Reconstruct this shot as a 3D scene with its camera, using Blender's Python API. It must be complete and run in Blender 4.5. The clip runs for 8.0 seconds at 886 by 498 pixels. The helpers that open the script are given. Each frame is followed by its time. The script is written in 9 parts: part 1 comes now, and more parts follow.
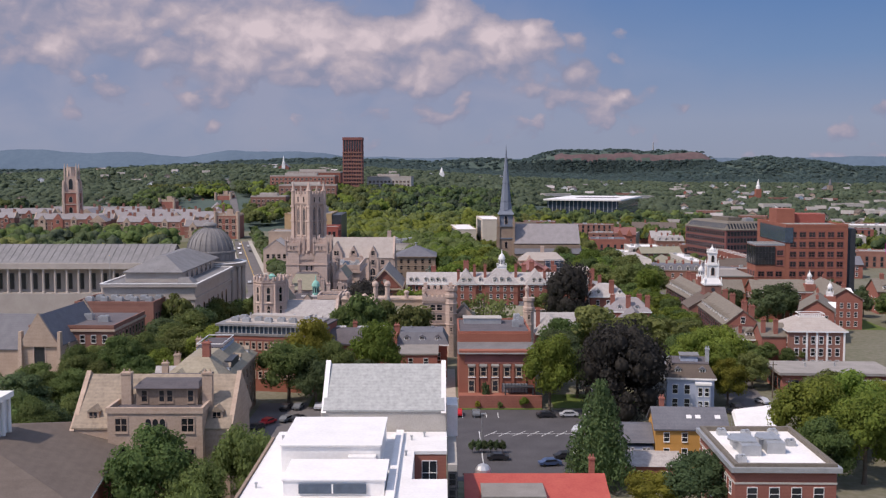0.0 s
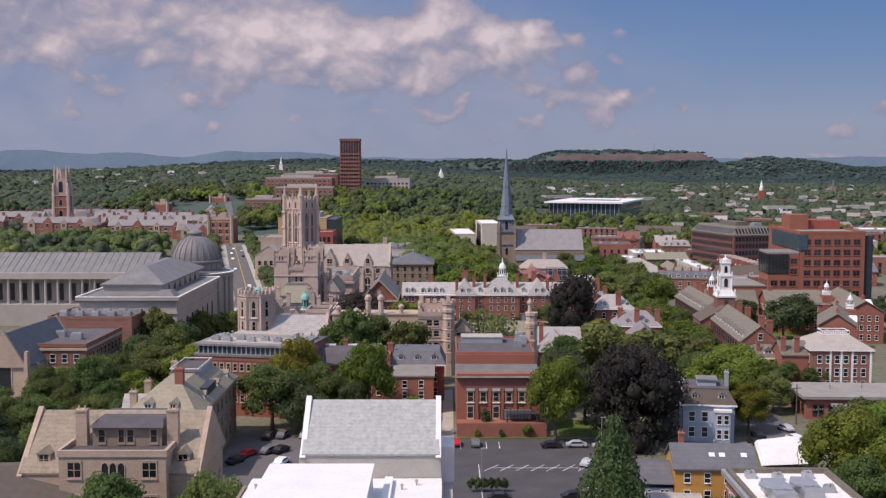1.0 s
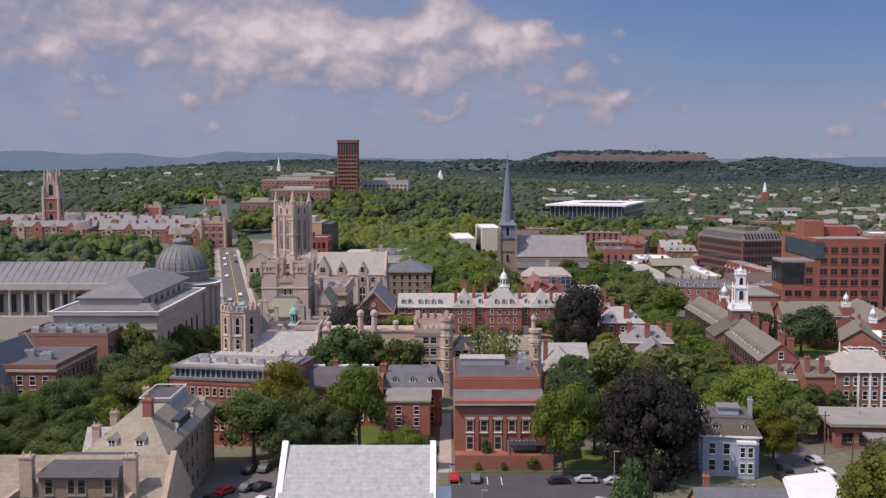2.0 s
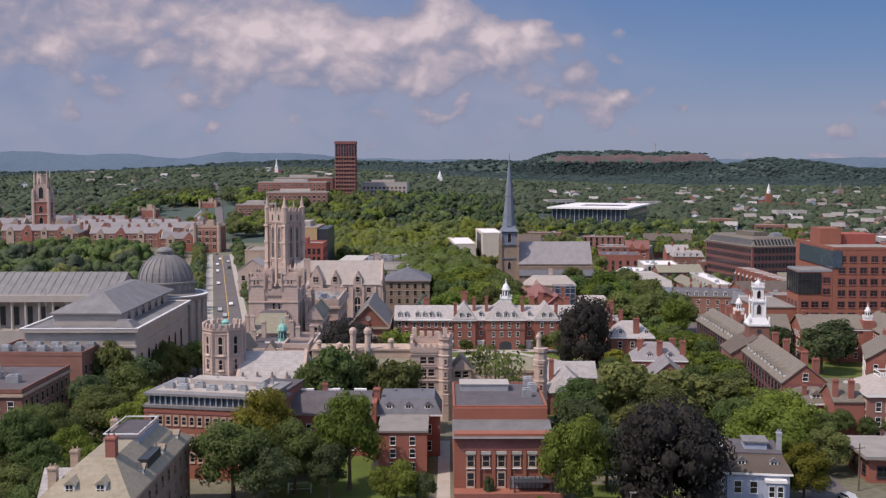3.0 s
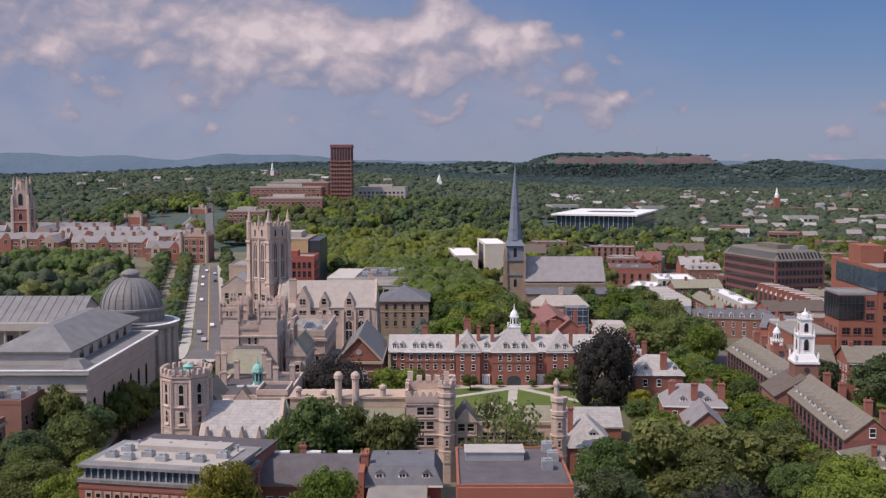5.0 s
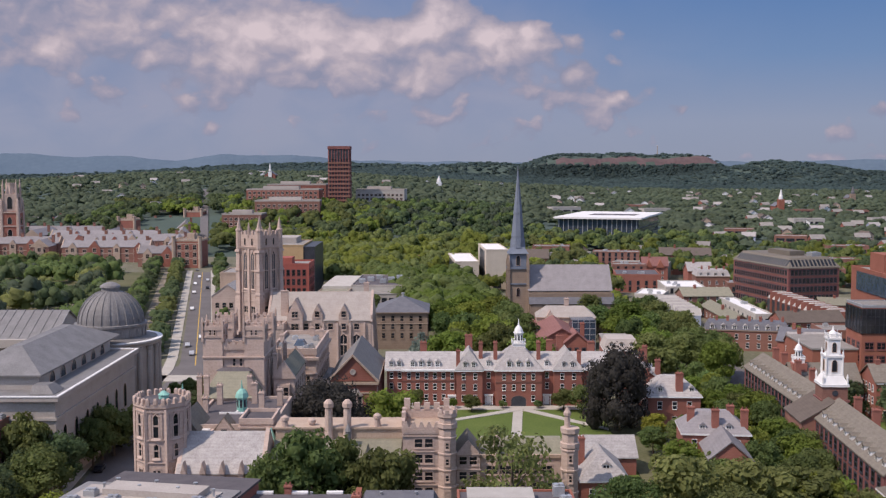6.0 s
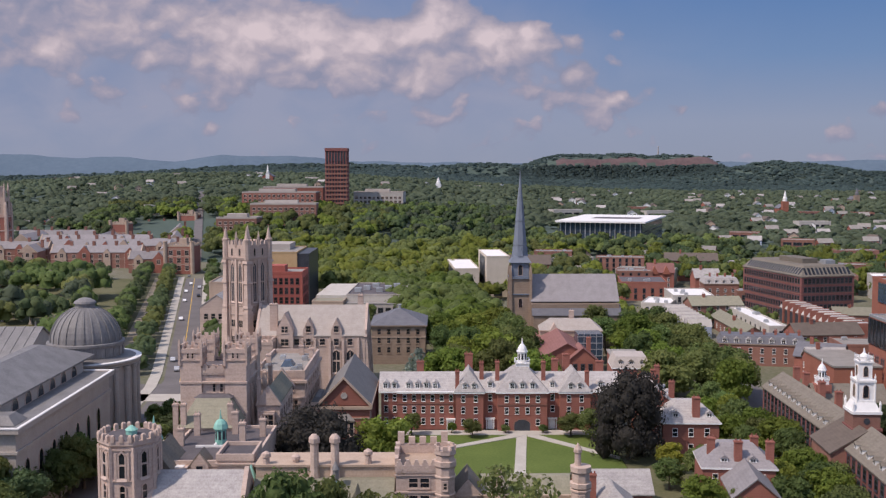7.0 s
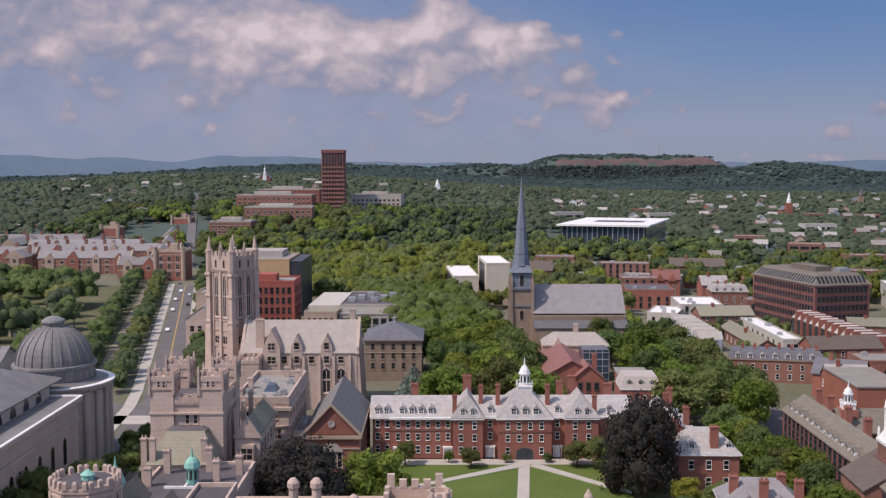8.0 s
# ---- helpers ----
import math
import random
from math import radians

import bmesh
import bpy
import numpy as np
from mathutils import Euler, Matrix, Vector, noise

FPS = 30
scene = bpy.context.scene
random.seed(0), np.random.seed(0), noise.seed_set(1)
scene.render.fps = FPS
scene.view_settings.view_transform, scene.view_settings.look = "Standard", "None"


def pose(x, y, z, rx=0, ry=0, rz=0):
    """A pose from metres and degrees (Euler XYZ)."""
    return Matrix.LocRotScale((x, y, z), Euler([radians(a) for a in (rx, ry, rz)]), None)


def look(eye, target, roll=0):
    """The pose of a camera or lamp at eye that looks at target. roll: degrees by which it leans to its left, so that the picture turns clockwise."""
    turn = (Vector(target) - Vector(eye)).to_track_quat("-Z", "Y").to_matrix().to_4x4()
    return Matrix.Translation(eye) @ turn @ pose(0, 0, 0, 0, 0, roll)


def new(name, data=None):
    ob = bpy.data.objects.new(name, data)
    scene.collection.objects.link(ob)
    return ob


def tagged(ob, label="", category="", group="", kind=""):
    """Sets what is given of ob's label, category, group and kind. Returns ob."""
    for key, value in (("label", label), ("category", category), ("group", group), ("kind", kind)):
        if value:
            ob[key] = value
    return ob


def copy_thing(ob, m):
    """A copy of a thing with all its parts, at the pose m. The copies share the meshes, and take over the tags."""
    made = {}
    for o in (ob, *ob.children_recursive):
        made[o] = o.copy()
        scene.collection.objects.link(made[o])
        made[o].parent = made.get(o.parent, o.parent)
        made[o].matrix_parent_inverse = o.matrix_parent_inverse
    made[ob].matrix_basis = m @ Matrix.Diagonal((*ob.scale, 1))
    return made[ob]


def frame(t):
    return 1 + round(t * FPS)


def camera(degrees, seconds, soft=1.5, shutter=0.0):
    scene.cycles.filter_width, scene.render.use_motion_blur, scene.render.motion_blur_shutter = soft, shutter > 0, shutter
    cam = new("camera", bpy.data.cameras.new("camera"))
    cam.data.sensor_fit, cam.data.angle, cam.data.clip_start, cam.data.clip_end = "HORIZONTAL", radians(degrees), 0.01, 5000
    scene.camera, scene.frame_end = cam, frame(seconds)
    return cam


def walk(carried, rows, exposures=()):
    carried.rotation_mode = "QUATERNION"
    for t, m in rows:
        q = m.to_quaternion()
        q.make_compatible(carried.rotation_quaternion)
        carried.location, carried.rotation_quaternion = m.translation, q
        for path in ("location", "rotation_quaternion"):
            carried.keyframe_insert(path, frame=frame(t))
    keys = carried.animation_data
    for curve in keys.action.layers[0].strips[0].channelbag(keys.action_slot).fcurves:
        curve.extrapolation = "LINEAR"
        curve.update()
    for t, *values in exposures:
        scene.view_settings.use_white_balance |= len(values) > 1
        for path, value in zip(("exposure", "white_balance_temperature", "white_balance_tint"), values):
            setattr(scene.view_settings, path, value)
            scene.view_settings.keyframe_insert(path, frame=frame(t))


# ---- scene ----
cam = camera(45.8, 8.0, soft=1.3)
METRES, EYE, TILT, LEAN, TURN = 160.0, 59.0, -4.6, 0.0, 0.0
ROWS = [
    (0.0, 0.0, 0.0, 0.0, 0.0, 0.0, 0.0),
    (0.5, 0.0023, 0.0635, 0.01, -0.02, 0.0, 0.01),
    (1.0, 0.0046, 0.1263, 0.0204, -0.02, 0.01, 0.02),
    (1.5, 0.0066, 0.1892, 0.0303, -0.02, 0.02, 0.03),
    (3.0, 0.0107, 0.3729, 0.061, -0.04, 0.03, 0.06),
    (3.5, 0.0106, 0.435, 0.0711, -0.05, 0.05, 0.05),
    (4.0, 0.0096, 0.4961, 0.0817, -0.07, 0.05, 0.05),
    (4.5, 0.0085, 0.5574, 0.0915, -0.08, 0.07, 0.05),
    (6.0, 0.0085, 0.7392, 0.1219, -0.1, 0.09, 0.08),
    (6.5, 0.0096, 0.7979, 0.132, -0.11, 0.1, 0.09),
    (7.0, 0.0115, 0.8611, 0.143, -0.11, 0.11, 0.11),
    (7.5, 0.0144, 0.9235, 0.154, -0.12, 0.11, 0.14),
    (8.0, 0.0174, 0.9859, 0.1652, -0.12, 0.11, 0.15),
]
walk(cam, [(t, pose(0, 0, EYE, TILT, LEAN, TURN) @ pose(METRES * x, METRES * y, METRES * z, 90 + pitch, roll, yaw)) for t, x, y, z, yaw, pitch, roll in ROWS],
     exposures=((0.0, 0.0, 6700, 18), (8.0, 0.0, 6700, 18)))


# ---- world, sun, exposure ----
SUN_DIR = Vector((-0.64, -0.40, 1.0)).normalized()
world = bpy.data.worlds.new("sky")
scene.world = world
world.use_nodes = True
wn, wl = world.node_tree.nodes, world.node_tree.links
wn.clear()


def wnode(kind, **vals):
    n = wn.new(kind)
    for k, v in vals.items():
        n.inputs[k].default_value = v
    return n


def wmath(op, a, b=None, clamp=False):
    n = wn.new("ShaderNodeMath")
    n.operation, n.use_clamp = op, clamp
    for i, v in enumerate((a, b)):
        if v is None:
            continue
        if isinstance(v, (int, float)):
            n.inputs[i].default_value = v
        else:
            wl.new(v, n.inputs[i])
    return n.outputs[0]


def wramp(src, stops):
    n = wn.new("ShaderNodeValToRGB")
    el = n.color_ramp.elements
    while len(el) < len(stops):
        el.new(0.5)
    for e, (p, c) in zip(el, stops):
        e.position, e.color = p, (*c, 1) if len(c) == 3 else c
    wl.new(src, n.inputs[0])
    return n.outputs[0]


def wmix(f, a, b):
    n = wn.new("ShaderNodeMix")
    n.data_type = "RGBA"
    for i, v in ((0, f), (6, a), (7, b)):
        if isinstance(v, tuple):
            n.inputs[i].default_value = (*v, 1)
        elif isinstance(v, (int, float)):
            n.inputs[i].default_value = v
        else:
            wl.new(v, n.inputs[i])
    return n.outputs[2]


sky = wn.new("ShaderNodeTexSky")
sky.sky_type, sky.sun_disc = "NISHITA", False
sky.sun_elevation = math.asin(SUN_DIR.z)
sky.sun_rotation = math.atan2(SUN_DIR.x, SUN_DIR.y)
sky.air_density, sky.dust_density, sky.ozone_density = 1.0, 0.6, 2.0
tc = wn.new("ShaderNodeTexCoord")
sep = wn.new("ShaderNodeSeparateXYZ")
wl.new(tc.outputs["Generated"], sep.inputs[0])
# clouds: noise on the sphere of directions, flattened, gathered round a few banks
mp = wn.new("ShaderNodeMapping")
mp.inputs["Scale"].default_value = (1.0, 1.0, 1.35)
wl.new(tc.outputs["Generated"], mp.inputs[0])
warp = wnode("ShaderNodeTexNoise", Scale=24.0, Detail=3.0)
wl.new(mp.outputs[0], warp.inputs["Vector"])


def wvec(op, a, b):
    n = wn.new("ShaderNodeVectorMath")
    n.operation = op
    for i, v in enumerate((a, b)):
        if isinstance(v, tuple):
            n.inputs[i].default_value = v
        else:
            wl.new(v, n.inputs[i])
    return n.outputs[0]


bent = wvec("ADD", mp.outputs[0], wvec("MULTIPLY", wvec("SUBTRACT", warp.outputs["Color"], (0.5, 0.5, 0.5)), (0.03, 0.03, 0.03)))
n1 = wnode("ShaderNodeTexNoise", Scale=15.0, Detail=6.0, Roughness=0.5, Distortion=0.5)
wl.new(mp.outputs[0], n1.inputs["Vector"])


def lumps(vec):
    """Billows of four sizes: broad swells, two sizes of rounded heads, fine frays."""
    total = None
    for kind, scale, mid, amount in (("noise", 11.0, 0.5, 0.80), ("cell", 26.0, 0.42, 0.42), ("cell", 62.0, 0.42, 0.17), ("noise", 150.0, 0.5, 0.12)):
        if kind == "noise":
            n = wnode("ShaderNodeTexNoise", Scale=scale, Detail=5.0, Roughness=0.55)
            v = wmath("MULTIPLY", wmath("SUBTRACT", n.outputs[0], mid), amount)
        else:
            n = wn.new("ShaderNodeTexVoronoi")
            n.feature = "SMOOTH_F1"
            n.inputs["Scale"].default_value, n.inputs["Smoothness"].default_value = scale, 0.6
            v = wmath("MULTIPLY", wmath("SUBTRACT", mid, n.outputs["Distance"]), amount)
        wl.new(vec, n.inputs["Vector"])
        total = v if total is None else wmath("ADD", total, v)
    return total


az_out = wmath("ARCTAN2", sep.outputs[0], sep.outputs[1])


def bank(az, el, wide, up, down):
    """A bump of 1 at a direction given in radians from straight ahead, steeper above than below."""
    a = wmath("DIVIDE", wmath("SUBTRACT", az_out, az), wide)
    d = wmath("SUBTRACT", sep.outputs[2], el)
    b = wmath("ADD", wmath("DIVIDE", wmath("MAXIMUM", d, 0.0), up), wmath("DIVIDE", wmath("MINIMUM", d, 0.0), down))
    r = wmath("ADD", wmath("MULTIPLY", a, a), wmath("MULTIPLY", b, b))
    return wmath("POWER", 2.718, wmath("MULTIPLY", r, -1.0))


# crests: direction, half width, reach up and down, strength
BANKS = ((-0.24, 0.130, 0.26, 0.09, 0.060, 0.20), (-0.10, 0.104, 0.19, 0.030, 0.034, 0.15), (-0.36, 0.146, 0.075, 0.05, 0.030, 0.24), (-0.26, 0.142, 0.060, 0.05, 0.030, 0.28), (-0.345, 0.108, 0.024, 0.012, 0.016, 0.24),
         (-0.150, 0.133, 0.060, 0.018, 0.022, 0.42), (-0.105, 0.118, 0.040, 0.014, 0.020, 0.26), (-0.180, 0.094, 0.034, 0.012, 0.014, 0.30), (-0.245, 0.076, 0.010, 0.008, 0.008, 0.22), (-0.048, 0.082, 0.042, 0.009, 0.012, 0.34),
         (-0.004, 0.146, 0.022, 0.014, 0.024, 0.78), (-0.030, 0.128, 0.034, 0.010, 0.026, 0.34), (0.046, 0.122, 0.020, 0.013, 0.020, 0.70), (0.082, 0.124, 0.016, 0.011, 0.022, 0.72), (0.030, 0.100, 0.060, 0.022, 0.026, 0.20),
         (0.128, 0.085, 0.014, 0.012, 0.016, 0.40), (0.160, 0.060, 0.020, 0.010, 0.014, 0.36), (0.115, 0.066, 0.040, 0.016, 0.020, 0.10), (0.225, 0.052, 0.020, 0.006, 0.006, 0.18), (0.40, 0.047, 0.025, 0.007, 0.007, 0.20), (0.225, 0.128, 0.010, 0.006, 0.006, 0.10),
         (-0.205, 0.160, 0.030, 0.012, 0.010, -0.55), (-0.250, 0.122, 0.014, 0.014, 0.012, -0.24), (-0.030, 0.155, 0.018, 0.014, 0.012, -0.35), (0.30, 0.13, 0.16, 0.09, 0.06, -0.30), (-0.36, 0.080, 0.10, 0.012, 0.014, -0.10),
         (0.75, 0.22, 0.25, 0.08, 0.08, 0.14), (-0.5, 0.34, 0.4, 0.10, 0.10, 0.16))
bias = None
for row in BANKS:
    v = wmath("MULTIPLY", bank(*row[:5]), row[5])
    bias = v if bias is None else wmath("ADD", bias, v)
veil = wmath("ADD", bank(-0.30, 0.10, 0.36, 0.12, 0.09), wmath("MULTIPLY", bank(0.03, 0.085, 0.13, 0.045, 0.05), 0.55), True)
lump = lumps(bent)
relief = wmath("SUBTRACT", lump, lumps(wvec("ADD", bent, (-0.004, 0.0, 0.010))))
dens = wmath("ADD", lump, bias)
cover = wramp(dens, ((0.05, (0, 0, 0)), (0.15, (1, 1, 1))))
# the crests warm white where they face up to the light, the bodies mauve grey
lit = wmath("ADD", dens, wmath("MULTIPLY", relief, 1.15))
crest = wramp(lit, ((0.06, (0.25, 0.278, 0.385)), (0.28, (0.335, 0.332, 0.42)), (0.48, (0.45, 0.412, 0.465)), (0.82, (0.67, 0.59, 0.615))))
body = wramp(n1.outputs[0], ((0.35, (0.236, 0.290, 0.425)), (0.65, (0.312, 0.338, 0.445))))
haze = wramp(sep.outputs[2], ((0.0, (0.262, 0.314, 0.412)), (0.04, (0.262, 0.326, 0.446)), (0.10, (0.150, 0.264, 0.460)), (0.155, (0.098, 0.214, 0.440)), (0.24, (0.100, 0.200, 0.43)), (0.5, (0.12, 0.22, 0.45))))
skyc = wn.new("ShaderNodeVectorMath")
skyc.operation = "SCALE"
skyc.inputs[3].default_value = 0.225
pale = wn.new("ShaderNodeHueSaturation")
pale.inputs["Saturation"].default_value = 0.8
wl.new(sky.outputs[0], pale.inputs["Color"])
wl.new(pale.outputs[0], skyc.inputs[0])
low = wramp(sep.outputs[2], ((0.17, (1, 1, 1)), (0.45, (0, 0, 0))))
clear = wmix(low, skyc.outputs[0], haze)
col = wmix(wmath("MULTIPLY", cover, 0.9), wmix(wmath("MULTIPLY", veil, 0.9), clear, body), crest)
bg = wn.new("ShaderNodeBackground")
wl.new(col, bg.inputs[0])
bg.inputs[1].default_value = 1.0
out = wn.new("ShaderNodeOutputWorld")
wl.new(bg.outputs[0], out.inputs[0])

sun = new("sun", bpy.data.lights.new("sun", "SUN"))
sun.data.energy, sun.data.angle, sun.data.color = 3.4, radians(0.6), (1.0, 0.905, 0.79)
sun.matrix_world = look(SUN_DIR * 300, (0, 0, 0))


# ---- materials ----
def mat(name, a, b, rough=0.85, scale=0.6, fine=6.0, metal=0.0, bump=0.15, rand=0.12, stretch=(1, 1, 1), course=0.0, spec=0.3):
    """Two colours mixed by coarse and fine noise in metres; rand: spread of brightness from object to object; course: height of horizontal courses."""
    m = bpy.data.materials.new(name)
    m.use_nodes = True
    nt = m.node_tree
    N, K = nt.nodes, nt.links
    p = N["Principled BSDF"]
    p.inputs["Roughness"].default_value, p.inputs["Metallic"].default_value = rough, metal
    p.inputs["Specular IOR Level"].default_value = spec
    t = N.new("ShaderNodeTexCoord")
    mpn = N.new("ShaderNodeMapping")
    mpn.inputs["Scale"].default_value = stretch
    K.new(t.outputs["Object"], mpn.inputs[0])
    big, small = N.new("ShaderNodeTexNoise"), N.new("ShaderNodeTexNoise")
    for n, s, d in ((big, scale, 4.0), (small, fine, 3.0)):
        n.inputs["Scale"].default_value, n.inputs["Detail"].default_value = s, d
        K.new(mpn.outputs[0], n.inputs["Vector"])
    add = N.new("ShaderNodeMath")
    add.operation = "ADD"
    K.new(big.outputs[0], add.inputs[0])
    K.new(small.outputs[0], add.inputs[1])
    src = add.outputs[0]
    if course:
        s3 = N.new("ShaderNodeSeparateXYZ")
        K.new(t.outputs["Object"], s3.inputs[0])
        w = N.new("ShaderNodeMath")
        w.operation = "PINGPONG"
        w.inputs[1].default_value = course
        K.new(s3.outputs[2], w.inputs[0])
        w2 = N.new("ShaderNodeMath")
        w2.operation = "MULTIPLY_ADD"
        w2.inputs[1].default_value = 0.14 / course
        K.new(w.outputs[0], w2.inputs[0])
        K.new(src, w2.inputs[2])
        src = w2.outputs[0]
    r = N.new("ShaderNodeMapRange")
    r.inputs[1].default_value, r.inputs[2].default_value = 0.65, 1.35 + (0.12 if course else 0)
    K.new(src, r.inputs[0])
    mx = N.new("ShaderNodeMix")
    mx.data_type = "RGBA"
    mx.inputs[6].default_value, mx.inputs[7].default_value = (*a, 1), (*b, 1)
    K.new(r.outputs[0], mx.inputs[0])
    oi = N.new("ShaderNodeObjectInfo")
    hv = N.new("ShaderNodeHueSaturation")
    mr = N.new("ShaderNodeMapRange")
    mr.inputs[3].default_value, mr.inputs[4].default_value = 1 - rand, 1 + rand
    K.new(oi.outputs["Random"], mr.inputs[0])
    K.new(mr.outputs[0], hv.inputs["Value"])
    K.new(mx.outputs[2], hv.inputs["Color"])
    K.new(hv.outputs[0], p.inputs["Base Color"])
    if bump:
        bm = N.new("ShaderNodeBump")
        bm.inputs["Strength"].default_value, bm.inputs["Distance"].default_value = bump, 0.1
        K.new(src, bm.inputs["Height"])
        K.new(bm.outputs[0], p.inputs["Normal"])
    return m


def leafmat(name, a, b, c, hue=0.02, patch=0.12):
    """Foliage: hue and brightness vary from tree to tree, and from leaf clump to leaf clump."""
    m = bpy.data.materials.new(name)
    m.use_nodes = True
    N, K = m.node_tree.nodes, m.node_tree.links
    p = N["Principled BSDF"]
    p.inputs["Roughness"].default_value = 0.75
    p.inputs["Specular IOR Level"].default_value = 0.2
    g = N.new("ShaderNodeNewGeometry")
    cr = N.new("ShaderNodeValToRGB")
    a, c = (tuple(v * 0.55 + w * 0.45 for v, w in zip(q, b)) for q in (a, c))
    cr.color_ramp.elements[0].color, cr.color_ramp.elements[1].color = (*a, 1), (*c, 1)
    cr.color_ramp.elements.new(0.5).color = (*b, 1)
    K.new(g.outputs["Random Per Island"], cr.inputs[0])
    oi = N.new("ShaderNodeObjectInfo")
    hv = N.new("ShaderNodeHueSaturation")
    for out_to, lo, hi in (("Hue", 0.5 - hue, 0.5 + hue), ("Value", 0.78, 1.25)):
        mr = N.new("ShaderNodeMapRange")
        mr.inputs[3].default_value, mr.inputs[4].default_value = lo, hi
        mlt = N.new("ShaderNodeMath")
        mlt.operation = "FRACT"
        sc = N.new("ShaderNodeMath")
        sc.operation = "MULTIPLY"
        sc.inputs[1].default_value = 1.0 if out_to == "Hue" else 7.31
        K.new(oi.outputs["Random"], sc.inputs[0])
        K.new(sc.outputs[0], mlt.inputs[0])
        K.new(mlt.outputs[0], mr.inputs[0])
        K.new(mr.outputs[0], hv.inputs[out_to])
    no = N.new("ShaderNodeTexNoise")
    no.inputs["Scale"].default_value, no.inputs["Detail"].default_value = patch, 5.0
    K.new(g.outputs["Position"], no.inputs["Vector"])
    pr = N.new("ShaderNodeMapRange")
    pr.inputs[1].default_value, pr.inputs[2].default_value = 0.3, 0.7
    pr.inputs[3].default_value, pr.inputs[4].default_value = 0.72, 1.28
    K.new(no.outputs[0], pr.inputs[0])
    hp = N.new("ShaderNodeHueSaturation")
    K.new(cr.outputs[0], hp.inputs["Color"])
    K.new(pr.outputs[0], hp.inputs["Value"])
    K.new(hp.outputs[0], hv.inputs["Color"])
    K.new(hv.outputs[0], p.inputs["Base Color"])
    tr = N.new("ShaderNodeBsdfTranslucent")
    K.new(hv.outputs[0], tr.inputs[0])
    ms = N.new("ShaderNodeMixShader")
    ms.inputs[0].default_value = 0.5
    K.new(p.outputs[0], ms.inputs[1])
    K.new(tr.outputs[0], ms.inputs[2])
    K.new(ms.outputs[0], N["Material Output"].inputs[0])
    return m


BRICK = mat("red_brick", (0.235, 0.088, 0.066), (0.34, 0.140, 0.105), 0.9, 0.25, 5, bump=0.2, course=0.3, rand=0.1)
BRICK_ORANGE = mat("orange_brick", (0.245, 0.088, 0.058), (0.335, 0.132, 0.09), 0.9, 0.25, 5, course=0.3, rand=0.05)
BRICK_BROWN = mat("brown_brick", (0.20, 0.095, 0.072), (0.30, 0.155, 0.12), 0.9, 0.25, 5, course=0.3)
BRICK_DARK = mat("dark_purple_brick", (0.18, 0.068, 0.062), (0.26, 0.11, 0.098), 0.9, 0.2, 4, rand=0.1)
LIME = mat("limestone", (0.40, 0.298, 0.248), (0.575, 0.448, 0.378), 0.92, 0.35, 3.0, bump=0.3, course=0.5, rand=0.06)
LIME_TAN = mat("tan_stone", (0.36, 0.265, 0.20), (0.50, 0.385, 0.30), 0.92, 0.35, 3.0, bump=0.3, course=0.5, rand=0.06)
STONE_WHITE = mat("pale_marble", (0.35, 0.308, 0.275), (0.45, 0.405, 0.365), 0.8, 0.2, 3, bump=0.1, rand=0.05)
CONCRETE = mat("concrete", (0.38, 0.35, 0.31), (0.50, 0.47, 0.43), 0.9, 0.4, 4, rand=0.1)
BROWNSTONE = mat("brownstone", (0.22, 0.16, 0.12), (0.33, 0.25, 0.19), 0.9, 0.4, 3, course=0.5)
SLATE = mat("grey_slate", (0.26, 0.238, 0.23), (0.46, 0.432, 0.41), 0.8, 0.5, 2.2, bump=0.4, course=0.25, rand=0.08, stretch=(1.6, 1.6, 0.8))
SLATE_DARK = mat("dark_slate", (0.105, 0.105, 0.12), (0.17, 0.17, 0.185), 0.65, 0.5, 4, course=0.25, bump=0.3)
SLATE_TAN = mat("mottled_tan_slate", (0.135, 0.115, 0.092), (0.22, 0.192, 0.155), 0.75, 0.9, 3, course=0.25, bump=0.4)
SLATE_WARM = mat("warm_mottled_slate", (0.205, 0.165, 0.125), (0.37, 0.30, 0.225), 0.8, 0.6, 1.6, course=0.25, bump=0.4)
SLATE_GREEN = mat("weathered_green_slate", (0.19, 0.18, 0.13), (0.28, 0.262, 0.195), 0.75, 0.7, 3, course=0.25, bump=0.3)
SLATE_PALE = mat("pale_green_grey_slate", (0.27, 0.275, 0.265), (0.40, 0.405, 0.39), 0.8, 0.9, 1.8, course=0.2, bump=0.3)
SLATE_OLIVE = mat("olive_tan_slate", (0.25, 0.215, 0.155), (0.36, 0.315, 0.235), 0.8, 0.4, 1.6, course=0.25, bump=0.3)
SLATE_BEIGE = mat("beige_grey_slate", (0.34, 0.295, 0.262), (0.46, 0.41, 0.37), 0.8, 0.5, 2.5, course=0.25, bump=0.3)
SLATE_LILAC = mat("lilac_grey_slate", (0.19, 0.175, 0.178), (0.28, 0.26, 0.262), 0.8, 0.4, 2.5, course=0.25, bump=0.3)
SLATE_MID = mat("plain_grey_slate", (0.165, 0.158, 0.155), (0.235, 0.225, 0.22), 0.8, 0.5, 3, course=0.25, bump=0.3)
BRICK_DEEP = mat("deep_red_brick", (0.29, 0.075, 0.058), (0.38, 0.115, 0.088), 0.9, 0.25, 4, course=0.3)
SHINGLE_RED = mat("rust_tile", (0.19, 0.085, 0.075), (0.27, 0.13, 0.115), 0.8, 0.5, 4, course=0.25)
SHINGLE_BROWN = mat("brown_shingle", (0.100, 0.080, 0.066), (0.148, 0.119, 0.100), 0.9, 0.5, 5, course=0.2, rand=0.03)
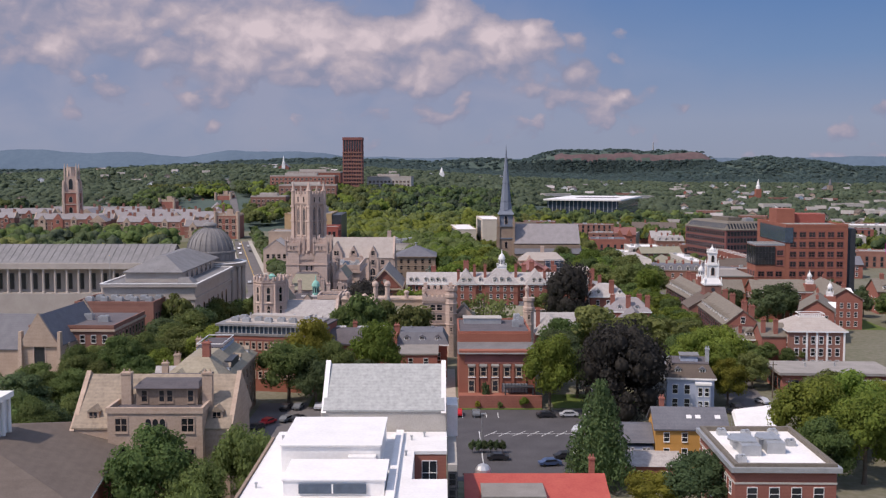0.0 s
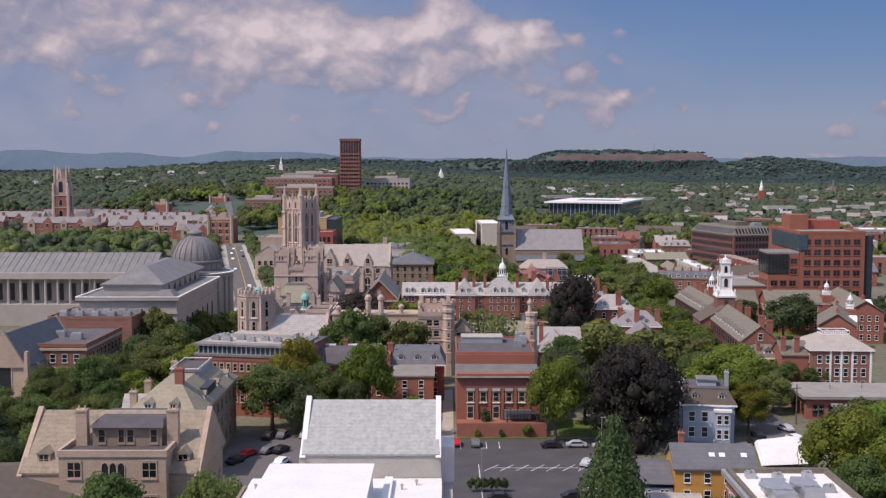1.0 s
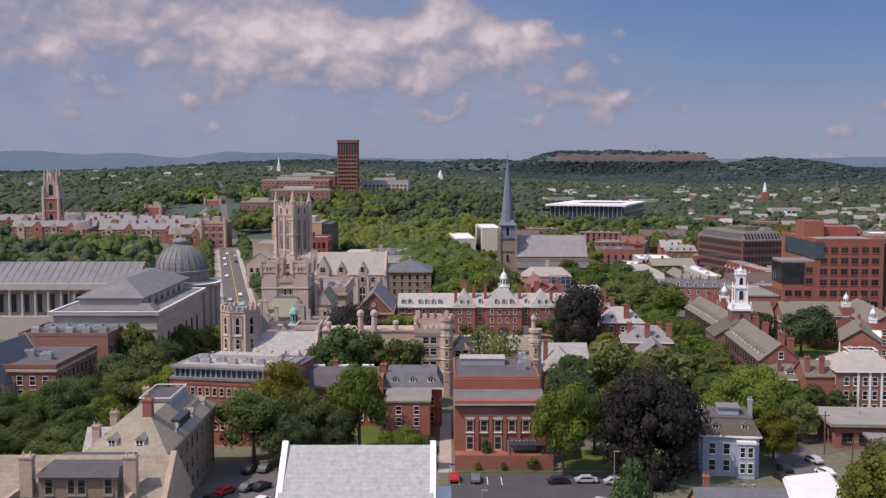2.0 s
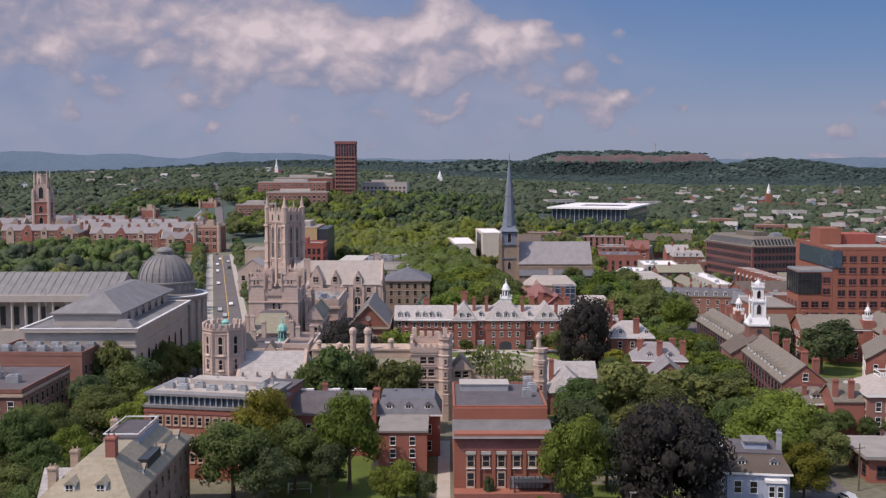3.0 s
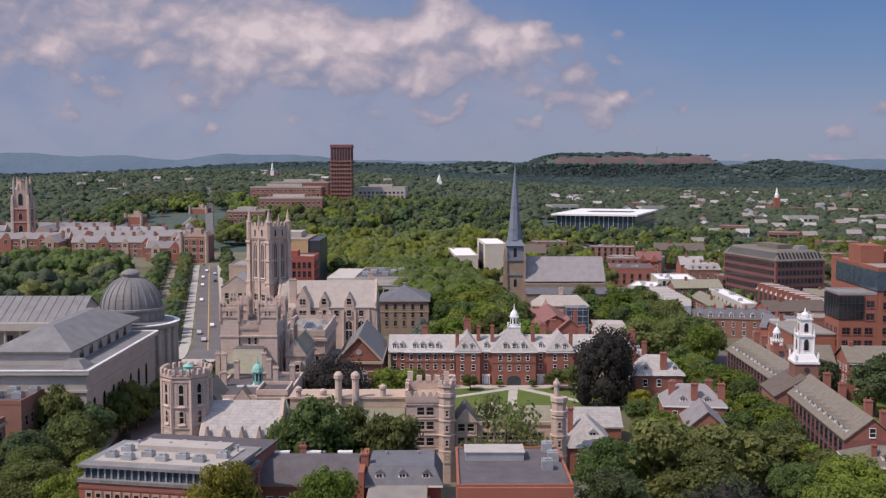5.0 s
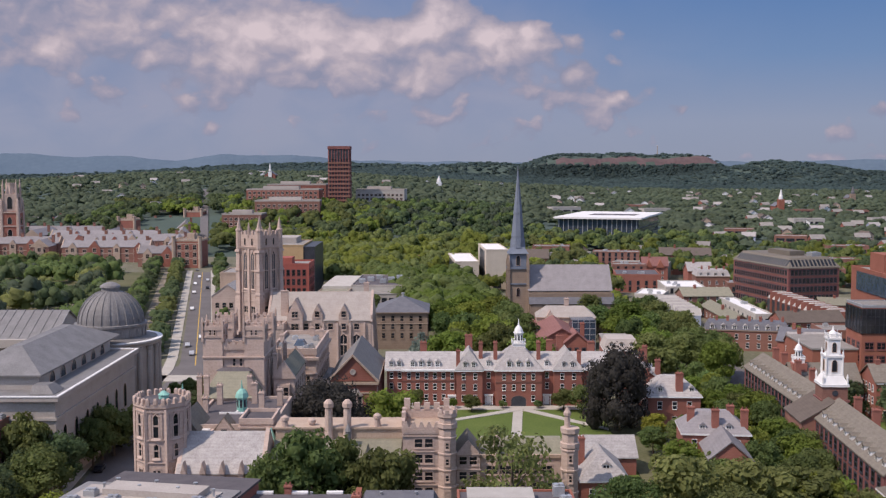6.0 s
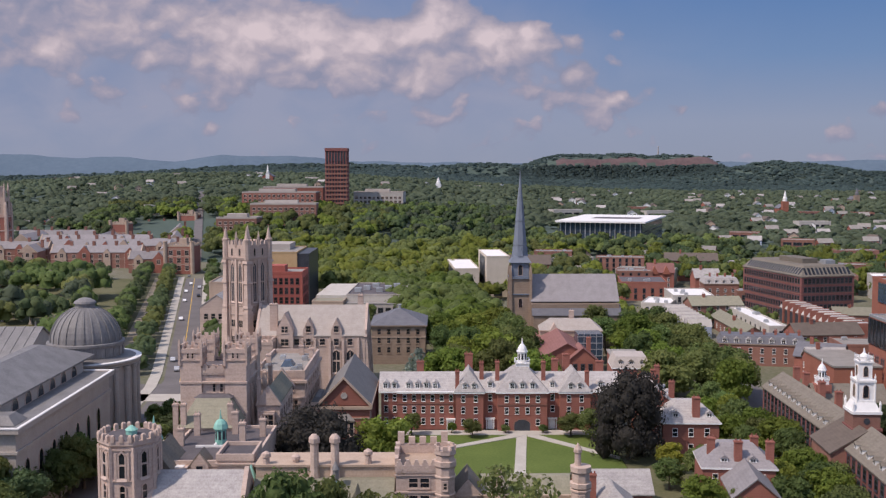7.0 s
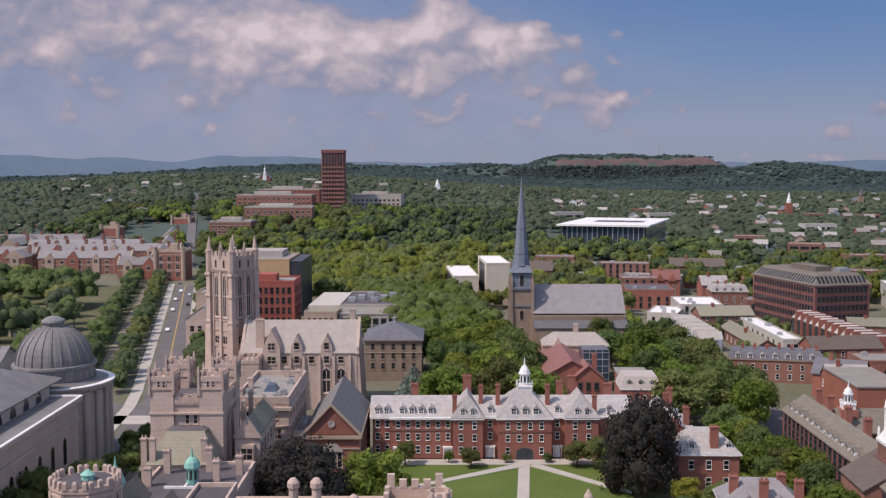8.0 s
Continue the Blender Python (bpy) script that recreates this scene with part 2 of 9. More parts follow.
LEAD = mat("lead_sheet", (0.150, 0.143, 0.140), (0.25, 0.24, 0.235), 0.6, 0.3, 3, metal=0.05, bump=0.1, stretch=(1, 1, 0.25))
SPIRE_BLUE = mat("blue_grey_spire_slate", (0.135, 0.158, 0.20), (0.21, 0.24, 0.29), 0.6, 0.4, 4, course=0.3)
COPPER = mat("verdigris_copper", (0.16, 0.38, 0.32), (0.26, 0.50, 0.42), 0.6, 0.8, 5)
MEMBRANE = mat("white_roof_membrane", (0.69, 0.67, 0.65), (0.80, 0.785, 0.765), 0.7, 0.3, 2, bump=0.05, rand=0.04)
ROOF_GREY = mat("grey_roof_gravel", (0.21, 0.193, 0.175), (0.31, 0.288, 0.265), 0.95, 0.3, 4, rand=0.15)
ROOF_DARK = mat("dark_roof_felt", (0.075, 0.068, 0.075), (0.13, 0.115, 0.12), 0.85, 0.4, 4, rand=0.15)
ROOF_RED = mat("red_metal_roof", (0.36, 0.06, 0.045), (0.45, 0.10, 0.07), 0.5, 0.4, 3, spec=0.4)
CREAM = mat("cream_concrete", (0.50, 0.43, 0.35), (0.60, 0.53, 0.44), 0.9, 0.3, 3, bump=0.1, rand=0.03)
WHITE = mat("white_paint", (0.72, 0.71, 0.69), (0.82, 0.81, 0.79), 0.55, 1.0, 8, bump=0.03, rand=0.03)
OCHRE = mat("ochre_clapboard", (0.50, 0.25, 0.06), (0.60, 0.33, 0.10), 0.8, 0.5, 5, course=0.12)
BLUEGREY = mat("blue_grey_clapboard", (0.29, 0.335, 0.43), (0.38, 0.425, 0.52), 0.75, 0.5, 5, course=0.12)
GLASS = mat("dark_window_glass", (0.012, 0.014, 0.018), (0.03, 0.034, 0.04), 0.08, 0.3, 1, bump=0.0, rand=0.4, spec=0.6)
GLASS_BLUE = mat("blue_curtain_glass", (0.03, 0.05, 0.075), (0.07, 0.10, 0.14), 0.1, 0.3, 1, bump=0.0, spec=0.7)
GREYMETAL = mat("galvanised_metal", (0.36, 0.37, 0.38), (0.50, 0.51, 0.52), 0.45, 0.8, 6, metal=0.5, rand=0.15)
TAN_METAL = mat("tan_panel", (0.42, 0.28, 0.14), (0.52, 0.36, 0.20), 0.7, 0.5, 4)
BLACKISH = mat("dark_grey_panel", (0.03, 0.033, 0.04), (0.06, 0.065, 0.075), 0.4, 0.5, 3)
ASPHALT = mat("asphalt", (0.115, 0.105, 0.104), (0.165, 0.152, 0.15), 0.95, 0.12, 3, bump=0.1, rand=0.03)
ASPHALT_LOT = mat("fresh_asphalt", (0.06, 0.056, 0.06), (0.095, 0.09, 0.094), 0.95, 0.15, 3, bump=0.1, rand=0.03)
PAVE = mat("pavement_concrete", (0.36, 0.33, 0.29), (0.48, 0.45, 0.40), 0.95, 0.3, 3, bump=0.1, rand=0.03)
PATH_EARTH = mat("worn_gravel_path", (0.20, 0.17, 0.125), (0.31, 0.265, 0.20), 0.95, 0.2, 2, bump=0.1, rand=0.03)
PAINT = mat("road_paint", (0.66, 0.66, 0.64), (0.8, 0.8, 0.78), 0.8, 2, 8, bump=0, rand=0.02)
YELLOW = mat("yellow_road_paint", (0.55, 0.34, 0.05), (0.65, 0.42, 0.08), 0.8, 2, 8, bump=0, rand=0.02)
ROUGH_GRASS = mat("dry_rough_grass", (0.085, 0.090, 0.040), (0.150, 0.140, 0.078), 1.0, 0.06, 1.2, bump=0.2, rand=0.03)
LAWN = mat("mown_lawn", (0.068, 0.105, 0.020), (0.118, 0.155, 0.036), 1.0, 0.09, 1.6, bump=0.2, rand=0.03)
GROUND = mat("town_ground", (0.10, 0.105, 0.055), (0.20, 0.185, 0.145), 1.0, 0.03, 0.6, bump=0.2, rand=0)
ROCK = mat("red_trap_rock", (0.085, 0.058, 0.060), (0.145, 0.098, 0.096), 0.95, 0.02, 0.09, bump=0.4, rand=0, stretch=(1, 1, 0.3))
# floor colour follows the far woods' bluish tint, so haze is in it too
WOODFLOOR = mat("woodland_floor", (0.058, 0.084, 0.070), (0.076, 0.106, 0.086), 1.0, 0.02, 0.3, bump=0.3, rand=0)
BARK = mat("bark", (0.09, 0.07, 0.05), (0.16, 0.13, 0.10), 0.95, 1, 8)
# wooded ridge in haze blue: the distance is put into its base colour
RIDGE = mat("hazed_far_ridge", (0.085, 0.125, 0.17), (0.11, 0.155, 0.20), 1.0, 0.006, 0.05, bump=0.2, rand=0)
MAGENTA = mat("magenta_sign", (0.45, 0.01, 0.25), (0.5, 0.02, 0.3), 0.5, 1, 5, rand=0)
CAR = {k: mat(k + "_car_paint", c, tuple(min(1, v * 1.1 + 0.005) for v in c), 0.3, 1, 5, bump=0, rand=0.05, spec=0.5) for k, c in
       (("red", (0.42, 0.015, 0.02)), ("white", (0.75, 0.75, 0.75)), ("silver", (0.42, 0.43, 0.45)), ("black", (0.02, 0.02, 0.024)), ("grey", (0.13, 0.14, 0.15)), ("blue", (0.05, 0.08, 0.16)))}
TYRE = mat("tyre_rubber", (0.02, 0.02, 0.02), (0.035, 0.035, 0.035), 0.9, 3, 9)
LEAF = {
    "green": leafmat("green_leaves", (0.098, 0.136, 0.044), (0.142, 0.184, 0.060), (0.186, 0.226, 0.080), 0.03),
    "lime": leafmat("lime_green_leaves", (0.130, 0.174, 0.030), (0.176, 0.222, 0.042), (0.222, 0.262, 0.060), 0.022),
    "olive": leafmat("olive_yellow_leaves", (0.165, 0.168, 0.026), (0.236, 0.228, 0.038), (0.300, 0.280, 0.060), 0.012),
    "dark": leafmat("dark_green_leaves", (0.072, 0.104, 0.048), (0.100, 0.138, 0.062), (0.134, 0.172, 0.080), 0.02),
    "willow": leafmat("pale_willow_leaves", (0.140, 0.164, 0.052), (0.184, 0.206, 0.070), (0.228, 0.246, 0.092), 0.012),
    "purple": leafmat("copper_beech_leaves", (0.036, 0.035, 0.031), (0.056, 0.053, 0.046), (0.084, 0.078, 0.066), 0.02),
    "spruce": leafmat("conifer_needles", (0.062, 0.100, 0.040), (0.092, 0.140, 0.056), (0.130, 0.180, 0.076), 0.015),
    "blue": leafmat("blue_spruce_needles", (0.162, 0.209, 0.169), (0.230, 0.284, 0.236), (0.290, 0.344, 0.290), 0.01),
    # next two woods greens are paled towards blue, distance haze put into the colour
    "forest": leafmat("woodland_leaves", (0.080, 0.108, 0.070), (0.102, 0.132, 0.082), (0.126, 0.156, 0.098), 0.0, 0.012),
    "hazed": leafmat("hazed_far_woods", (0.060, 0.096, 0.092), (0.072, 0.110, 0.104), (0.086, 0.124, 0.116), 0.0, 0.008),
}


# ---- mesh helpers ----
class Geo:
    """Gathers the corners and faces of one mesh."""

    def __init__(self):
        self.v, self.f, self.m = [], [], []

    def face(self, pts, mi=0):
        k = len(self.v)
        self.v += [tuple(p) for p in pts]
        self.f.append(tuple(range(k, k + len(pts))))
        self.m.append(mi)

    def loft(self, rings, mi=0, bottom=False, top=True):
        """Closed rings of equal count, joined one to the next."""
        k, n = len(self.v), len(rings[0])
        for r in rings:
            self.v += [tuple(p) for p in r]
        for i in range(len(rings) - 1):
            for j in range(n):
                a, b = k + i * n + j, k + i * n + (j + 1) % n
                self.f.append((a, b, b + n, a + n))
                self.m.append(mi)
        if bottom:
            self.f.append(tuple(k + j for j in reversed(range(n))))
            self.m.append(mi)
        if top:
            self.f.append(tuple(k + (len(rings) - 1) * n + j for j in range(n)))
            self.m.append(mi)
        return self

    def rect(self, x0, x1, y0, y1, z):
        return [(x0, y0, z), (x1, y0, z), (x1, y1, z), (x0, y1, z)]

    def box(self, x0, x1, y0, y1, z0, z1, mi=0):
        return self.loft([self.rect(x0, x1, y0, y1, z0), self.rect(x0, x1, y0, y1, z1)], mi, True, True)

    def taper(self, a, z0, b, z1, mi=0, bottom=True):
        return self.loft([self.rect(*a, z0), self.rect(*b, z1)], mi, bottom, True)

    def ring(self, x, y, r, z, n=8, turn=0.0):
        return [(x + r * math.cos(turn + 2 * math.pi * j / n), y + r * math.sin(turn + 2 * math.pi * j / n), z) for j in range(n)]

    def lathe(self, x, y, profile, n=12, mi=0, turn=0.0, bottom=True):
        return self.loft([self.ring(x, y, r, z, n, turn) for r, z in profile], mi, bottom, True)

    def rim(self, x0, x1, y0, y1, z0, z1, t, mi=0):
        """A low wall round a rectangle."""
        self.box(x0, x1, y0, y0 + t, z0, z1, mi)
        self.box(x0, x1, y1 - t, y1, z0, z1, mi)
        self.box(x0, x0 + t, y0 + t, y1 - t, z0, z1, mi)
        self.box(x1 - t, x1, y0 + t, y1 - t, z0, z1, mi)
        return self

    def mesh(self, name, mats):
        me = bpy.data.meshes.new(name)
        me.from_pydata(self.v, [], self.f)
        for mt in mats:
            me.materials.append(mt)
        if len(mats) > 1:
            me.polygons.foreach_set("material_index", self.m)
        me.update()
        return me


def part(name, g, mats, parent, label="", m=None):
    """Links a Geo or a finished mesh as one mesh object under a thing or part."""
    mats = mats if isinstance(mats, (list, tuple)) else [mats]
    ob = new(name, g.mesh(name, mats) if isinstance(g, Geo) else g)
    ob.parent = parent
    if m is not None:
        ob.matrix_local = m
    if label:
        ob["label"] = label
    return ob


def thing(name, label, category, x, y, rz=0.0, z=0.0, group="", kind=""):
    ob = new(name)
    ob.empty_display_size = 0.5
    ob.matrix_world = pose(x, y, z, 0, 0, rz)
    return tagged(ob, label, category, group, kind)


# ---- building helpers: x is along the front, the front faces -y ----
def walls(p, x0, x1, y0, y1, z0, z1, mt, name="wall", label=""):
    return part(name, Geo().box(x0, x1, y0, y1, z0, z1), mt, p, label)


def gable(p, x0, x1, y0, y1, z, h, mt, wall_mt, axis="x", over=0.5, name="roof", coping=None):
    """A pitched roof of two thick slopes with its gable walls; axis: the way its ridge runs."""
    g, w, t = Geo(), Geo(), 0.3
    if axis == "x":
        ym = (y0 + y1) / 2
        s = h / (ym - y0)
        for ya, sg in ((y0, -1), (y1, 1)):
            e = [(x0 - over, ya + sg * over, z - s * over), (x1 + over, ya + sg * over, z - s * over), (x1 + over, ym, z + h), (x0 - over, ym, z + h)]
            g.loft([e, [(a, b, c + t) for a, b, c in e]], 0, True, True)
        for xa, xb in ((x0, x1),):
            w.loft([[(xa, y0 + 0.02, z), (xa, y1 - 0.02, z), (xa, ym, z + h - 0.03)], [(xb, y0 + 0.02, z), (xb, y1 - 0.02, z), (xb, ym, z + h - 0.03)]], 0, True, True)
    else:
        xm = (x0 + x1) / 2
        s = h / (xm - x0)
        for xa, sg in ((x0, -1), (x1, 1)):
            e = [(xa + sg * over, y0 - over, z - s * over), (xa + sg * over, y1 + over, z - s * over), (xm, y1 + over, z + h), (xm, y0 - over, z + h)]
            g.loft([e, [(a, b, c + t) for a, b, c in e]], 0, True, True)
        for ya, yb in ((y0, y1),):
            w.loft([[(x0 + 0.02, ya, z), (x1 - 0.02, ya, z), (xm, ya, z + h - 0.03)], [(x0 + 0.02, yb, z), (x1 - 0.02, yb, z), (xm, yb, z + h - 0.03)]], 0, True, True)
    part(name, g, mt, p)
    part("gable_wall", w, wall_mt, p)
    if coping:
        for end in (0, 1):
            c = Geo()
            if axis == "x":
                xa = x1 - 0.3 if end else x0 - 0.5
                c.loft([[(xa, y0 - 0.5, z - 0.3), (xa, y1 + 0.5, z - 0.3), (xa, ym, z + h + 0.9)], [(xa + 0.8, y0 - 0.5, z - 0.3), (xa + 0.8, y1 + 0.5, z - 0.3), (xa + 0.8, ym, z + h + 0.9)]], 0, True, True)
            else:
                ya = y1 - 0.3 if end else y0 - 0.5
                c.loft([[(x0 - 0.5, ya, z - 0.3), (x1 + 0.5, ya, z - 0.3), (xm, ya, z + h + 0.9)], [(x0 - 0.5, ya + 0.8, z - 0.3), (x1 + 0.5, ya + 0.8, z - 0.3), (xm, ya + 0.8, z + h + 0.9)]], 0, True, True)
            part("gable_coping", c, coping, p)


def hip(p, x0, x1, y0, y1, z, h, ix, iy, mt, over=0.5, trim=None, name="roof"):
    """A hipped or mansard roof; ix, iy: how far the top edge lies in from the walls."""
    a = (x0 - over, x1 + over, y0 - over, y1 + over)
    b = (x0 + ix, x1 - ix, y0 + iy, y1 - iy)
    part(name, Geo().taper(a, z + 0.25, b, z + h), mt, p)
    part("cornice", Geo().box(*a, z - 0.15, z + 0.25), trim or WHITE, p)


def flat(p, x0, x1, y0, y1, z, mt, wall_mt, rise=0.8, t=0.4):
    part("roof", Geo().box(x0 + t, x1 - t, y0 + t, y1 - t, z, z + 0.12), mt, p)
    part("parapet", Geo().rim(x0 - 0.08, x1 + 0.08, y0 - 0.08, y1 + 0.08, z - 0.3, z + rise, t), wall_mt, p)


def crenels(p, x0, x1, y0, y1, z, mt, step=2.0, h=1.1, t=0.5):
    g = Geo().rim(x0 - 0.15, x1 + 0.15, y0 - 0.15, y1 + 0.15, z - 0.5, z + 0.5, t)
    for a0, a1, fixed, along in ((x0, x1, y0, 0), (x0, x1, y1 - t, 0), (y0, y1, x0, 1), (y0, y1, x1 - t, 1)):
        n = max(2, int((a1 - a0) / step))
        w = (a1 - a0) / n
        for i in range(n):
            s, e = a0 + i * w, a0 + (i + 0.55) * w
            if along == 0:
                g.box(s, e, fixed, fixed + t, z + 0.5, z + 0.5 + h)
            else:
                g.box(fixed, fixed + t, s, e, z + 0.5, z + 0.5 + h)
    part("battlement", g, mt, p)


WIN = {}


def win_mesh(w, h, style):
    key = (round(w, 2), round(h, 2), style)
    if key in WIN:
        return WIN[key]
    mats = {"sash": [WHITE, GLASS], "stone": [LIME, GLASS], "dark": [BLACKISH, GLASS], "brick": [BRICK_DARK, GLASS], "tan": [LIME_TAN, GLASS], "arch": [LIME, GLASS], "brown": [BROWNSTONE, GLASS]}[style]
    b = 0.08 if style == "sash" else 0.22
    g = Geo()
    if style == "arch":
        s = h - w * 0.7
        pts = [(-w / 2, 0), (w / 2, 0), (w / 2, s)] + [(w / 2 * math.cos(t), s + w * 0.7 * math.sin(t)) for t in (0.5, 1.05, 1.57, 2.09, 2.64)] + [(-w / 2, s)]
        out = [(x * 1.18, z * 1.04 - 0.1) for x, z in pts]
        g.loft([[(x, 0.02, z) for x, z in out], [(x, -0.14, z) for x, z in out], [(x, -0.14, z) for x, z in pts], [(x, -0.02, z) for x, z in pts]], 0, False, True)
        g.m[-1] = 1
    else:
        n = max(1, int(w / 0.9)) if style in ("stone", "tan", "brown") else (1 if w < 1.6 else int(w / 1.1))
        xs, kinds = [-w / 2 - b], []
        for k in range(n):
            x0, x1 = -w / 2 + w * k / n, -w / 2 + w * (k + 1) / n
            xs += [x0 + (0.06 if k else 0), x1 - (0.06 if k < n - 1 else 0)]
            kinds += ["bar", "pane"]
        xs.append(w / 2 + b)
        kinds.append("bar")
        e = 0.06 if style == "sash" else 0.17
        zs = [-b - e, -b, 0, h * 0.5 - 0.045, h * 0.5 + 0.045, h, h + b, h + b + e]
        rowk = ["sill", "bar", "pane", "bar", "pane", "bar", "head"]
        ids = {}

        def vid(x, y, z):
            key2 = (round(x, 4), round(y, 4), round(z, 4))
            if key2 not in ids:
                ids[key2] = len(g.v)
                g.v.append(key2)
            return ids[key2]

        def depth(i, k):
            if i < 0 or k < 0 or i >= len(kinds) or k >= len(rowk):
                return 0.03
            if rowk[k] == "sill":
                return -0.2
            if rowk[k] == "head":
                return -0.12
            return -0.02 if rowk[k] == "pane" and kinds[i] == "pane" else -0.09

        for i in range(len(kinds)):
            for k in range(len(rowk)):
                x0, x1, z0, z1, y = xs[i], xs[i + 1], zs[k], zs[k + 1], depth(i, k)
                g.f.append((vid(x0, y, z0), vid(x1, y, z0), vid(x1, y, z1), vid(x0, y, z1)))
                g.m.append(1 if y == -0.02 else 0)
                for i2, k2, p, q in ((i + 1, k, (x1, z0), (x1, z1)), (i, k + 1, (x1, z1), (x0, z1)), (i - 1, k, (x0, z1), (x0, z0)), (i, k - 1, (x0, z0), (x1, z0))):
                    y2 = depth(i2, k2)
                    if y2 > y:
                        g.f.append((vid(p[0], y, p[1]), vid(p[0], y2, p[1]), vid(q[0], y2, q[1]), vid(q[0], y, q[1])))
                        g.m.append(0)
    WIN[key] = g.mesh("window", mats)
    return WIN[key]


TURNS = {"f": 0, "r": 90, "b": 180, "l": -90}


def on_face(box, face, a, z):
    x0, x1, y0, y1 = box
    x, y = {"f": (a, y0), "b": (a, y1), "r": (x1, a), "l": (x0, a)}[face]
    return pose(x, y, z, 0, 0, TURNS[face])


PANE = {}


def pane_mesh(w, h):
    key = (round(w, 2), round(h, 2))
    if key not in PANE:
        PANE[key] = Geo().box(-w / 2 + 0.03, w / 2 - 0.03, -0.045, -0.025, 0.03, h * 0.5 - 0.05).mesh("pane", [GLASS])
    return PANE[key]


def wins(p, box, face, n, zs, w=1.1, h=1.8, style="sash", margin=1.0, skip=(), name="window"):
    x0, x1, y0, y1 = box
    lo, hi = (x0, x1) if face in "fb" else (y0, y1)
    lo, hi = lo + margin, hi - margin
    me = win_mesh(w, h, style)
    for i in range(n):
        if i in skip:
            continue
        a = lo + (hi - lo) * (i + 0.5) / n
        for z in zs:
            wo = part(name, me, None, p, m=on_face(box, face, a, z))
            if p.location.y + y0 < 262 and style in ("sash", "tan") and w < 1.6:
                part("pane", pane_mesh(w, h), None, wo)
                part("pane", pane_mesh(w, h), None, wo, m=pose(0, 0, h * 0.5 + 0.02))


DORM = {}


def dormer(p, x, y, z, rz=0, w=1.6, h=1.7, d=2.6, roof=None, style="white"):
    """A dormer window that stands out from a roof slope; its face is at the origin."""
    roof = roof or SLATE
    key = (w, h, d, roof.name, style)
    if key not in DORM:
        g = Geo()
        g.box(-w / 2, w / 2, 0, d, 0, h, 0)
        g.loft([[(-w / 2 - 0.15, -0.2, h), (w / 2 + 0.15, -0.2, h), (0, -0.2, h + w * 0.45)], [(-w / 2 - 0.15, d, h), (w / 2 + 0.15, d, h), (0, d, h + w * 0.45)]], 1, True, True)
        g.box(-w * 0.32, w * 0.32, -0.03, 0.1, 0.25, h - 0.15, 2)
        g.box(-0.05, 0.05, -0.06, 0.1, 0.25, h - 0.15, 0)
        g.box(-w * 0.32, w * 0.32, -0.06, 0.1, h * 0.5 - 0.04, h * 0.5 + 0.04, 0)
        DORM[key] = g.mesh("dormer", [{"white": WHITE, "stone": LIME, "tan": LIME_TAN, "dark": SLATE_DARK}[style], roof, GLASS])
    part("dormer", DORM[key], None, p, m=pose(x, y, z, 0, 0, rz))


def chimney(p, x, y, z0, z1, w=1.2, d=0.9, mt=None):
    g = Geo().box(x - w / 2, x + w / 2, y - d / 2, y + d / 2, z0, z1)
    g.box(x - w / 2 - 0.12, x + w / 2 + 0.12, y - d / 2 - 0.12, y + d / 2 + 0.12, z1 - 0.35, z1 - 0.1)
    for s in (-0.28, 0.28):
        g.lathe(x + s * w, y, ((0.16, z1), (0.13, z1 + 0.5)), 6)
    part("chimney", g, mt or BRICK, p)


def rooftop_unit(p, x, y, z, w=2.5, d=2.0, h=1.5):
    g = Geo().box(x - w / 2, x + w / 2, y - d / 2, y + d / 2, z, z + h)
    g.lathe(x - w * 0.2, y, ((d * 0.3, z + h), (d * 0.3, z + h + 0.25)), 10)
    g.box(x + w * 0.1, x + w * 0.4, y - d * 0.3, y + d * 0.3, z + h, z + h + 0.3)
    part("rooftop_unit", g, GREYMETAL, p)


def vent(p, x, y, z, h=1.0, r=0.2):
    part("roof_vent", Geo().lathe(x, y, ((r, z), (r, z + h * 0.8), (r * 1.6, z + h * 0.82), (r * 1.6, z + h)), 8), GREYMETAL, p)


def cupola(p, x, y, z, s=1.0, name="cupola"):
    """A white square lantern with balustrade, arched drum, dome and finial."""
    g = Geo()
    g.box(x - 1.9 * s, x + 1.9 * s, y - 1.9 * s, y + 1.9 * s, z, z + 1.5 * s)
    g.box(x - 2.1 * s, x + 2.1 * s, y - 2.1 * s, y + 2.1 * s, z + 1.5 * s, z + 1.75 * s)
    for i in range(-2, 3):
        for sx, sy in ((i, -2), (i, 2), (-2, i), (2, i)):
            g.box(x + sx * s - 0.09 * s, x + sx * s + 0.09 * s, y + sy * s - 0.09 * s, y + sy * s + 0.09 * s, z + 1.75 * s, z + 2.6 * s)
    g.rim(x - 2.1 * s, x + 2.1 * s, y - 2.1 * s, y + 2.1 * s, z + 2.5 * s, z + 2.65 * s, 0.2 * s)
    g.lathe(x, y, ((1.35 * s, z + 1.75 * s), (1.35 * s, z + 4.6 * s), (1.65 * s, z + 4.65 * s), (1.65 * s, z + 4.95 * s), (1.4 * s, z + 5.0 * s), (1.25 * s, z + 5.7 * s), (0.8 * s, z + 6.5 * s), (0.3 * s, z + 7.0 * s), (0.22 * s, z + 7.6 * s), (0.05 * s, z + 9.0 * s)), 8, 0, math.pi / 8)
    for k in range(8):
        a = k * math.pi / 4
        c, sn = math.cos(a), math.sin(a)
        r = 1.26 * s
        q = [(x + c * r - sn * t, y + sn * r + c * t, zz) for t, zz in ((-0.28 * s, z + 2.5 * s), (0.28 * s, z + 2.5 * s), (0.28 * s, z + 4.0 * s), (0, z + 4.35 * s), (-0.28 * s, z + 4.0 * s))]
        g.face(q, 1)
    part(name, g, [WHITE, GLASS], p)


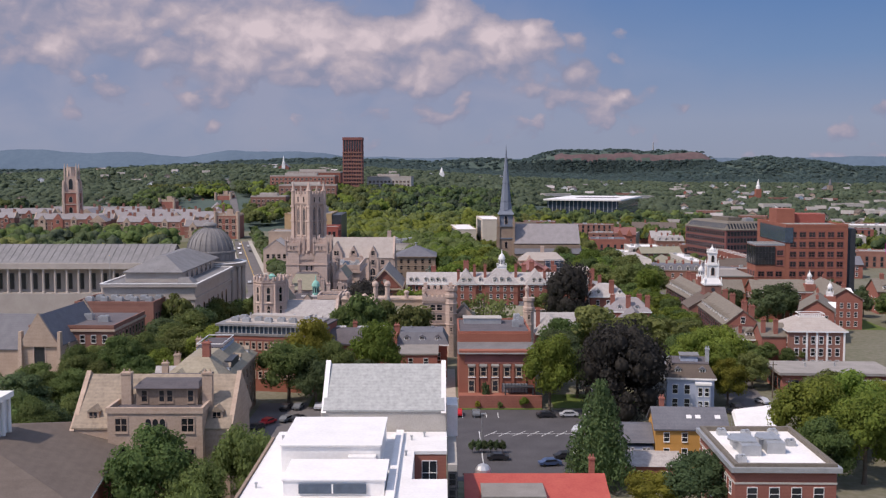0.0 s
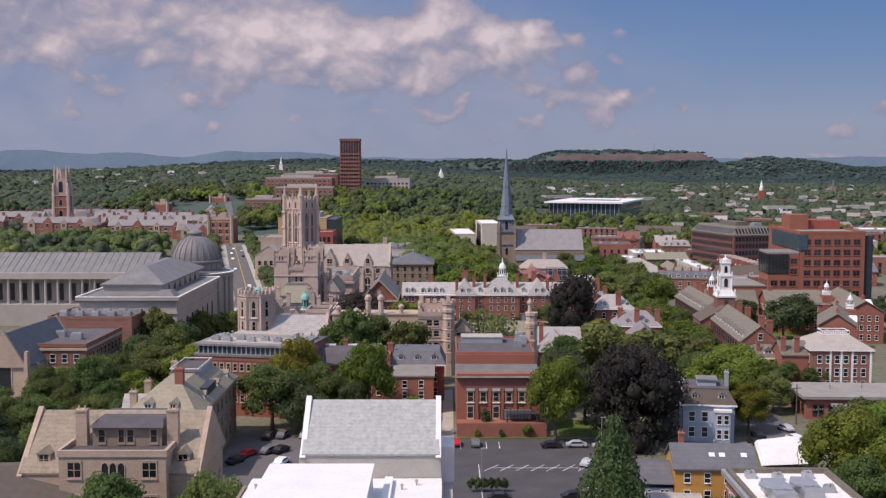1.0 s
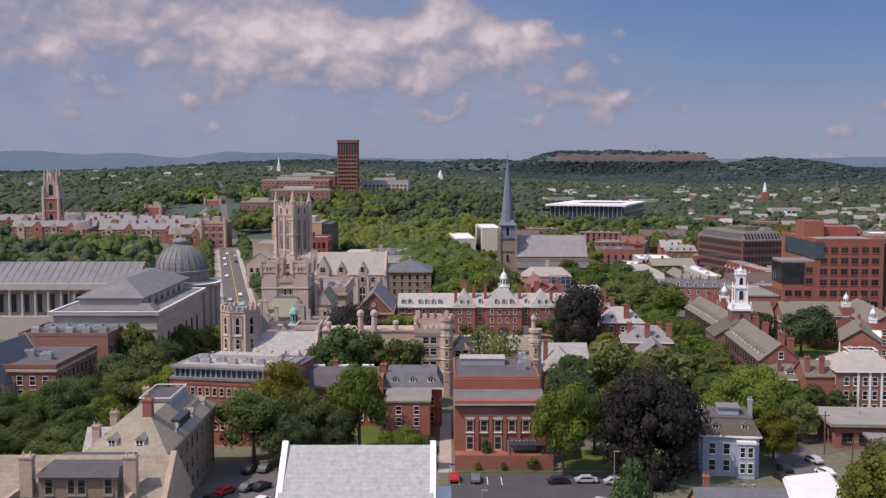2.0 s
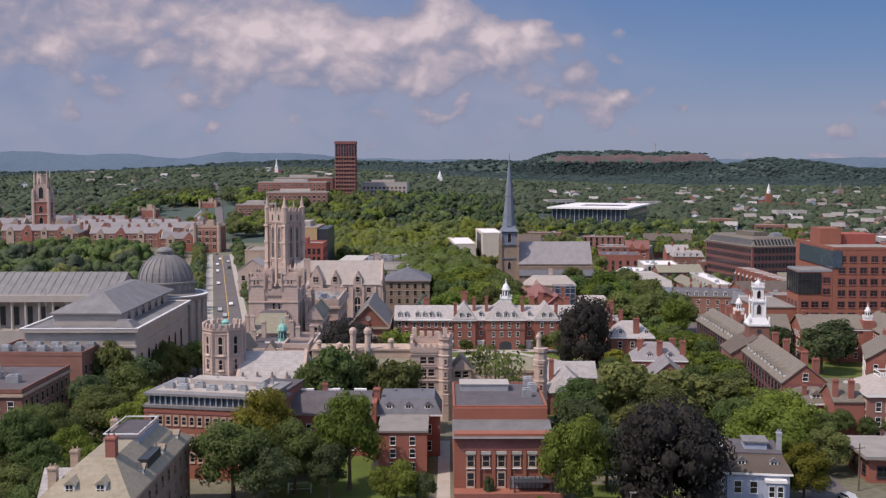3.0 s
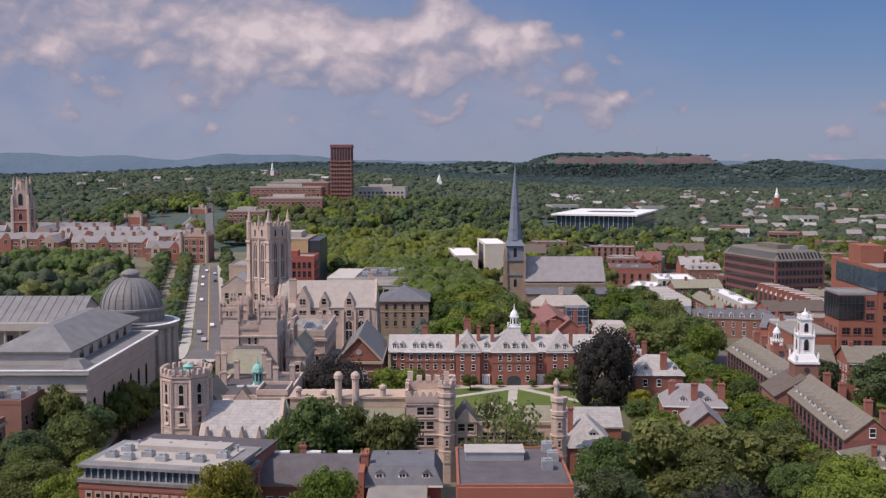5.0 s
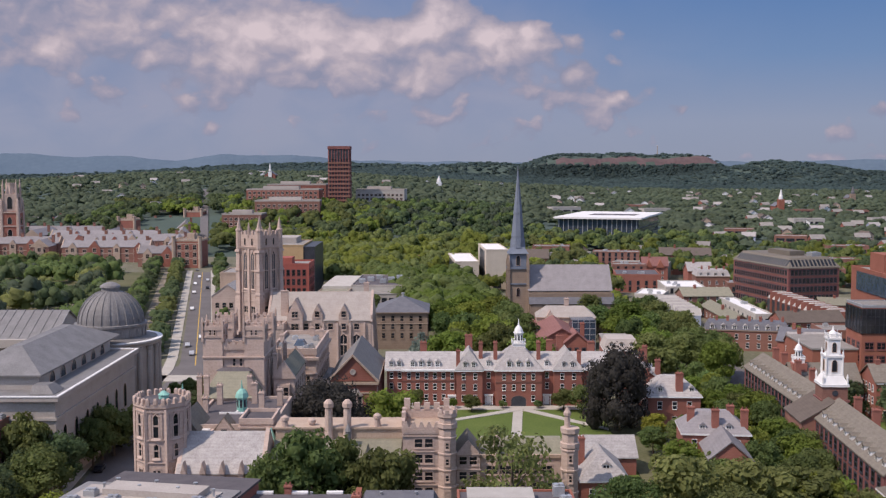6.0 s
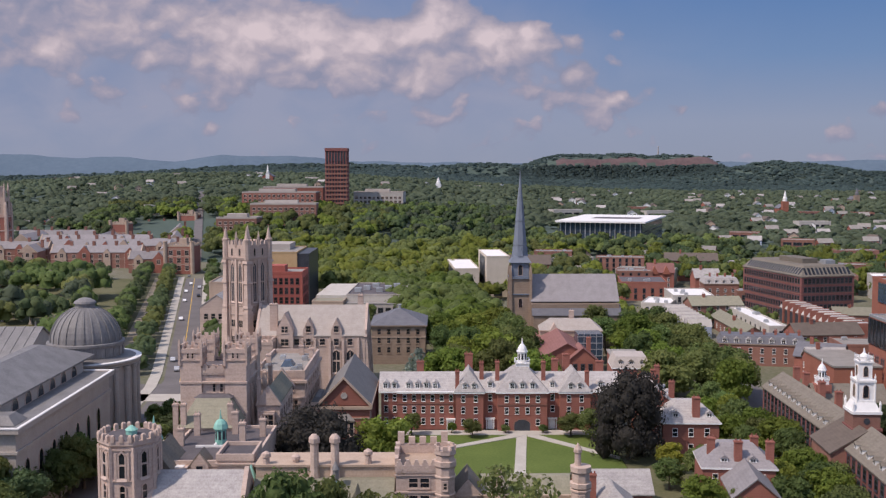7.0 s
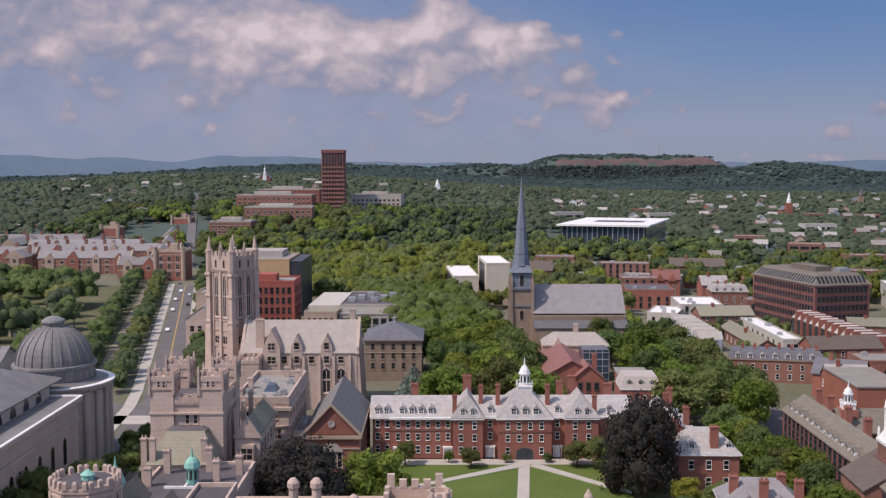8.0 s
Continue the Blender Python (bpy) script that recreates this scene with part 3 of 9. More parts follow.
# ---- trees ----
def leaves(rng, blobs, count, size, up=0.35, jitter=0.36):
    """Leaf clumps on the shells of many blobs; each a bent quad turned mostly outwards."""
    V, Fc = [], []
    vol = np.array([b[3] ** 2 for b in blobs])
    pick = rng.choice(len(blobs), count, p=vol / vol.sum())
    B = np.array(blobs)[pick]
    d = rng.normal(size=(count, 3))
    d[:, 2] = d[:, 2] * 0.9 + up
    d /= np.linalg.norm(d, axis=1)[:, None]
    rad = (0.72 + 0.34 * rng.random(count))[:, None]
    c = B[:, :3] + d * (B[:, 3:4] * rad) * np.array((1, 1, 0.8))
    nrm = d + rng.normal(size=(count, 3)) * jitter
    nrm /= np.linalg.norm(nrm, axis=1)[:, None]
    t = np.cross(nrm, rng.normal(size=(count, 3)))
    t /= np.linalg.norm(t, axis=1)[:, None] + 1e-9
    b = np.cross(nrm, t)
    s = (size * (0.6 + 0.8 * rng.random(count)))[:, None]
    tip = nrm * s * 0.25
    quad = np.stack((c - t * s - tip, c - b * s * 0.6, c + t * s - tip, c + b * s * 0.8), 1)
    return quad.reshape(-1, 3)


def quads_mesh(name, verts, mats):
    n = len(verts) // 4
    me = bpy.data.meshes.new(name)
    me.from_pydata(verts.tolist(), [], np.arange(n * 4).reshape(n, 4).tolist())
    for mt in mats:
        me.materials.append(mt)
    me.update()
    return me


def trunk_geo(rng, h, r, limbs=5, reach=0.3, top=0.75):
    g = Geo()
    g.lathe(0, 0, ((r * 1.5, 0), (r, h * 0.05), (r * 0.8, h * 0.3), (r * 0.45, h * 0.6), (r * 0.12, h * top)), 8)
    for i in range(limbs):
        a, z = i * 2.4 + rng.random(), h * (0.22 + 0.4 * i / limbs)
        e = (math.cos(a) * reach, math.sin(a) * reach, z + h * 0.22)
        rings = []
        for k, rr in ((0, 0.4), (0.5, 0.26), (1, 0.08)):
            rings.append(g.ring(e[0] * k, e[1] * k, r * rr, z + (e[2] - z) * k, 5))
        g.loft(rings, 0, False, True)
    return g


CROWN = {}


def crown_meshes(kind, lod, seed):
    """Unit tree: 1 high, 1 wide. Cached by kind, level and seed."""
    key = (kind, lod, seed)
    if key in CROWN:
        return CROWN[key]
    rng = np.random.default_rng(abs(hash((len(kind), kind[0] == "d", lod, seed))) % 100000 + sum(ord(c) for c in kind))
    n = {0: 7000, 1: 2200, 2: 520}[lod]
    size = {0: 0.0185, 1: 0.031, 2: 0.056}[lod]
    if kind == "airy":
        n, size = n * 3 // 5, size * 0.8
    if kind in ("spruce", "blue"):
        blobs = []
        for i in range(34):
            z = 0.10 + 0.86 * (i / 34)
            rr = 0.40 * (1 - (i / 34)) ** 0.8 + 0.02
            for k in range(5):
                a = i * 1.9 + k * 1.256
                blobs.append((math.cos(a) * rr * (0.7 + 0.3 * rng.random()), math.sin(a) * rr * (0.7 + 0.3 * rng.random()), z, 0.035 + rr * 0.22))
        quad = leaves(rng, blobs, n, size * 0.9, 0.1)
        core = Geo().lathe(0, 0, ((0.24, 0.12), (0.2, 0.35), (0.1, 0.7), (0.01, 0.93)), 8)
    else:
        blobs = [(0, 0, 0.62, 0.30)]
        m = (52 if kind == "purple" else 28) if lod < 2 else 14
        for i in range(m):
            zz = rng.uniform(-0.75, 1.0)
            a = i * 2.39996 + rng.uniform(-0.4, 0.4)
            rr = math.sqrt(max(0.05, 1 - zz * zz)) * rng.uniform(0.72, 1.02)
            br = rng.uniform(0.105, 0.185)
            if kind == "purple":
                zz = rng.uniform(-0.98, 1.0)
                rr = math.sqrt(max(0.12, 1 - zz * zz)) if zz > 0 else 0.95
                blobs.append((math.cos(a) * rr * 0.35, math.sin(a) * rr * 0.35, 0.47 + zz * 0.37, br * 1.35))
            else:
                blobs.append((math.cos(a) * rr * 0.37, math.sin(a) * rr * 0.37, 0.58 + zz * 0.32, br * 1.08))
        if kind == "willow":
            blobs = [(x, y, z - 0.05 * (abs(x) + abs(y)) * 3, r * 0.85) for x, y, z, r in blobs]
        if kind == "airy":
            blobs = [(x * 1.12, y * 1.12, z - 0.10 * (abs(x) + abs(y)) * 2, r * 0.95) for x, y, z, r in blobs[1:]]
        quad = leaves(rng, blobs, n, size)
        core = Geo()
        for x, y, z, r in blobs[:0] if kind == "airy" else blobs:
            w = r * rng.uniform(0.5, 0.62)
            core.lathe(x, y, ((w * 0.3, z - w * 0.8), (w, z - w * 0.25), (w * 0.9, z + w * 0.35), (w * 0.2, z + w * 0.78)), 6, 0, rng.uniform(0, 1))
    k = len(core.v)
    verts = [tuple(v) for v in quad.tolist()]
    faces = np.arange(len(verts)).reshape(-1, 4)
    me = bpy.data.meshes.new("crown")
    me.from_pydata(core.v + verts, [], core.f + [tuple(f) for f in (faces + k).tolist()])
    me.materials.append(LEAF["willow" if kind == "airy" else kind])
    me.polygons.foreach_set("use_smooth", [i < len(core.f) for i in range(len(me.polygons))])
    me.update()
    tg = trunk_geo(rng, 1.0, 0.028, 11 if kind == "airy" else 5, 0.3 if kind == "airy" else 0.22).mesh("trunk", [BARK])
    CROWN[key] = (tg, me)
    return CROWN[key]


TREE_WORDS = {"green": "leafy green deciduous tree", "lime": "bright lime-green deciduous tree", "olive": "olive-yellow deciduous tree", "dark": "dense dark green deciduous tree",
              "willow": "broad pale green tree with fine leaves", "airy": "airy pale green tree with bare limbs", "purple": "dense dark purple copper beech tree", "spruce": "tall dark green conifer", "blue": "blue-grey spruce tree"}
TREES = random.Random(5)
COURT_PLACES = ("on a courtyard lawn", "before a brick range", "before a brick house", "between college lodges")


def tree(kind, x, y, h, w, where="on grass between the buildings", lod=None, z=0.0, group="town trees"):
    lod = lod if lod is not None else (0 if y < 300 or kind == "purple" else 1 if y < 560 else 2)
    tr, cr = crown_meshes(kind, lod, TREES.randrange(4 if lod else 3))
    if where in COURT_PLACES:
        (x, y), z, h, w = at_court(x, y), COURT_Z, h * 0.963, w * 0.963
    ob = thing("tree", TREE_WORDS[kind] + " " + where, "tree", x, y, TREES.uniform(0, 360), z, group)
    ob.scale = (w, w, h)
    part("trunk", tr, None, ob)
    part("crown", cr, None, ob)
    return ob


# ---- ground ----
def sm(a, b, v):
    t = np.clip((v - a) / (b - a), 0, 1)
    return t * t * (3 - 2 * t)


def land(x, y):
    """Height of the land: flat town, a wooded hill to the north-west, a cliffed ridge far ahead."""
    x, y = np.asarray(x, float), np.asarray(y, float)
    h = 42 * sm(950, 2300, y) * np.exp(-((x + 480) / 620) ** 2)
    h = h + 24 * sm(850, 1150, y) * np.exp(-((x + 160) / 320) ** 2) * (1 - 0.8 * sm(1500, 2200, y))
    h = h + 10 * sm(900, 3000, y)
    # cliffed ridge
    d = np.exp(-((y - 3900) / 330) ** 2)
    prof = (62 + 10 * sm(430, 640, x) * (1 - sm(820, 900, x))) * sm(250, 430, x) * (1 - sm(890, 990, x)) + 30 * np.exp(-((x - 190) / 170) ** 2) + 4 * np.sin((x - 300) / 120.0) * sm(300, 450, x) * (1 - sm(850, 950, x))
    h = h + d * 22 + prof * sm(3600, 3690, y) * (1 - sm(4150, 4500, y))
    h = h + 56 * np.exp(-((x - 1050) / 230) ** 2) * np.exp(-((y - 3450) / 260) ** 2) + 26 * np.exp(-((x - 1400) / 320) ** 2) * np.exp(-((y - 3500) / 300) ** 2)
    return h


def grid_mesh(name, xs, ys, fn, mats, mi=None):
    X, Y = np.meshgrid(xs, ys)
    Z = fn(X, Y)
    n, m = len(xs), len(ys)
    V = np.stack((X, Y, Z), -1).reshape(-1, 3)
    idx = np.arange(n * m).reshape(m, n)
    Fq = np.stack((idx[:-1, :-1], idx[:-1, 1:], idx[1:, 1:], idx[1:, :-1]), -1).reshape(-1, 4)
    me = bpy.data.meshes.new(name)
    me.from_pydata(V.tolist(), [], Fq.tolist())
    for mt in mats:
        me.materials.append(mt)
    if mi is not None:
        c = V[Fq].mean(1)
        me.polygons.foreach_set("material_index", mi(c, V[Fq]).astype(int))
    me.polygons.foreach_set("use_smooth", [True] * len(Fq))
    me.update()
    return me


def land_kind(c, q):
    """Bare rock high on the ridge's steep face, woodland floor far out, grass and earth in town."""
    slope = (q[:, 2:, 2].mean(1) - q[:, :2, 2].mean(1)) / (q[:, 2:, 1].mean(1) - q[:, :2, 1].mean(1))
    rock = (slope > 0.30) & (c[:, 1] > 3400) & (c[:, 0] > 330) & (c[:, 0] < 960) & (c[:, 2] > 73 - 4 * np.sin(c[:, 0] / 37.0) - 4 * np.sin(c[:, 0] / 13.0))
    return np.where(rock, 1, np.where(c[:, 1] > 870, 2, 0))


def rough_land(x, y):
    h = land(x, y)
    w = sm(2500, 3500, y)
    return h + w * (2.0 * np.sin(x * 0.031 + 1.3 * np.sin(y * 0.017)) + 2.2 * np.sin(x * 0.083 + y * 0.02) + 1.5 * np.sin(x * 0.19))


ys = np.concatenate((np.linspace(-900, 800, 18), np.linspace(900, 3300, 40), np.linspace(3340, 4400, 70), np.linspace(4450, 4900, 8)))
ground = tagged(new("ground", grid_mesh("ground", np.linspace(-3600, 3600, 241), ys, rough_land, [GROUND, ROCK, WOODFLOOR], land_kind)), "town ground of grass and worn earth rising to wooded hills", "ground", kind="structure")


def far_ridge(name, y, x0, x1, base, humps, step=22.0):
    """A smooth skyline of a few broad humps: middle, half width, height."""
    xs = np.arange(x0, x1, step)

    def fn(X, Y):
        k = np.clip((Y - y) / 200.0, 0, 1) ** 0.7
        crest = base + sum(hh * np.exp(-((X - m) / s) ** 2) for m, s, hh in humps) + 2.0 * np.sin(X / 61.0) + 1.0 * np.sin(X / 23.0) + 0.6 * np.sin(X / 9.0)
        return crest * k

    tagged(new(name, grid_mesh(name, xs, np.linspace(y, y + 200, 9), fn, [RIDGE])), "far wooded ridge on the skyline, coloured blue with distance haze", "hills", kind="structure")


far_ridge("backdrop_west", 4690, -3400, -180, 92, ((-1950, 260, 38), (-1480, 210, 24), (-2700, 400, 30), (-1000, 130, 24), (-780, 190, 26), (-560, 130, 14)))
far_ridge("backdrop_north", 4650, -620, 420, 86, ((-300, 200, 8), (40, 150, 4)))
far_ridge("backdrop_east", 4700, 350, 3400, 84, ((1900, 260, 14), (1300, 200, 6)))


def slab(name, pts, z0, z1, mt, label, category="", kind="structure", parent=None):
    g = Geo().loft([[(x, y, z0) for x, y in pts], [(x, y, z1) for x, y in pts]], 0, False, True)
    ob = new(name, g.mesh(name, [mt]))
    if parent:
        ob.parent = parent
        return ob
    return tagged(ob, label, category, kind=kind)


def street_x(y):
    """Middle of the avenue, which bends at the rotunda crossing."""
    return np.where(np.asarray(y) < 480, -72.0 - 0.09 * (np.asarray(y) - 345.0), -84.2 - 0.219 * (np.asarray(y) - 480.0))


def strip(x_of, y0, y1, half, off=0.0, n=40):
    """Outline of a band that follows x_of(y)."""
    yy = [y0 + (y1 - y0) * i / n for i in range(n + 1)]
    return [(float(x_of(y)) + off - half, y) for y in yy][::-1] + [(float(x_of(y)) + off + half, y) for y in yy]


# ---- roads, lots, lawns ----
road_main = slab("road_avenue", strip(street_x, 235, 900, 5.4), 0.0, 0.06, ASPHALT, "straight grey asphalt avenue with a yellow centre line", "road")
for nm, off in (("pavement_west", -8.4), ("pavement_east", 6.8)):
    slab(nm, strip(street_x, 235, 1100, 1.9 if off < 0 else 1.3, off), 0.0, 0.20, PAVE, "pale concrete pavement beside the avenue", "pavement")


def hill_road(y):
    """The avenue draped over the rising land."""
    return float(street_x(y))


g = Geo()
yy = np.linspace(900, 1560, 40)
for y0, y1 in zip(yy[:-1], yy[1:]):
    za, zb = (max(float(land(hill_road(v), v)), 0) + 0.7 for v in (y0, y1))
    g.loft([[(hill_road(y0) - 3.6, y0, za - 1.5), (hill_road(y0) + 3.6, y0, za - 1.5), (hill_road(y1) + 3.6, y1, zb - 1.5), (hill_road(y1) - 3.6, y1, zb - 1.5)], [(hill_road(y0) - 3.6, y0, za), (hill_road(y0) + 3.6, y0, za), (hill_road(y1) + 3.6, y1, zb), (hill_road(y1) - 3.6, y1, zb)]], 0, False, True)
tagged(new("road_hill", g.mesh("road_hill", [ASPHALT])), "grey asphalt road climbing the wooded hill", "road", kind="structure")
slab("road_marking_centre", strip(street_x, 480, 1100, 0.16), 0.062, 0.07, YELLOW, "yellow centre line on the avenue", "road marking")
slab("road_crossing", [(-140, 462), (-60, 462), (-60, 478), (-140, 478)], 0.0, 0.066, ASPHALT, "grey asphalt cross street at the rotunda", "road")
slab("plaza", [(-92, 452), (-74, 452), (-74, 462), (-98, 462)], 0.0, 0.20, PAVE, "pale paved forecourt before the rotunda", "pavement")
slab("road_near", [(-130, 268), (-58, 300), (-58, 310), (-130, 278)], 0.0, 0.067, ASPHALT, "grey asphalt side street under trees", "road")
slab("road_east", [(66, 215), (96, 470), (104, 470), (76, 215)], 0.0, 0.05, ASPHALT, "tree-lined asphalt street", "road")
slab("road_east_far", [(96, 470), (60, 640), (68, 640), (104, 470)], 0.0, 0.052, ASPHALT, "tree-lined asphalt street running on to the north", "road")
slab("lot_west", [(-45, 190), (-21, 190), (-21, 256), (-45, 256)], 0.0, 0.05, ASPHALT, "grey asphalt car park", "car park")
lot = slab("lot_east", [(2.5, 192), (34, 192), (34, 249), (2.5, 249)], 0.0, 0.055, ASPHALT_LOT, "dark asphalt car park with white bay lines", "car park")
alley = slab("alley", [(0.5, 249), (3.2, 249), (3.4, 300), (0.9, 300)], 0.0, 0.05, PAVE, "narrow pale paved alley between brick buildings", "path")
line = Geo().box(-0.07, 0.07, -2.6, 2.6, 0.056, 0.066).mesh("bay_line", [PAINT])
for i in range(7):
    part("bay_line", line, None, lot, m=pose(10.5 + i * 3.1, 226.5, 0, 0, 0, -35))
for i in range(4):
    part("bay_line", line, None, lot, m=pose(4.6 + i * 2.8, 243.5, 0))
part("bay_line", Geo().box(-0.07, 0.07, -13, 13, 0.056, 0.066), PAINT, lot, m=pose(8.0, 216, 0, 0, 0, 0))
part("bay_line", Geo().box(-0.07, 0.07, -9, 9, 0.056, 0.067), PAINT, lot, m=pose(19.5, 226.5, 0, 0, 0, 90))
slab("lawn_court", [(-12, 340), (44, 340), (44, 407), (-12, 407)], 0.0, 2.46, LAWN, "mown green courtyard lawn", "lawn")
for nm, pts in (("path_axis", [(15.6, 340), (18.2, 340), (23.8, 404), (21.2, 404)]), ("path_front", [(-12, 402.2), (44, 402.2), (44, 406.9), (-12, 406.9)]),
                ("path_diagonal_west", [(21, 403), (-11, 381), (-11, 379.2), (23, 401)]), ("path_diagonal_east", [(23.4, 401), (43.6, 379.5), (44, 381.5), (25.4, 403)])):
    slab(nm, pts, 2.4, 2.5 + 0.006 * len(nm), PAVE, "pale paved path across the lawn", "path")
slab("lawn_east", [(104, 372), (160, 372), (160, 440), (104, 440)], 0.0, 0.08, LAWN, "green quadrangle lawn among brick halls", "lawn")
slab("lawn_near", [(-33, 252), (-1, 252), (-1, 287), (-33, 287)], 0.0, 0.08, LAWN, "back garden lawn behind brick row houses", "lawn")
slab("lawn_house", [(27, 251), (48, 251), (48, 266), (27, 266)], 0.0, 0.08, LAWN, "small lawn behind a car park", "lawn")
slab("lawn_lodges", [(26, 322), (74, 318), (76, 352), (47, 352), (47, 386), (26, 350)], 0.0, 0.07, LAWN, "grass between college lodges", "lawn")
slab("yard_lodges", [(44.2, 336), (74, 336), (76, 408), (44.2, 408)], 0.0, 2.44, ROUGH_GRASS, "rough grass between college lodges", "lawn")
slab("path_promenade", strip(street_x, 500, 850, 2.4, -22.5), 0.0, 0.12, PATH_EARTH, "worn earth and gravel path between rows of trees", "path")
slab("lawn_cemetery", [(-330, 500), (-112, 500), (-165, 850), (-400, 850)], 0.0, 0.05, ROUGH_GRASS, "grass of a walled burial ground under trees", "lawn")

# ---- foreground, west to east ----
# white-roofed modern hall with a slate-roofed wing
b = thing("modern_hall", "modern hall with white flat roofs and a grey slate gabled wing", "building", 0, 0)
walls(b, -20.2, 0.5, 170.5, 187, 0, 18.5, CONCRETE)
gable(b, -19.6, 0.0, 170.5, 187, 18.5, 6.0, SLATE_PALE, CONCRETE, "x", 0.2, coping=MEMBRANE)
walls(b, -27, -4.4, 118, 170.3, 0, 14.5, MEMBRANE, label="white rendered wall")
walls(b, -4.4, 0.5, 158.6, 170.3, 0, 14.5, BRICK)
walls(b, -4.4, 0.5, 118, 144.0, 0, 14.5, BRICK)
part("roof", Geo().box(-27, -4.4, 118, 170.3, 14.5, 15.0).box(-4.4, 0.6, 158.5, 170.3, 14.5, 15.02).box(-4.4, 0.6, 118, 144.1, 14.5, 15.02), MEMBRANE, b)
walls(b, -23.2, -9.0, 147.6, 164.0, 14.6, 18.8, MEMBRANE, "penthouse")
part("penthouse_roof", Geo().box(-23.4, -8.8, 147.3, 164.2, 18.8, 19.0), MEMBRANE, b)
walls(b, -21.3, -7.8, 136.6, 146.0, 14.6, 17.1, MEMBRANE, "penthouse")
part("penthouse_roof", Geo().box(-21.5, -7.6, 136.4, 146.2, 17.1, 17.3), MEMBRANE, b)
part("skylight", Geo().box(-19.2, -10.2, 136.3, 136.5, 15.4, 16.7), GLASS_BLUE, b)
part("skylight_bar", Geo().box(-14.8, -14.6, 136.2, 136.5, 15.4, 16.7), WHITE, b)
walls(b, -13.5, -9.6, 146.3, 147.5, 14.6, 17.6, MEMBRANE, "roof_hatch")
part("roof_kerb", Geo().box(-7.6, -6.4, 124, 169, 15.0, 15.7), MEMBRANE, b)
part("gutter", Geo().box(-27.5, -27.1, 118, 166, 14.4, 15.3), BROWNSTONE, b)
walls(b, -4.4, 0.4, 144.1, 158.5, 0, 9.0, ROOF_GREY, "court_floor")
wins(b, (-3.6, -0.6, 158.6, 160), "f", 1, (9.8,), 2.2, 3.6, "sash", 0.1)
walls(b, 0.7, 2.2, 158, 178, 0, 13.0, CONCRETE, "stair_wall", "pale concrete stair wall")
wins(b, (0.7, 2.2, 158, 178), "r", 6, (3, 6, 9.2), 1.8, 2.0, "dark")
wins(b, (0.7, 2.2, 158, 178), "f", 1, (2, 4.6, 7.2, 9.8), 0.9, 1.8, "dark", 0.1)
part("corner_cap", Geo().box(0.6, 2.5, 175, 181, 13.0, 18.4), MEMBRANE, b)
for x, y in ((-25.6, 165), (-5, 165), (-5.6, 156), (-25.5, 140), (-3, 167)):
    vent(b, x, y, 15.0, 0.8, 0.15)

# gothic stone house in the west
b = thing("gothic_house", "tan limestone gothic house with a mottled slate roof and tall chimneys", "building", 0, 0)
walls(b, -63, -36.4, 175.5, 194, 0, 14.2, LIME_TAN)
gable(b, -63, -36.4, 175.5, 194, 14.2, 7.3, SLATE_WARM, LIME_TAN, "x", 0.2, coping=LIME_TAN)
walls(b, -56.5, -40.5, 173.6, 184, 0, 17.4, LIME_TAN, "bay_front")
part("bay_parapet", Geo().rim(-56.7, -40.3, 173.4, 184, 17.3, 18.3, 0.5), LIME_TAN, b)
part("bay_deck", Geo().box(-56, -41, 174, 184, 17.4, 17.6), ROOF_DARK, b)
walls(b, -53.0, -42.4, 178.6, 188, 17.4, 20.6, BROWNSTONE, "attic", "weathered brown-grey attic storey")
part("attic_roof", Geo().taper((-53.4, -42.0, 177.9, 188.5), 20.6, (-52.8, -42.6, 180.5, 188), 21.3), ROOF_DARK, b)
for x, w in ((-51.6, 0.9), (-48.6, 0.8), (-47.2, 0.9), (-43.6, 0.9)):
    part("window", win_mesh(w, 1.9, "brown"), None, b, m=pose(x, 178.6, 18.2))
for x, w in ((-54.2, 1.9), (-49.6, 1.0), (-48.4, 1.0), (-47.2, 1.0), (-43.0, 2.0)):
    part("window", win_mesh(w, 2.2, "arch" if w < 1.5 else "tan"), None, b, m=pose(x, 173.6, 14.2))
    part("window", win_mesh(w, 2.2, "tan"), None, b, m=pose(x, 173.6, 9.0))
wins(b, (-63, -36.4, 175.5, 194), "f", 2, (5.0, 9.8), 1.7, 1.7, "tan", 1.0)
wins(b, (-63, -36.4, 175.5, 194), "r", 4, (4, 8.5), 1.3, 2.0, "tan")
for x in (-60, -38.8):
    dormer(b, x, 177.0, 15.0, 0, 2.0, 1.8, 4, SLATE_WARM, "tan")
for x in (-54.8, -40.8):
    chimney(b, x, 179.5, 14, 23.2, 1.7, 1.3, LIME_TAN)
chimney(b, -48, 172.5, 0, 11.5, 1.2, 1.0, BRICK)
walls(b, -56, -42, 168, 174.5, 0, 7.0, LIME_TAN, "porch")
part("porch_roof", Geo().taper((-56.4, -41.6, 167.6, 174.5), 7.0, (-54, -44, 170, 174.5), 9.0), SHINGLE_BROWN, b)

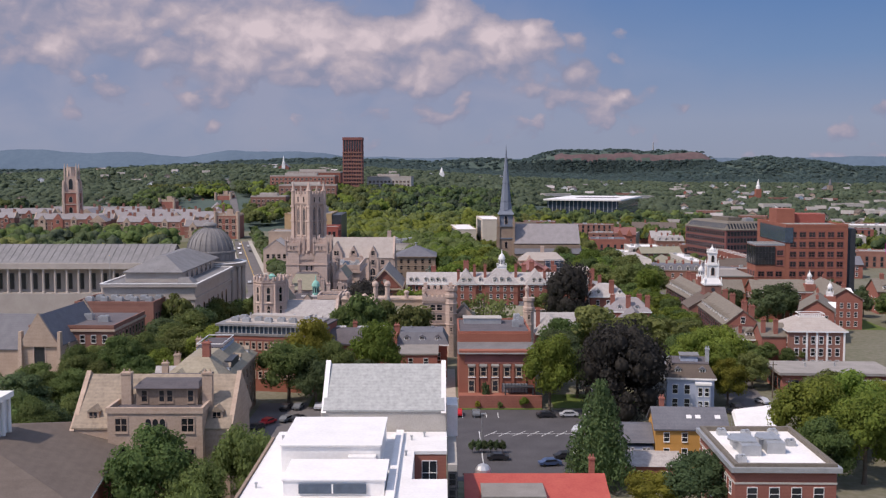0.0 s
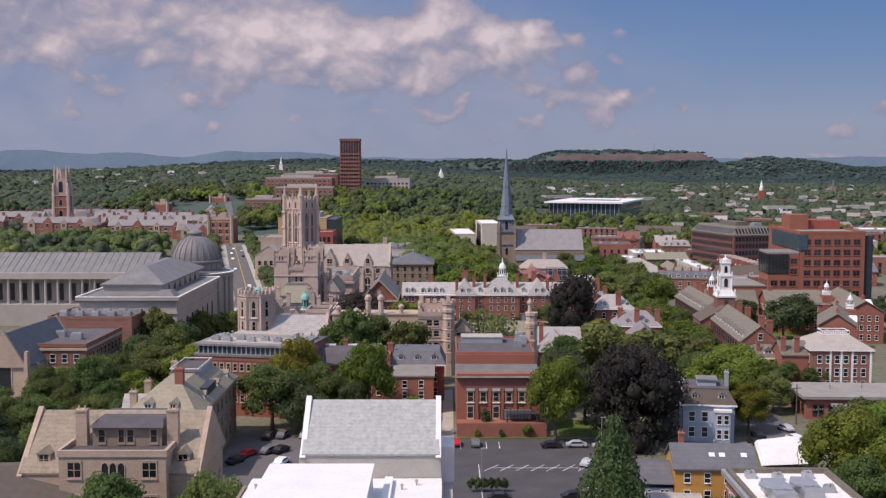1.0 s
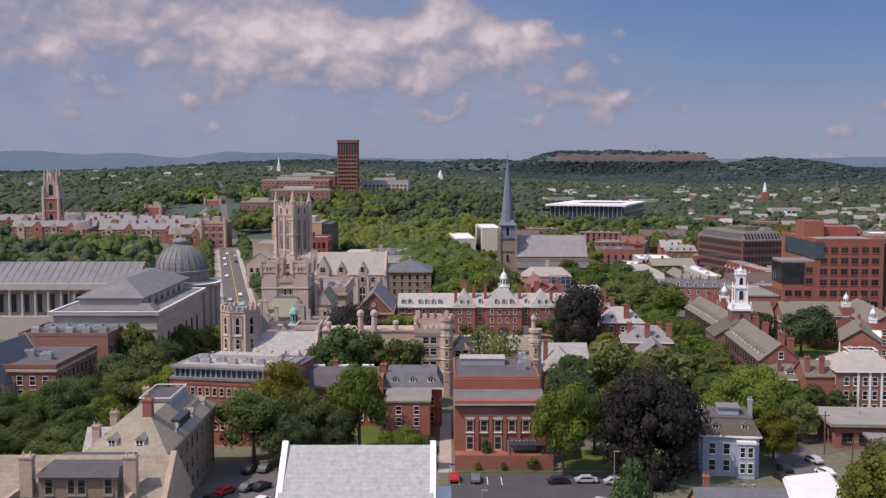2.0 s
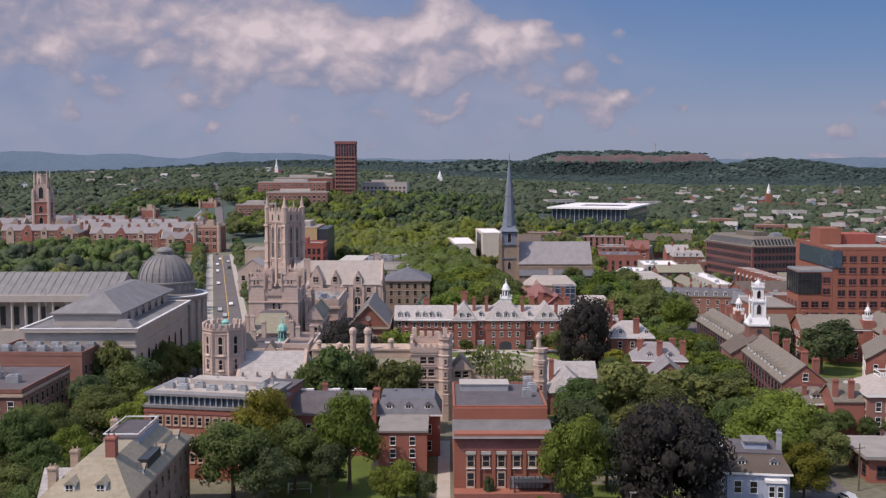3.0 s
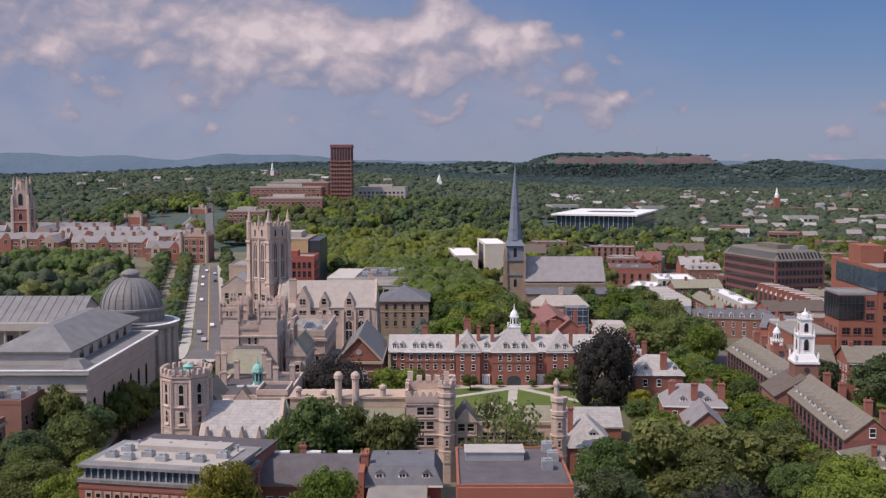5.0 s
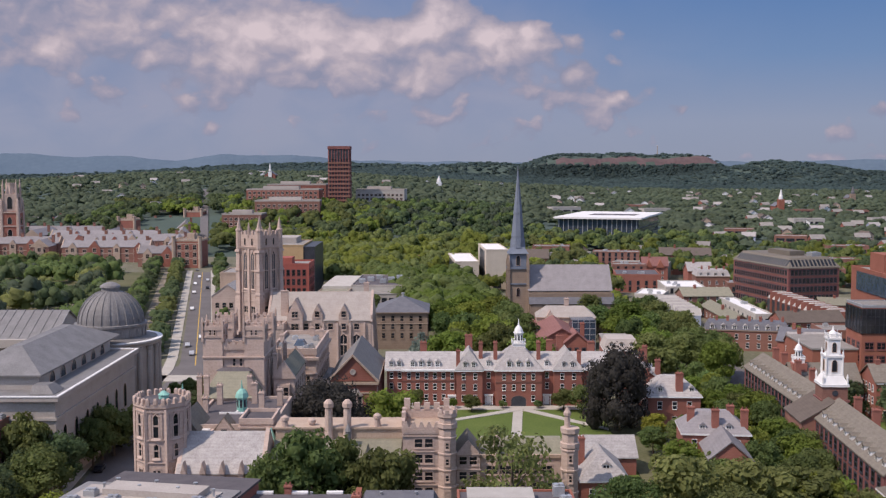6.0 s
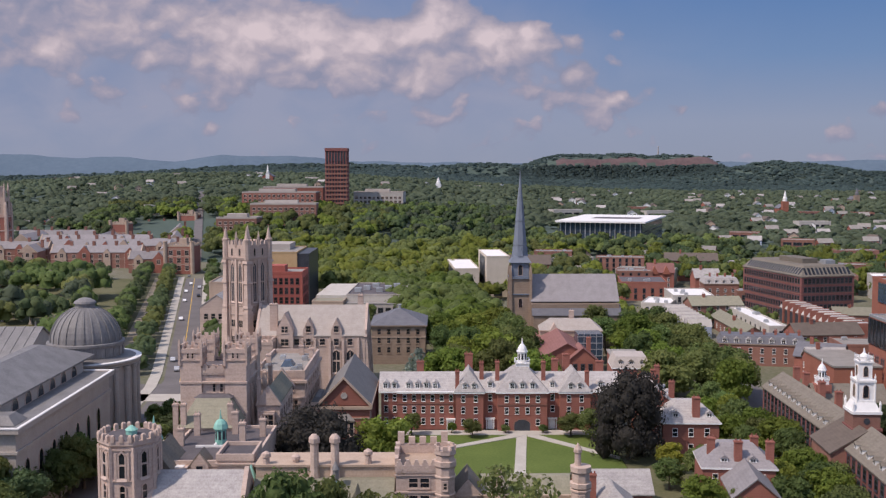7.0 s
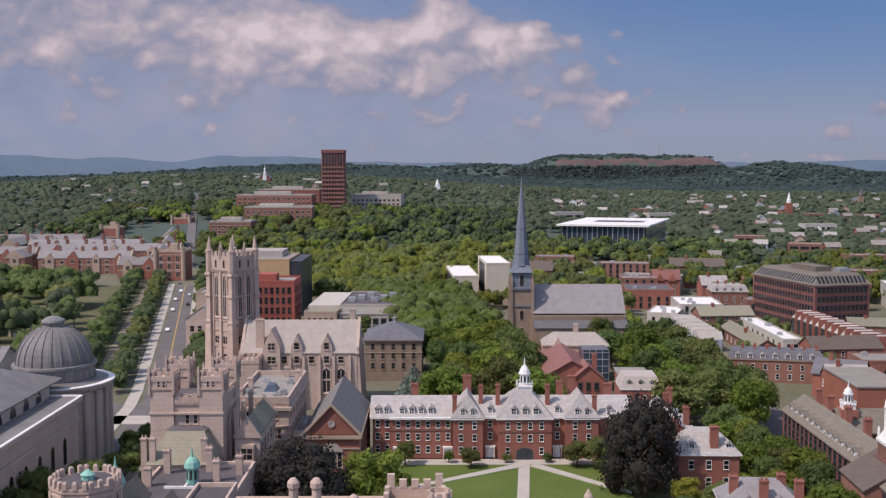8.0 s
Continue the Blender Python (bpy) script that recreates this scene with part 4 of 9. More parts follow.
# stone house with hipped roof behind it
b = thing("hipped_stone_house", "stone house with a tan hipped slate roof and white roof terrace", "building", 0, 0)
walls(b, -60, -46.2, 217, 255, 0, 12.6, BROWNSTONE)
hip(b, -60, -46.2, 217, 255, 12.6, 4.9, 4.6, 8.0, SLATE_OLIVE, 0.6, LIME_TAN)
part("roof_terrace", Geo().rim(-56.0, -50.0, 235.6, 248.4, 17.5, 17.7, 0.18).rim(-56.0, -50.0, 235.6, 248.4, 18.3, 18.5, 0.14), WHITE, b)
walls(b, -56.0, -50.0, 235.6, 248.4, 15.8, 17.5, BLUEGREY, "roof_lantern")
part("terrace_deck", Geo().box(-56.0, -50.0, 235.4, 248.6, 17.6, 17.75), ROOF_DARK, b)
chimney(b, -51.4, 225.6, 14, 20.6, 1.6, 1.6, BRICK)
for x in (-55.8, -51.0):
    dormer(b, x, 218.4, 13.4, 0, 1.6, 1.6, 3.4, SLATE_OLIVE)
for y in (228, 240, 250):
    dormer(b, -46.8, y, 13.2, 90, 1.8, 1.6, 3.4, SLATE_WARM)
part("solar_roof", Geo().box(-48.6, -46.9, 230, 238, 14.0, 15.6), BLACKISH, b)
wins(b, (-60, -46.2, 217, 255), "r", 9, (1.5, 5.2, 9.0), 1.2, 2.0, "brown")
wins(b, (-60, -46.2, 217, 255), "f", 4, (5.2, 9.0), 1.2, 2.0, "brown")
for y in (221, 231, 252):
    chimney(b, -59.2, y, 12, 17, 1.3, 1.2, LIME_TAN)
part("side_gable", Geo().loft([[(-63, 224, 11), (-63, 231, 11), (-63, 227.5, 15)], [(-57, 224, 11), (-57, 231, 11), (-57, 227.5, 15)]], 0, True, True), SLATE, b)
walls(b, -62.8, -60, 224.2, 230.8, 0, 11.2, LIME_TAN, "side_wing")

# brown-roofed hall at the near west edge
b = thing("brown_roofed_hall", "brick hall with a broad brown shingled hip roof", "building", -65, 172, 8)
walls(b, -22, 10, -32, 18, 0, 11.4, BRICK)
hip(b, -22, 10, -32, 18, 11.4, 4.4, 15.5, 17, SHINGLE_BROWN, 1.0)
b = thing("white_cupola_house", "brick house with a white columned roof lantern", "building", -70.5, 165)
walls(b, -9, 0.2, -6, 8, 0, 14.0, BRICK)
g = Geo().box(-5.6, 0.0, -3, 2, 14.0, 21.6).box(-6.2, 0.9, -3.6, 2.6, 21.6, 22.5).box(-6.2, 1.3, -3.6, 2.6, 14.0, 14.8)
for y in (-2.8, -0.4, 2.0):
    g.lathe(0.3, y, ((0.35, 14.8), (0.28, 21.6)), 10)
part("lantern", g, WHITE, b)

# gothic chapel-like stone hall
b = thing("gothic_stone_hall", "sandstone gothic hall with a steep dark slate roof", "building", -109.3, 281, -4)
walls(b, -5.2, 5.2, 0, 30, 0, 10.2, LIME_TAN)
gable(b, -5.2, 5.2, 0, 30, 10.2, 8.0, SLATE_DARK, LIME_TAN, "y", 0.3, coping=LIME_TAN)
part("window", win_mesh(3.0, 8.0, "arch"), None, b, m=pose(0, 0, 4.0))
wins(b, (-5.2, 5.2, 0, 30), "r", 5, (2.0,), 1.6, 5.0, "arch")
for i in range(6):
    part("buttress", Geo().taper((5.2, 6.8, i * 5.7 - 0.2, i * 5.7 + 0.9), 0, (5.2, 5.7, i * 5.7 - 0.2, i * 5.7 + 0.9), 10.0), LIME_TAN, b)
for x in (-5.8, 5.0):
    part("corner_buttress", Geo().taper((x, x + 1.4, -1.6, 0.8), 0, (x + 0.3, x + 1.1, -0.6, 0.8), 14.0), LIME_TAN, b)
walls(b, 5.3, 11, 6, 24, 0, 5.0, LIME_TAN, "aisle")
part("aisle_roof", Geo().taper((5.3, 11.3, 5.7, 24.3), 5.0, (5.3, 6.0, 5.7, 24.3), 7.6), SLATE_DARK, b)
walls(b, -34, -5.4, 6, 22, 0, 8.0, LIME_TAN, "side_wing")
gable(b, -34, -5.4, 6, 22, 8.0, 8.5, SLATE_DARK, LIME_TAN, "x", 0.3)

b = thing("brick_flat_hall", "red brick hall with a flat grey roof and stone cornice", "building", -92.6, 292, -1)
walls(b, -24, 0, 0, 29, 0, 13.4, BRICK_BROWN)
flat(b, -24, 0, 0, 29, 13.4, ROOF_DARK, BRICK_BROWN, 0.6)
part("cornice", Geo().box(-24.4, 0.4, -0.4, 29.4, 12.2, 12.8), LIME_TAN, b)
wins(b, (-24, 0, 0, 29), "f", 7, (2, 5.6, 9.0), 1.3, 2.1, "sash")
wins(b, (-24, 0, 0, 29), "r", 9, (2, 5.6, 9.0), 1.3, 2.1, "brown")
for x, y in ((-16, 20), (-6, 10), (-12, 14)):
    rooftop_unit(b, x, y, 13.5, 3, 2.2, 1.6)
b = thing("flat_stone_annex", "brown brick annex with a flat gravel roof crowded with air handlers", "building", -91.0, 327, -2)
walls(b, -25, 0, 0, 20, 0, 15.4, BRICK_BROWN)
flat(b, -25, 0, 0, 20, 15.4, ROOF_DARK, BRICK_BROWN, 0.7)
wins(b, (-25, 0, 0, 20), "r", 6, (2, 6, 10), 1.3, 2.1, "brown")
for i in range(14):
    rooftop_unit(b, -22 + i * 1.6, 5 + (i % 3) * 5, 15.5, 2.2, 2.2, 1.3)

# long brick block with a glass attic
b = thing("brick_office_block", "long orange-red brick block with a blue glass attic and white roof", "building", -59.6, 272.5, -11)
box = (0, 26, 0, 16)
walls(b, *box, 0, 15.0, BRICK_ORANGE)
wins(b, box, "f", 14, (3.6, 7.4, 11.2), 0.8, 1.5, "tan")
wins(b, box, "l", 7, (3.6, 7.4, 11.2), 0.8, 1.5, "tan")
part("brick_frieze", Geo().rim(-0.1, 26.1, -0.1, 16.1, 13.4, 13.7, 0.4), BRICK_DARK, b)
wins(b, box, "r", 7, (8.0, 11.8), 0.95, 1.7, "dark")
walls(b, 0.6, 25.4, 0.9, 15.4, 15.0, 16.9, GLASS_BLUE, "glass_attic", "blue-grey glass attic storey")
mull = Geo().box(-0.14, 0.14, 0, 0.25, 15.0, 16.9).mesh("mullion", [GREYMETAL])
for i in range(21):
    part("mullion", mull, None, b, m=pose(0.8 + i * 1.22, 0.65, 0))
part("attic_roof", Geo().box(-0.3, 26.3, 0.2, 16.3, 16.9, 17.4), LEAD, b)
part("roof_deck", Geo().box(1.5, 24, 2.4, 14.4, 17.4, 17.6), STONE_WHITE, b)
part("band", Geo().box(-0.2, 26.2, -0.2, 16.2, 14.5, 15.05), LEAD, b)
walls(b, 6, 22, 9.5, 14, 17.6, 18.6, STONE_WHITE, "plant_screen")
for x, y in ((3.5, 5), (7, 4), (9.5, 6.5), (13, 4.4), (16, 6), (19.5, 5), (22.5, 8), (4.4, 9)):
    rooftop_unit(b, x, y, 17.6, 1.9, 1.6, 0.9)
for x in (5, 11, 17.5, 23.5):
    vent(b, x, 12, 17.6, 1.2, 0.2)
walls(b, -1, 24, 16.2, 30, 0, 14.6, BRICK, "rear_wing")
part("rear_roof", Geo().box(-1.3, 24.3, 16.4, 30.3, 14.6, 15.0), ROOF_DARK, b)
for x in (2, 9, 16):
    vent(b, x, 22, 15.0, 1.4, 0.25)

# terrace of brick houses with dark mansard roofs
b = thing("brick_row_houses", "terrace of brick houses with dark mansard roofs and skylights", "building", 0, 0)
walls(b, -34.5, 1.2, 287, 300, 0, 9.3, BRICK)
hip(b, -34.5, -13.2, 287, 300, 9.3, 3.6, 0.8, 4.5, ROOF_DARK, 0.4, BROWNSTONE)
hip(b, -13.0, 1.2, 286.5, 300, 9.3, 3.4, 1.2, 1.6, SLATE_DARK, 0.4, WHITE)
part("party_wall", Geo().box(-13.6, -12.6, 284, 300.4, 0, 12.6), BRICK_ORANGE, b)
for x in (-29, -23, -17):
    part("skylight", Geo().box(x - 1.4, x + 1.4, 295.6, 296.6, 12.4, 13.2), MEMBRANE, b)
wins(b, (-34.5, -13.6, 287, 300), "f", 8, (1.5, 5.2), 1.1, 2.0, "sash")
wins(b, (-12.8, 1.2, 286.5, 300), "f", 4, (1.5, 5.2), 1.1, 2.0, "sash")
for x in (-10, -5.8, -1.5):
    dormer(b, x, 286.9, 9.9, 0, 1.5, 1.7, 2.6, SLATE_DARK)
chimney(b, -12.8, 290, 10, 14.6, 1.4, 1.8, BRICK)
chimney(b, -25, 296, 10, 14.4, 1.2, 1.0, BRICK)
for x in (-31, -21, -9, -3):
    vent(b, x, 296, 11.8, 1.4, 0.2)
walls(b, -11.5, -1.5, 272, 286.8, 0, 9.2, BRICK, "rear_wing")
part("rear_roof", Geo().box(-11.8, -1.2, 271.7, 286.7, 9.2, 9.6), ROOF_GREY, b)
wins(b, (-11.5, -1.5, 272, 286.8), "f", 2, (1.2, 4.0, 6.6), 1.1, 1.7, "sash")
part("fire_stair", Geo().box(-13.4, -11.8, 276, 286, 0, 0.2).box(-13.4, -11.8, 276, 286, 3.4, 3.6).box(-13.4, -11.8, 276, 286, 6.6, 6.8), BLACKISH, b)

# brick modernist block
b = thing("brick_modern_block", "orange brick block with stepped flat roofs and tall dark windows", "building", 0, 0)
walls(b, 3.9, 22.6, 254, 262, 0, 13.6, BRICK_ORANGE)
walls(b, 3.9, 22.2, 262, 285, 0, 16.6, BRICK_ORANGE, "upper_block", "smooth orange brick upper wall")
flat(b, 3.9, 22.2, 262.6, 285, 16.6, ROOF_DARK, BRICK_ORANGE, 0.4)
part("roof_shelf", Geo().taper((3.6, 22.6, 253.0, 262), 12.9, (3.6, 22.6, 260.5, 262), 14.4), LEAD, b)
for i in range(5):
    part("roof_light", Geo().box(-1.2, 1.2, -0.25, 0.25, 0, 0.2), GREYMETAL, b, m=pose(6.4 + i * 3.4, 254.6, 13.2, 11))
# flat dark band on the wall stands for shade below the shelf
part("recess", Geo().box(5.4, 21.2, 253.85, 254.2, 10.4, 12.7), BRICK_DARK, b, "dark brick band painted in for shade under the roof shelf")
for i in range(5):
    x = 7.0 + i * 2.9
    part("window", win_mesh(1.15, 2.0, "tan"), None, b, m=pose(x, 253.9, 7.4))
    part("lintel", Geo().box(-0.95, 0.95, -0.35, 0, 0, 0.55), CONCRETE, b, m=pose(x, 253.9, 9.75))
    part("sill", Geo().box(-0.9, 0.9, -0.3, 0, 0, 0.2), WHITE, b, m=pose(x, 253.9, 6.95))
    part("brick_pier", Geo().box(-0.35, 0.35, -0.25, 0, 3.2, 10.3), BRICK_ORANGE, b, m=pose(x + 1.45, 253.9, 0))
for i in (0, 2):
    part("window", win_mesh(1.2, 2.5, "tan"), None, b, m=pose(7.0 + i * 2.9, 253.9, 3.6))
part("terrace_screen", Geo().box(14.4, 20.8, 253.2, 253.4, 3.4, 5.6), GREYMETAL, b)
for i in range(9):
    part("screen_post", Geo().box(14.4 + i * 0.78, 14.5 + i * 0.78, 253.0, 253.2, 3.2, 5.7), BLACKISH, b)
part("terrace", Geo().box(3.9, 22.6, 251, 253.9, 0, 3.2), BRICK_ORANGE, b)
part("glass_monitor", Geo().box(5.5, 15.5, 277, 282, 16.7, 18.1), GREYMETAL, b)
part("monitor_roof", Geo().box(5.3, 15.7, 276.8, 282.2, 18.1, 18.25), CONCRETE, b)
for x, y in ((19, 268), (20.5, 273), (20, 279)):
    rooftop_unit(b, x, y + 4, 16.7, 1.8, 1.8, 1.6)
part("garden_wall", Geo().box(3.9, 24, 250.3, 250.9, 0, 3.2), BRICK, b)
part("pergola", Geo().box(15, 22, 250.9, 253.7, 5.0, 5.2).box(15, 15.3, 251, 251.3, 0, 5.0).box(21.7, 22, 251, 251.3, 0, 5.0), BLACKISH, b)

# east foreground
b = thing("red_roofed_garage", "low brick building with a red standing-seam metal roof", "building", 0, 0)
walls(b, 3.8, 26, 160, 174, 0, 6.0, BRICK)
gable(b, 3.8, 26, 160, 176, 6.0, 2.4, ROOF_RED, BRICK, "x", 0.4)
part("roof_hood", Geo().lathe(6.6, 169.5, ((1.3, 6.8), (1.3, 9.0), (0.9, 9.6), (0.2, 9.9)), 10), GREYMETAL, b)
part("flat_annex", Geo().box(6, 16, 158, 165, 0, 8.0), ROOF_GREY, b)
chimney(b, 25, 173, 6, 10, 0.9, 0.9)

b = thing("ochre_house", "ochre clapboard house with a dark grey gabled roof and skylights", "building", 40.2, 195, -3)
walls(b, 0, 13.5, 0, 9.0, 0, 9.2, OCHRE)
gable(b, 0, 13.5, 0, 9.0, 9.2, 3.0, SLATE_DARK, OCHRE, "x", 0.4)
wins(b, (0, 11, 0, 9.0), "f", 3, (1.0, 3.8, 6.8), 1.0, 1.6, "sash", 0.4)
for x in (6.6, 8.3, 12.0):
    part("skylight", Geo().box(-0.5, 0.5, -0.45, 0.45, 0, 0.14), MEMBRANE, b, m=pose(x, 2.3, 10.98, 33.7))
chimney(b, 2.0, 6, 10, 14.0, 0.9, 0.9)
vent(b, 7.5, 4.6, 12.0, 1.0)
vent(b, 9.0, 4.6, 12.0, 1.0)
walls(b, -6, -0.2, 0.5, 8, 0, 5.6, BLUEGREY, "side_wing")
part("side_roof", Geo().taper((-6.4, -0.1, 0, 8.4), 6.4, (-6.4, -0.1, 4.5, 6), 9.0), SLATE_DARK, b)
for x in (-5.0, -4.2, -2.0, -1.2):
    part("window", win_mesh(0.5, 0.7, "sash"), None, b, m=pose(x, 0.5, 4.6))
walls(b, -6.5, 4, -5, -0.2, 0, 3.4, BRICK, "porch")
part("porch_roof", Geo().taper((-6.9, 4.4, -5.4, 0.4), 3.4, (-6.9, 4.4, -0.6, 0.4), 5.0), SLATE, b)
wins(b, (-6.5, 4, -5, -0.2), "f", 2, (1.0,), 1.0, 1.4, "sash", 0.8)

b = thing("white_roofed_brick_block", "red brick block with a white flat roof and air handlers", "building", 46.2, 162.5, -1)
walls(b, 0, 16, 0, 24, 0, 10.6, BRICK)
part("stone_band", Geo().rim(-0.1, 16.1, -0.1, 24.1, 8.6, 8.9, 0.3), CONCRETE, b)
part("roof_edge", Geo().rim(-0.1, 16.1, -0.1, 24.1, 11.1, 11.9, 0.7), SLATE_TAN, b)
part("cornice", Geo().rim(-0.7, 16.7, -0.7, 24.7, 10.6, 11.4, 0.9), GREYMETAL, b)
part("roof", Geo().box(0.2, 15.8, 0.2, 23.8, 10.8, 11.1), MEMBRANE, b)
wins(b, (0, 16, 0, 24), "f", 4, (2, 6.0), 1.5, 2.0, "sash")
wins(b, (0, 16, 0, 24), "l", 7, (2, 6.4), 1.2, 2.0, "sash")
rooftop_unit(b, 4.5, 11, 11.1, 3.2, 8, 1.8)
rooftop_unit(b, 9, 12, 11.1, 3.0, 7, 1.9)
for x, y in ((3, 21), (7, 20), (12, 21), (13, 14), (2, 4)):
    rooftop_unit(b, x, y, 11.1, 1.5, 1.5, 0.9)

b = thing("party_tent", "white fabric marquee with a taut sloping roof", "tent", 68.5, 227, -8)
part("canopy", Geo().loft([[(-5.2, -10, 3.0), (5.4, -7, 3.0), (5.8, 9, 3.2), (-4, 7, 3.0)], [(-4.6, -9, 3.5), (4.8, -6.5, 3.6), (4.6, 8, 4.6), (-3.6, 6.4, 3.8)]], 0, True, True), MEMBRANE, b)
for x, y in ((-5, -9.6), (5.2, -6.8), (5.4, 8.4), (-3.9, 6.8)):
    part("pole", Geo().lathe(x, y, ((0.08, 0), (0.08, 3.1)), 6), GREYMETAL, b)

b = thing("blue_victorian_house", "blue-grey clapboard Victorian house with a dark mansard roof and white trim", "building", 53.5, 247, -8)
walls(b, 0, 11, 0, 12, 0, 8.2, BLUEGREY)
hip(b, 0, 11, 0, 12, 8.2, 3.4, 1.3, 1.3, SHINGLE_BROWN, 0.5, WHITE)
part("roof_top", Geo().box(1.2, 9.8, 1.2, 10.8, 11.5, 11.75), ROOF_DARK, b)
walls(b, 6.8, 10, -1.4, 0.2, 0, 7.0, BLUEGREY, "bay")
part("bay_cornice", Geo().box(6.5, 10.3, -1.7, 0.2, 7.0, 7.5), WHITE, b)
wins(b, (0, 6.6, 0, 12), "f", 2, (1.2, 4.6), 1.2, 2.1, "sash", 0.5)
wins(b, (6.8, 10, -1.4, 0.2), "f", 2, (1.2, 4.4), 0.9, 1.9, "sash", 0.1)
wins(b, (0, 11, 0, 12), "l", 4, (1.2, 4.6), 1.0, 2.0, "sash")
for x in (2.5, 8.2):
    dormer(b, x, 0.3, 8.8, 0, 1.5, 1.7, 2.2, SLATE_DARK)
walls(b, 3.4, 7.4, 3.5, 7.5, 11.6, 13.0, BLUEGREY, "roof_lantern")
part("lantern_roof", Geo().box(3.1, 7.7, 3.2, 7.8, 13.0, 13.3), LEAD, b)
chimney(b, 9.6, 4, 9, 15, 0.9, 0.9, GREYMETAL)
part("rear_roof", Geo().box(-4, 3, 8, 20, 0, 9.6).box(-4.3, 3.2, 7.7, 20.3, 9.6, 9.9), GREYMETAL, b)

b = thing("low_brick_block", "low brick block with a flat tan gravel roof", "building", 87.5, 267, -3)
walls(b, 0, 28, 0, 15, 0, 5.0, BRICK)
part("roof", Geo().box(-1, 29, -1, 16, 5.0, 5.7), ROOF_GREY, b)
wins(b, (0, 28, 0, 15), "l", 4, (1.4,), 1.8, 1.8, "dark")
wins(b, (0, 28, 0, 15), "f", 7, (1.4,), 2.2, 1.8, "dark")
vent(b, 8, 8, 5.7)
vent(b, 16, 9, 5.7)
b = thing("long_flat_block", "long low block with pale and grey flat roofs", "building", 89.5, 241, -6)
walls(b, 0, 40, 0, 18, 0, 5.0, BRICK_BROWN)
part("roof", Geo().box(-0.8, 26, -0.8, 18.8, 5.0, 5.5), ROOF_GREY, b)
part("roof_bright", Geo().box(26.1, 40.8, -0.8, 18.8, 5.0, 5.52), MEMBRANE, b)

# ---- the college courts ----
HINGE = Vector((1.4, 90.0, 66.4))


def nearer(ob, k):
    """Draws a building in towards the middle of the flight, size and all."""
    ob.matrix_world = Matrix.Translation(HINGE) @ Matrix.Scale(k, 4) @ Matrix.Translation(-HINGE) @ ob.matrix_world
    return ob


COURT_Z = 2.46


def at_court(x, y, k=0.963):
    return (HINGE.x + (x - HINGE.x) * k, HINGE.y + (y - HINGE.y) * k)


def stepped_parapet(p, x0, x1, y, z, mt, t=0.4, step=1.5, h=0.8):
    """A battlement of stepped merlons with a small panel in each gap."""
    g = Geo().box(x0, x1, y - t / 2, y + t / 2, z - 1.4, z)
    n = max(2, int((x1 - x0) / step))
    w = (x1 - x0) / n
    for i in range(n):
        a = x0 + i * w
        g.box(a + w * 0.18, a + w * 0.82, y - t / 2, y + t / 2, z, z + h * 0.55)
        g.box(a + w * 0.32, a + w * 0.68, y - t / 2, y + t / 2, z + h * 0.55, z + h)
        g.box(a + w * 0.2, a + w * 0.45, y - t / 2 - 0.06, y - t / 2, z - 1.1, z - 0.4)
        g.box(a + w * 0.58, a + w * 0.83, y - t / 2 - 0.06, y - t / 2, z - 1.1, z - 0.4)
    part("battlement", g, mt, p)


def gothic_light(w, h, n=2):
    """Tall pointed window of n lights with a transom, hood mould and sloping sill."""
    key = (round(w, 2), round(h, 2), "lights", n)
    if key in WIN:
        return WIN[key]
    g = Geo()
    g.box(-w / 2 - 0.28, -w / 2, -0.16, 0.02, 0, h * 0.86)
    g.box(w / 2, w / 2 + 0.28, -0.16, 0.02, 0, h * 0.86)
    g.taper((-w / 2 - 0.4, w / 2 + 0.4, -0.38, 0.02), -0.5, (-w / 2 - 0.4, w / 2 + 0.4, -0.1, 0.02), 0)
    top = [(-w / 2 - 0.28, h * 0.86), (-w / 2, h * 0.86), (0, h * 0.97), (w / 2, h * 0.86), (w / 2 + 0.28, h * 0.86), (0, h * 1.06)]
    g.loft([[(x, 0.02, z) for x, z in top], [(x, -0.2, z) for x, z in top]], 0, False, True)
    g.box(-w / 2, w / 2, -0.12, 0.0, h * 0.46, h * 0.53)
    for i in range(1, n):
        x = -w / 2 + w * i / n
        g.box(x - 0.09, x + 0.09, -0.14, 0.0, 0, h * 0.9)
    g.loft([[(x, 0.0, z) for x, z in ((-w / 2, 0), (w / 2, 0), (w / 2, h * 0.86), (0, h * 0.97), (-w / 2, h * 0.86))], [(x, -0.03, z) for x, z in ((-w / 2, 0), (w / 2, 0), (w / 2, h * 0.86), (0, h * 0.97), (-w / 2, h * 0.86))]], 1, False, True)
    WIN[key] = g.mesh("window", [LIME, GLASS])
    return WIN[key]


# gothic corner with octagonal tower
b = thing("octagonal_gothic_tower", "pale limestone octagonal gothic tower with crenellated top", "tower", -52.8, 320.0)
part("shaft", Geo().lathe(0, 0, ((5.15, 0), (5.15, 23.0), (5.45, 23.3), (5.45, 24.0)), 8, 0, math.pi / 8), LIME, b)
merlon = Geo().lathe(0, 0, ((0.48, 0), (0.48, 1.0), (0.3, 1.25)), 4, 0, math.pi / 4).mesh("merlon", [LIME])
for k in range(8):
    for t in (-1.5, 0.0, 1.5):
        part("merlon", merlon, None, b, m=Matrix.Rotation(k * math.pi / 4, 4, "Z") @ pose(4.85, t, 23.9))
part("roof", Geo().lathe(0, 0, ((4.75, 23.8), (4.6, 24.06), (0.6, 24.25)), 8, 0, math.pi / 8), ROOF_DARK, b)
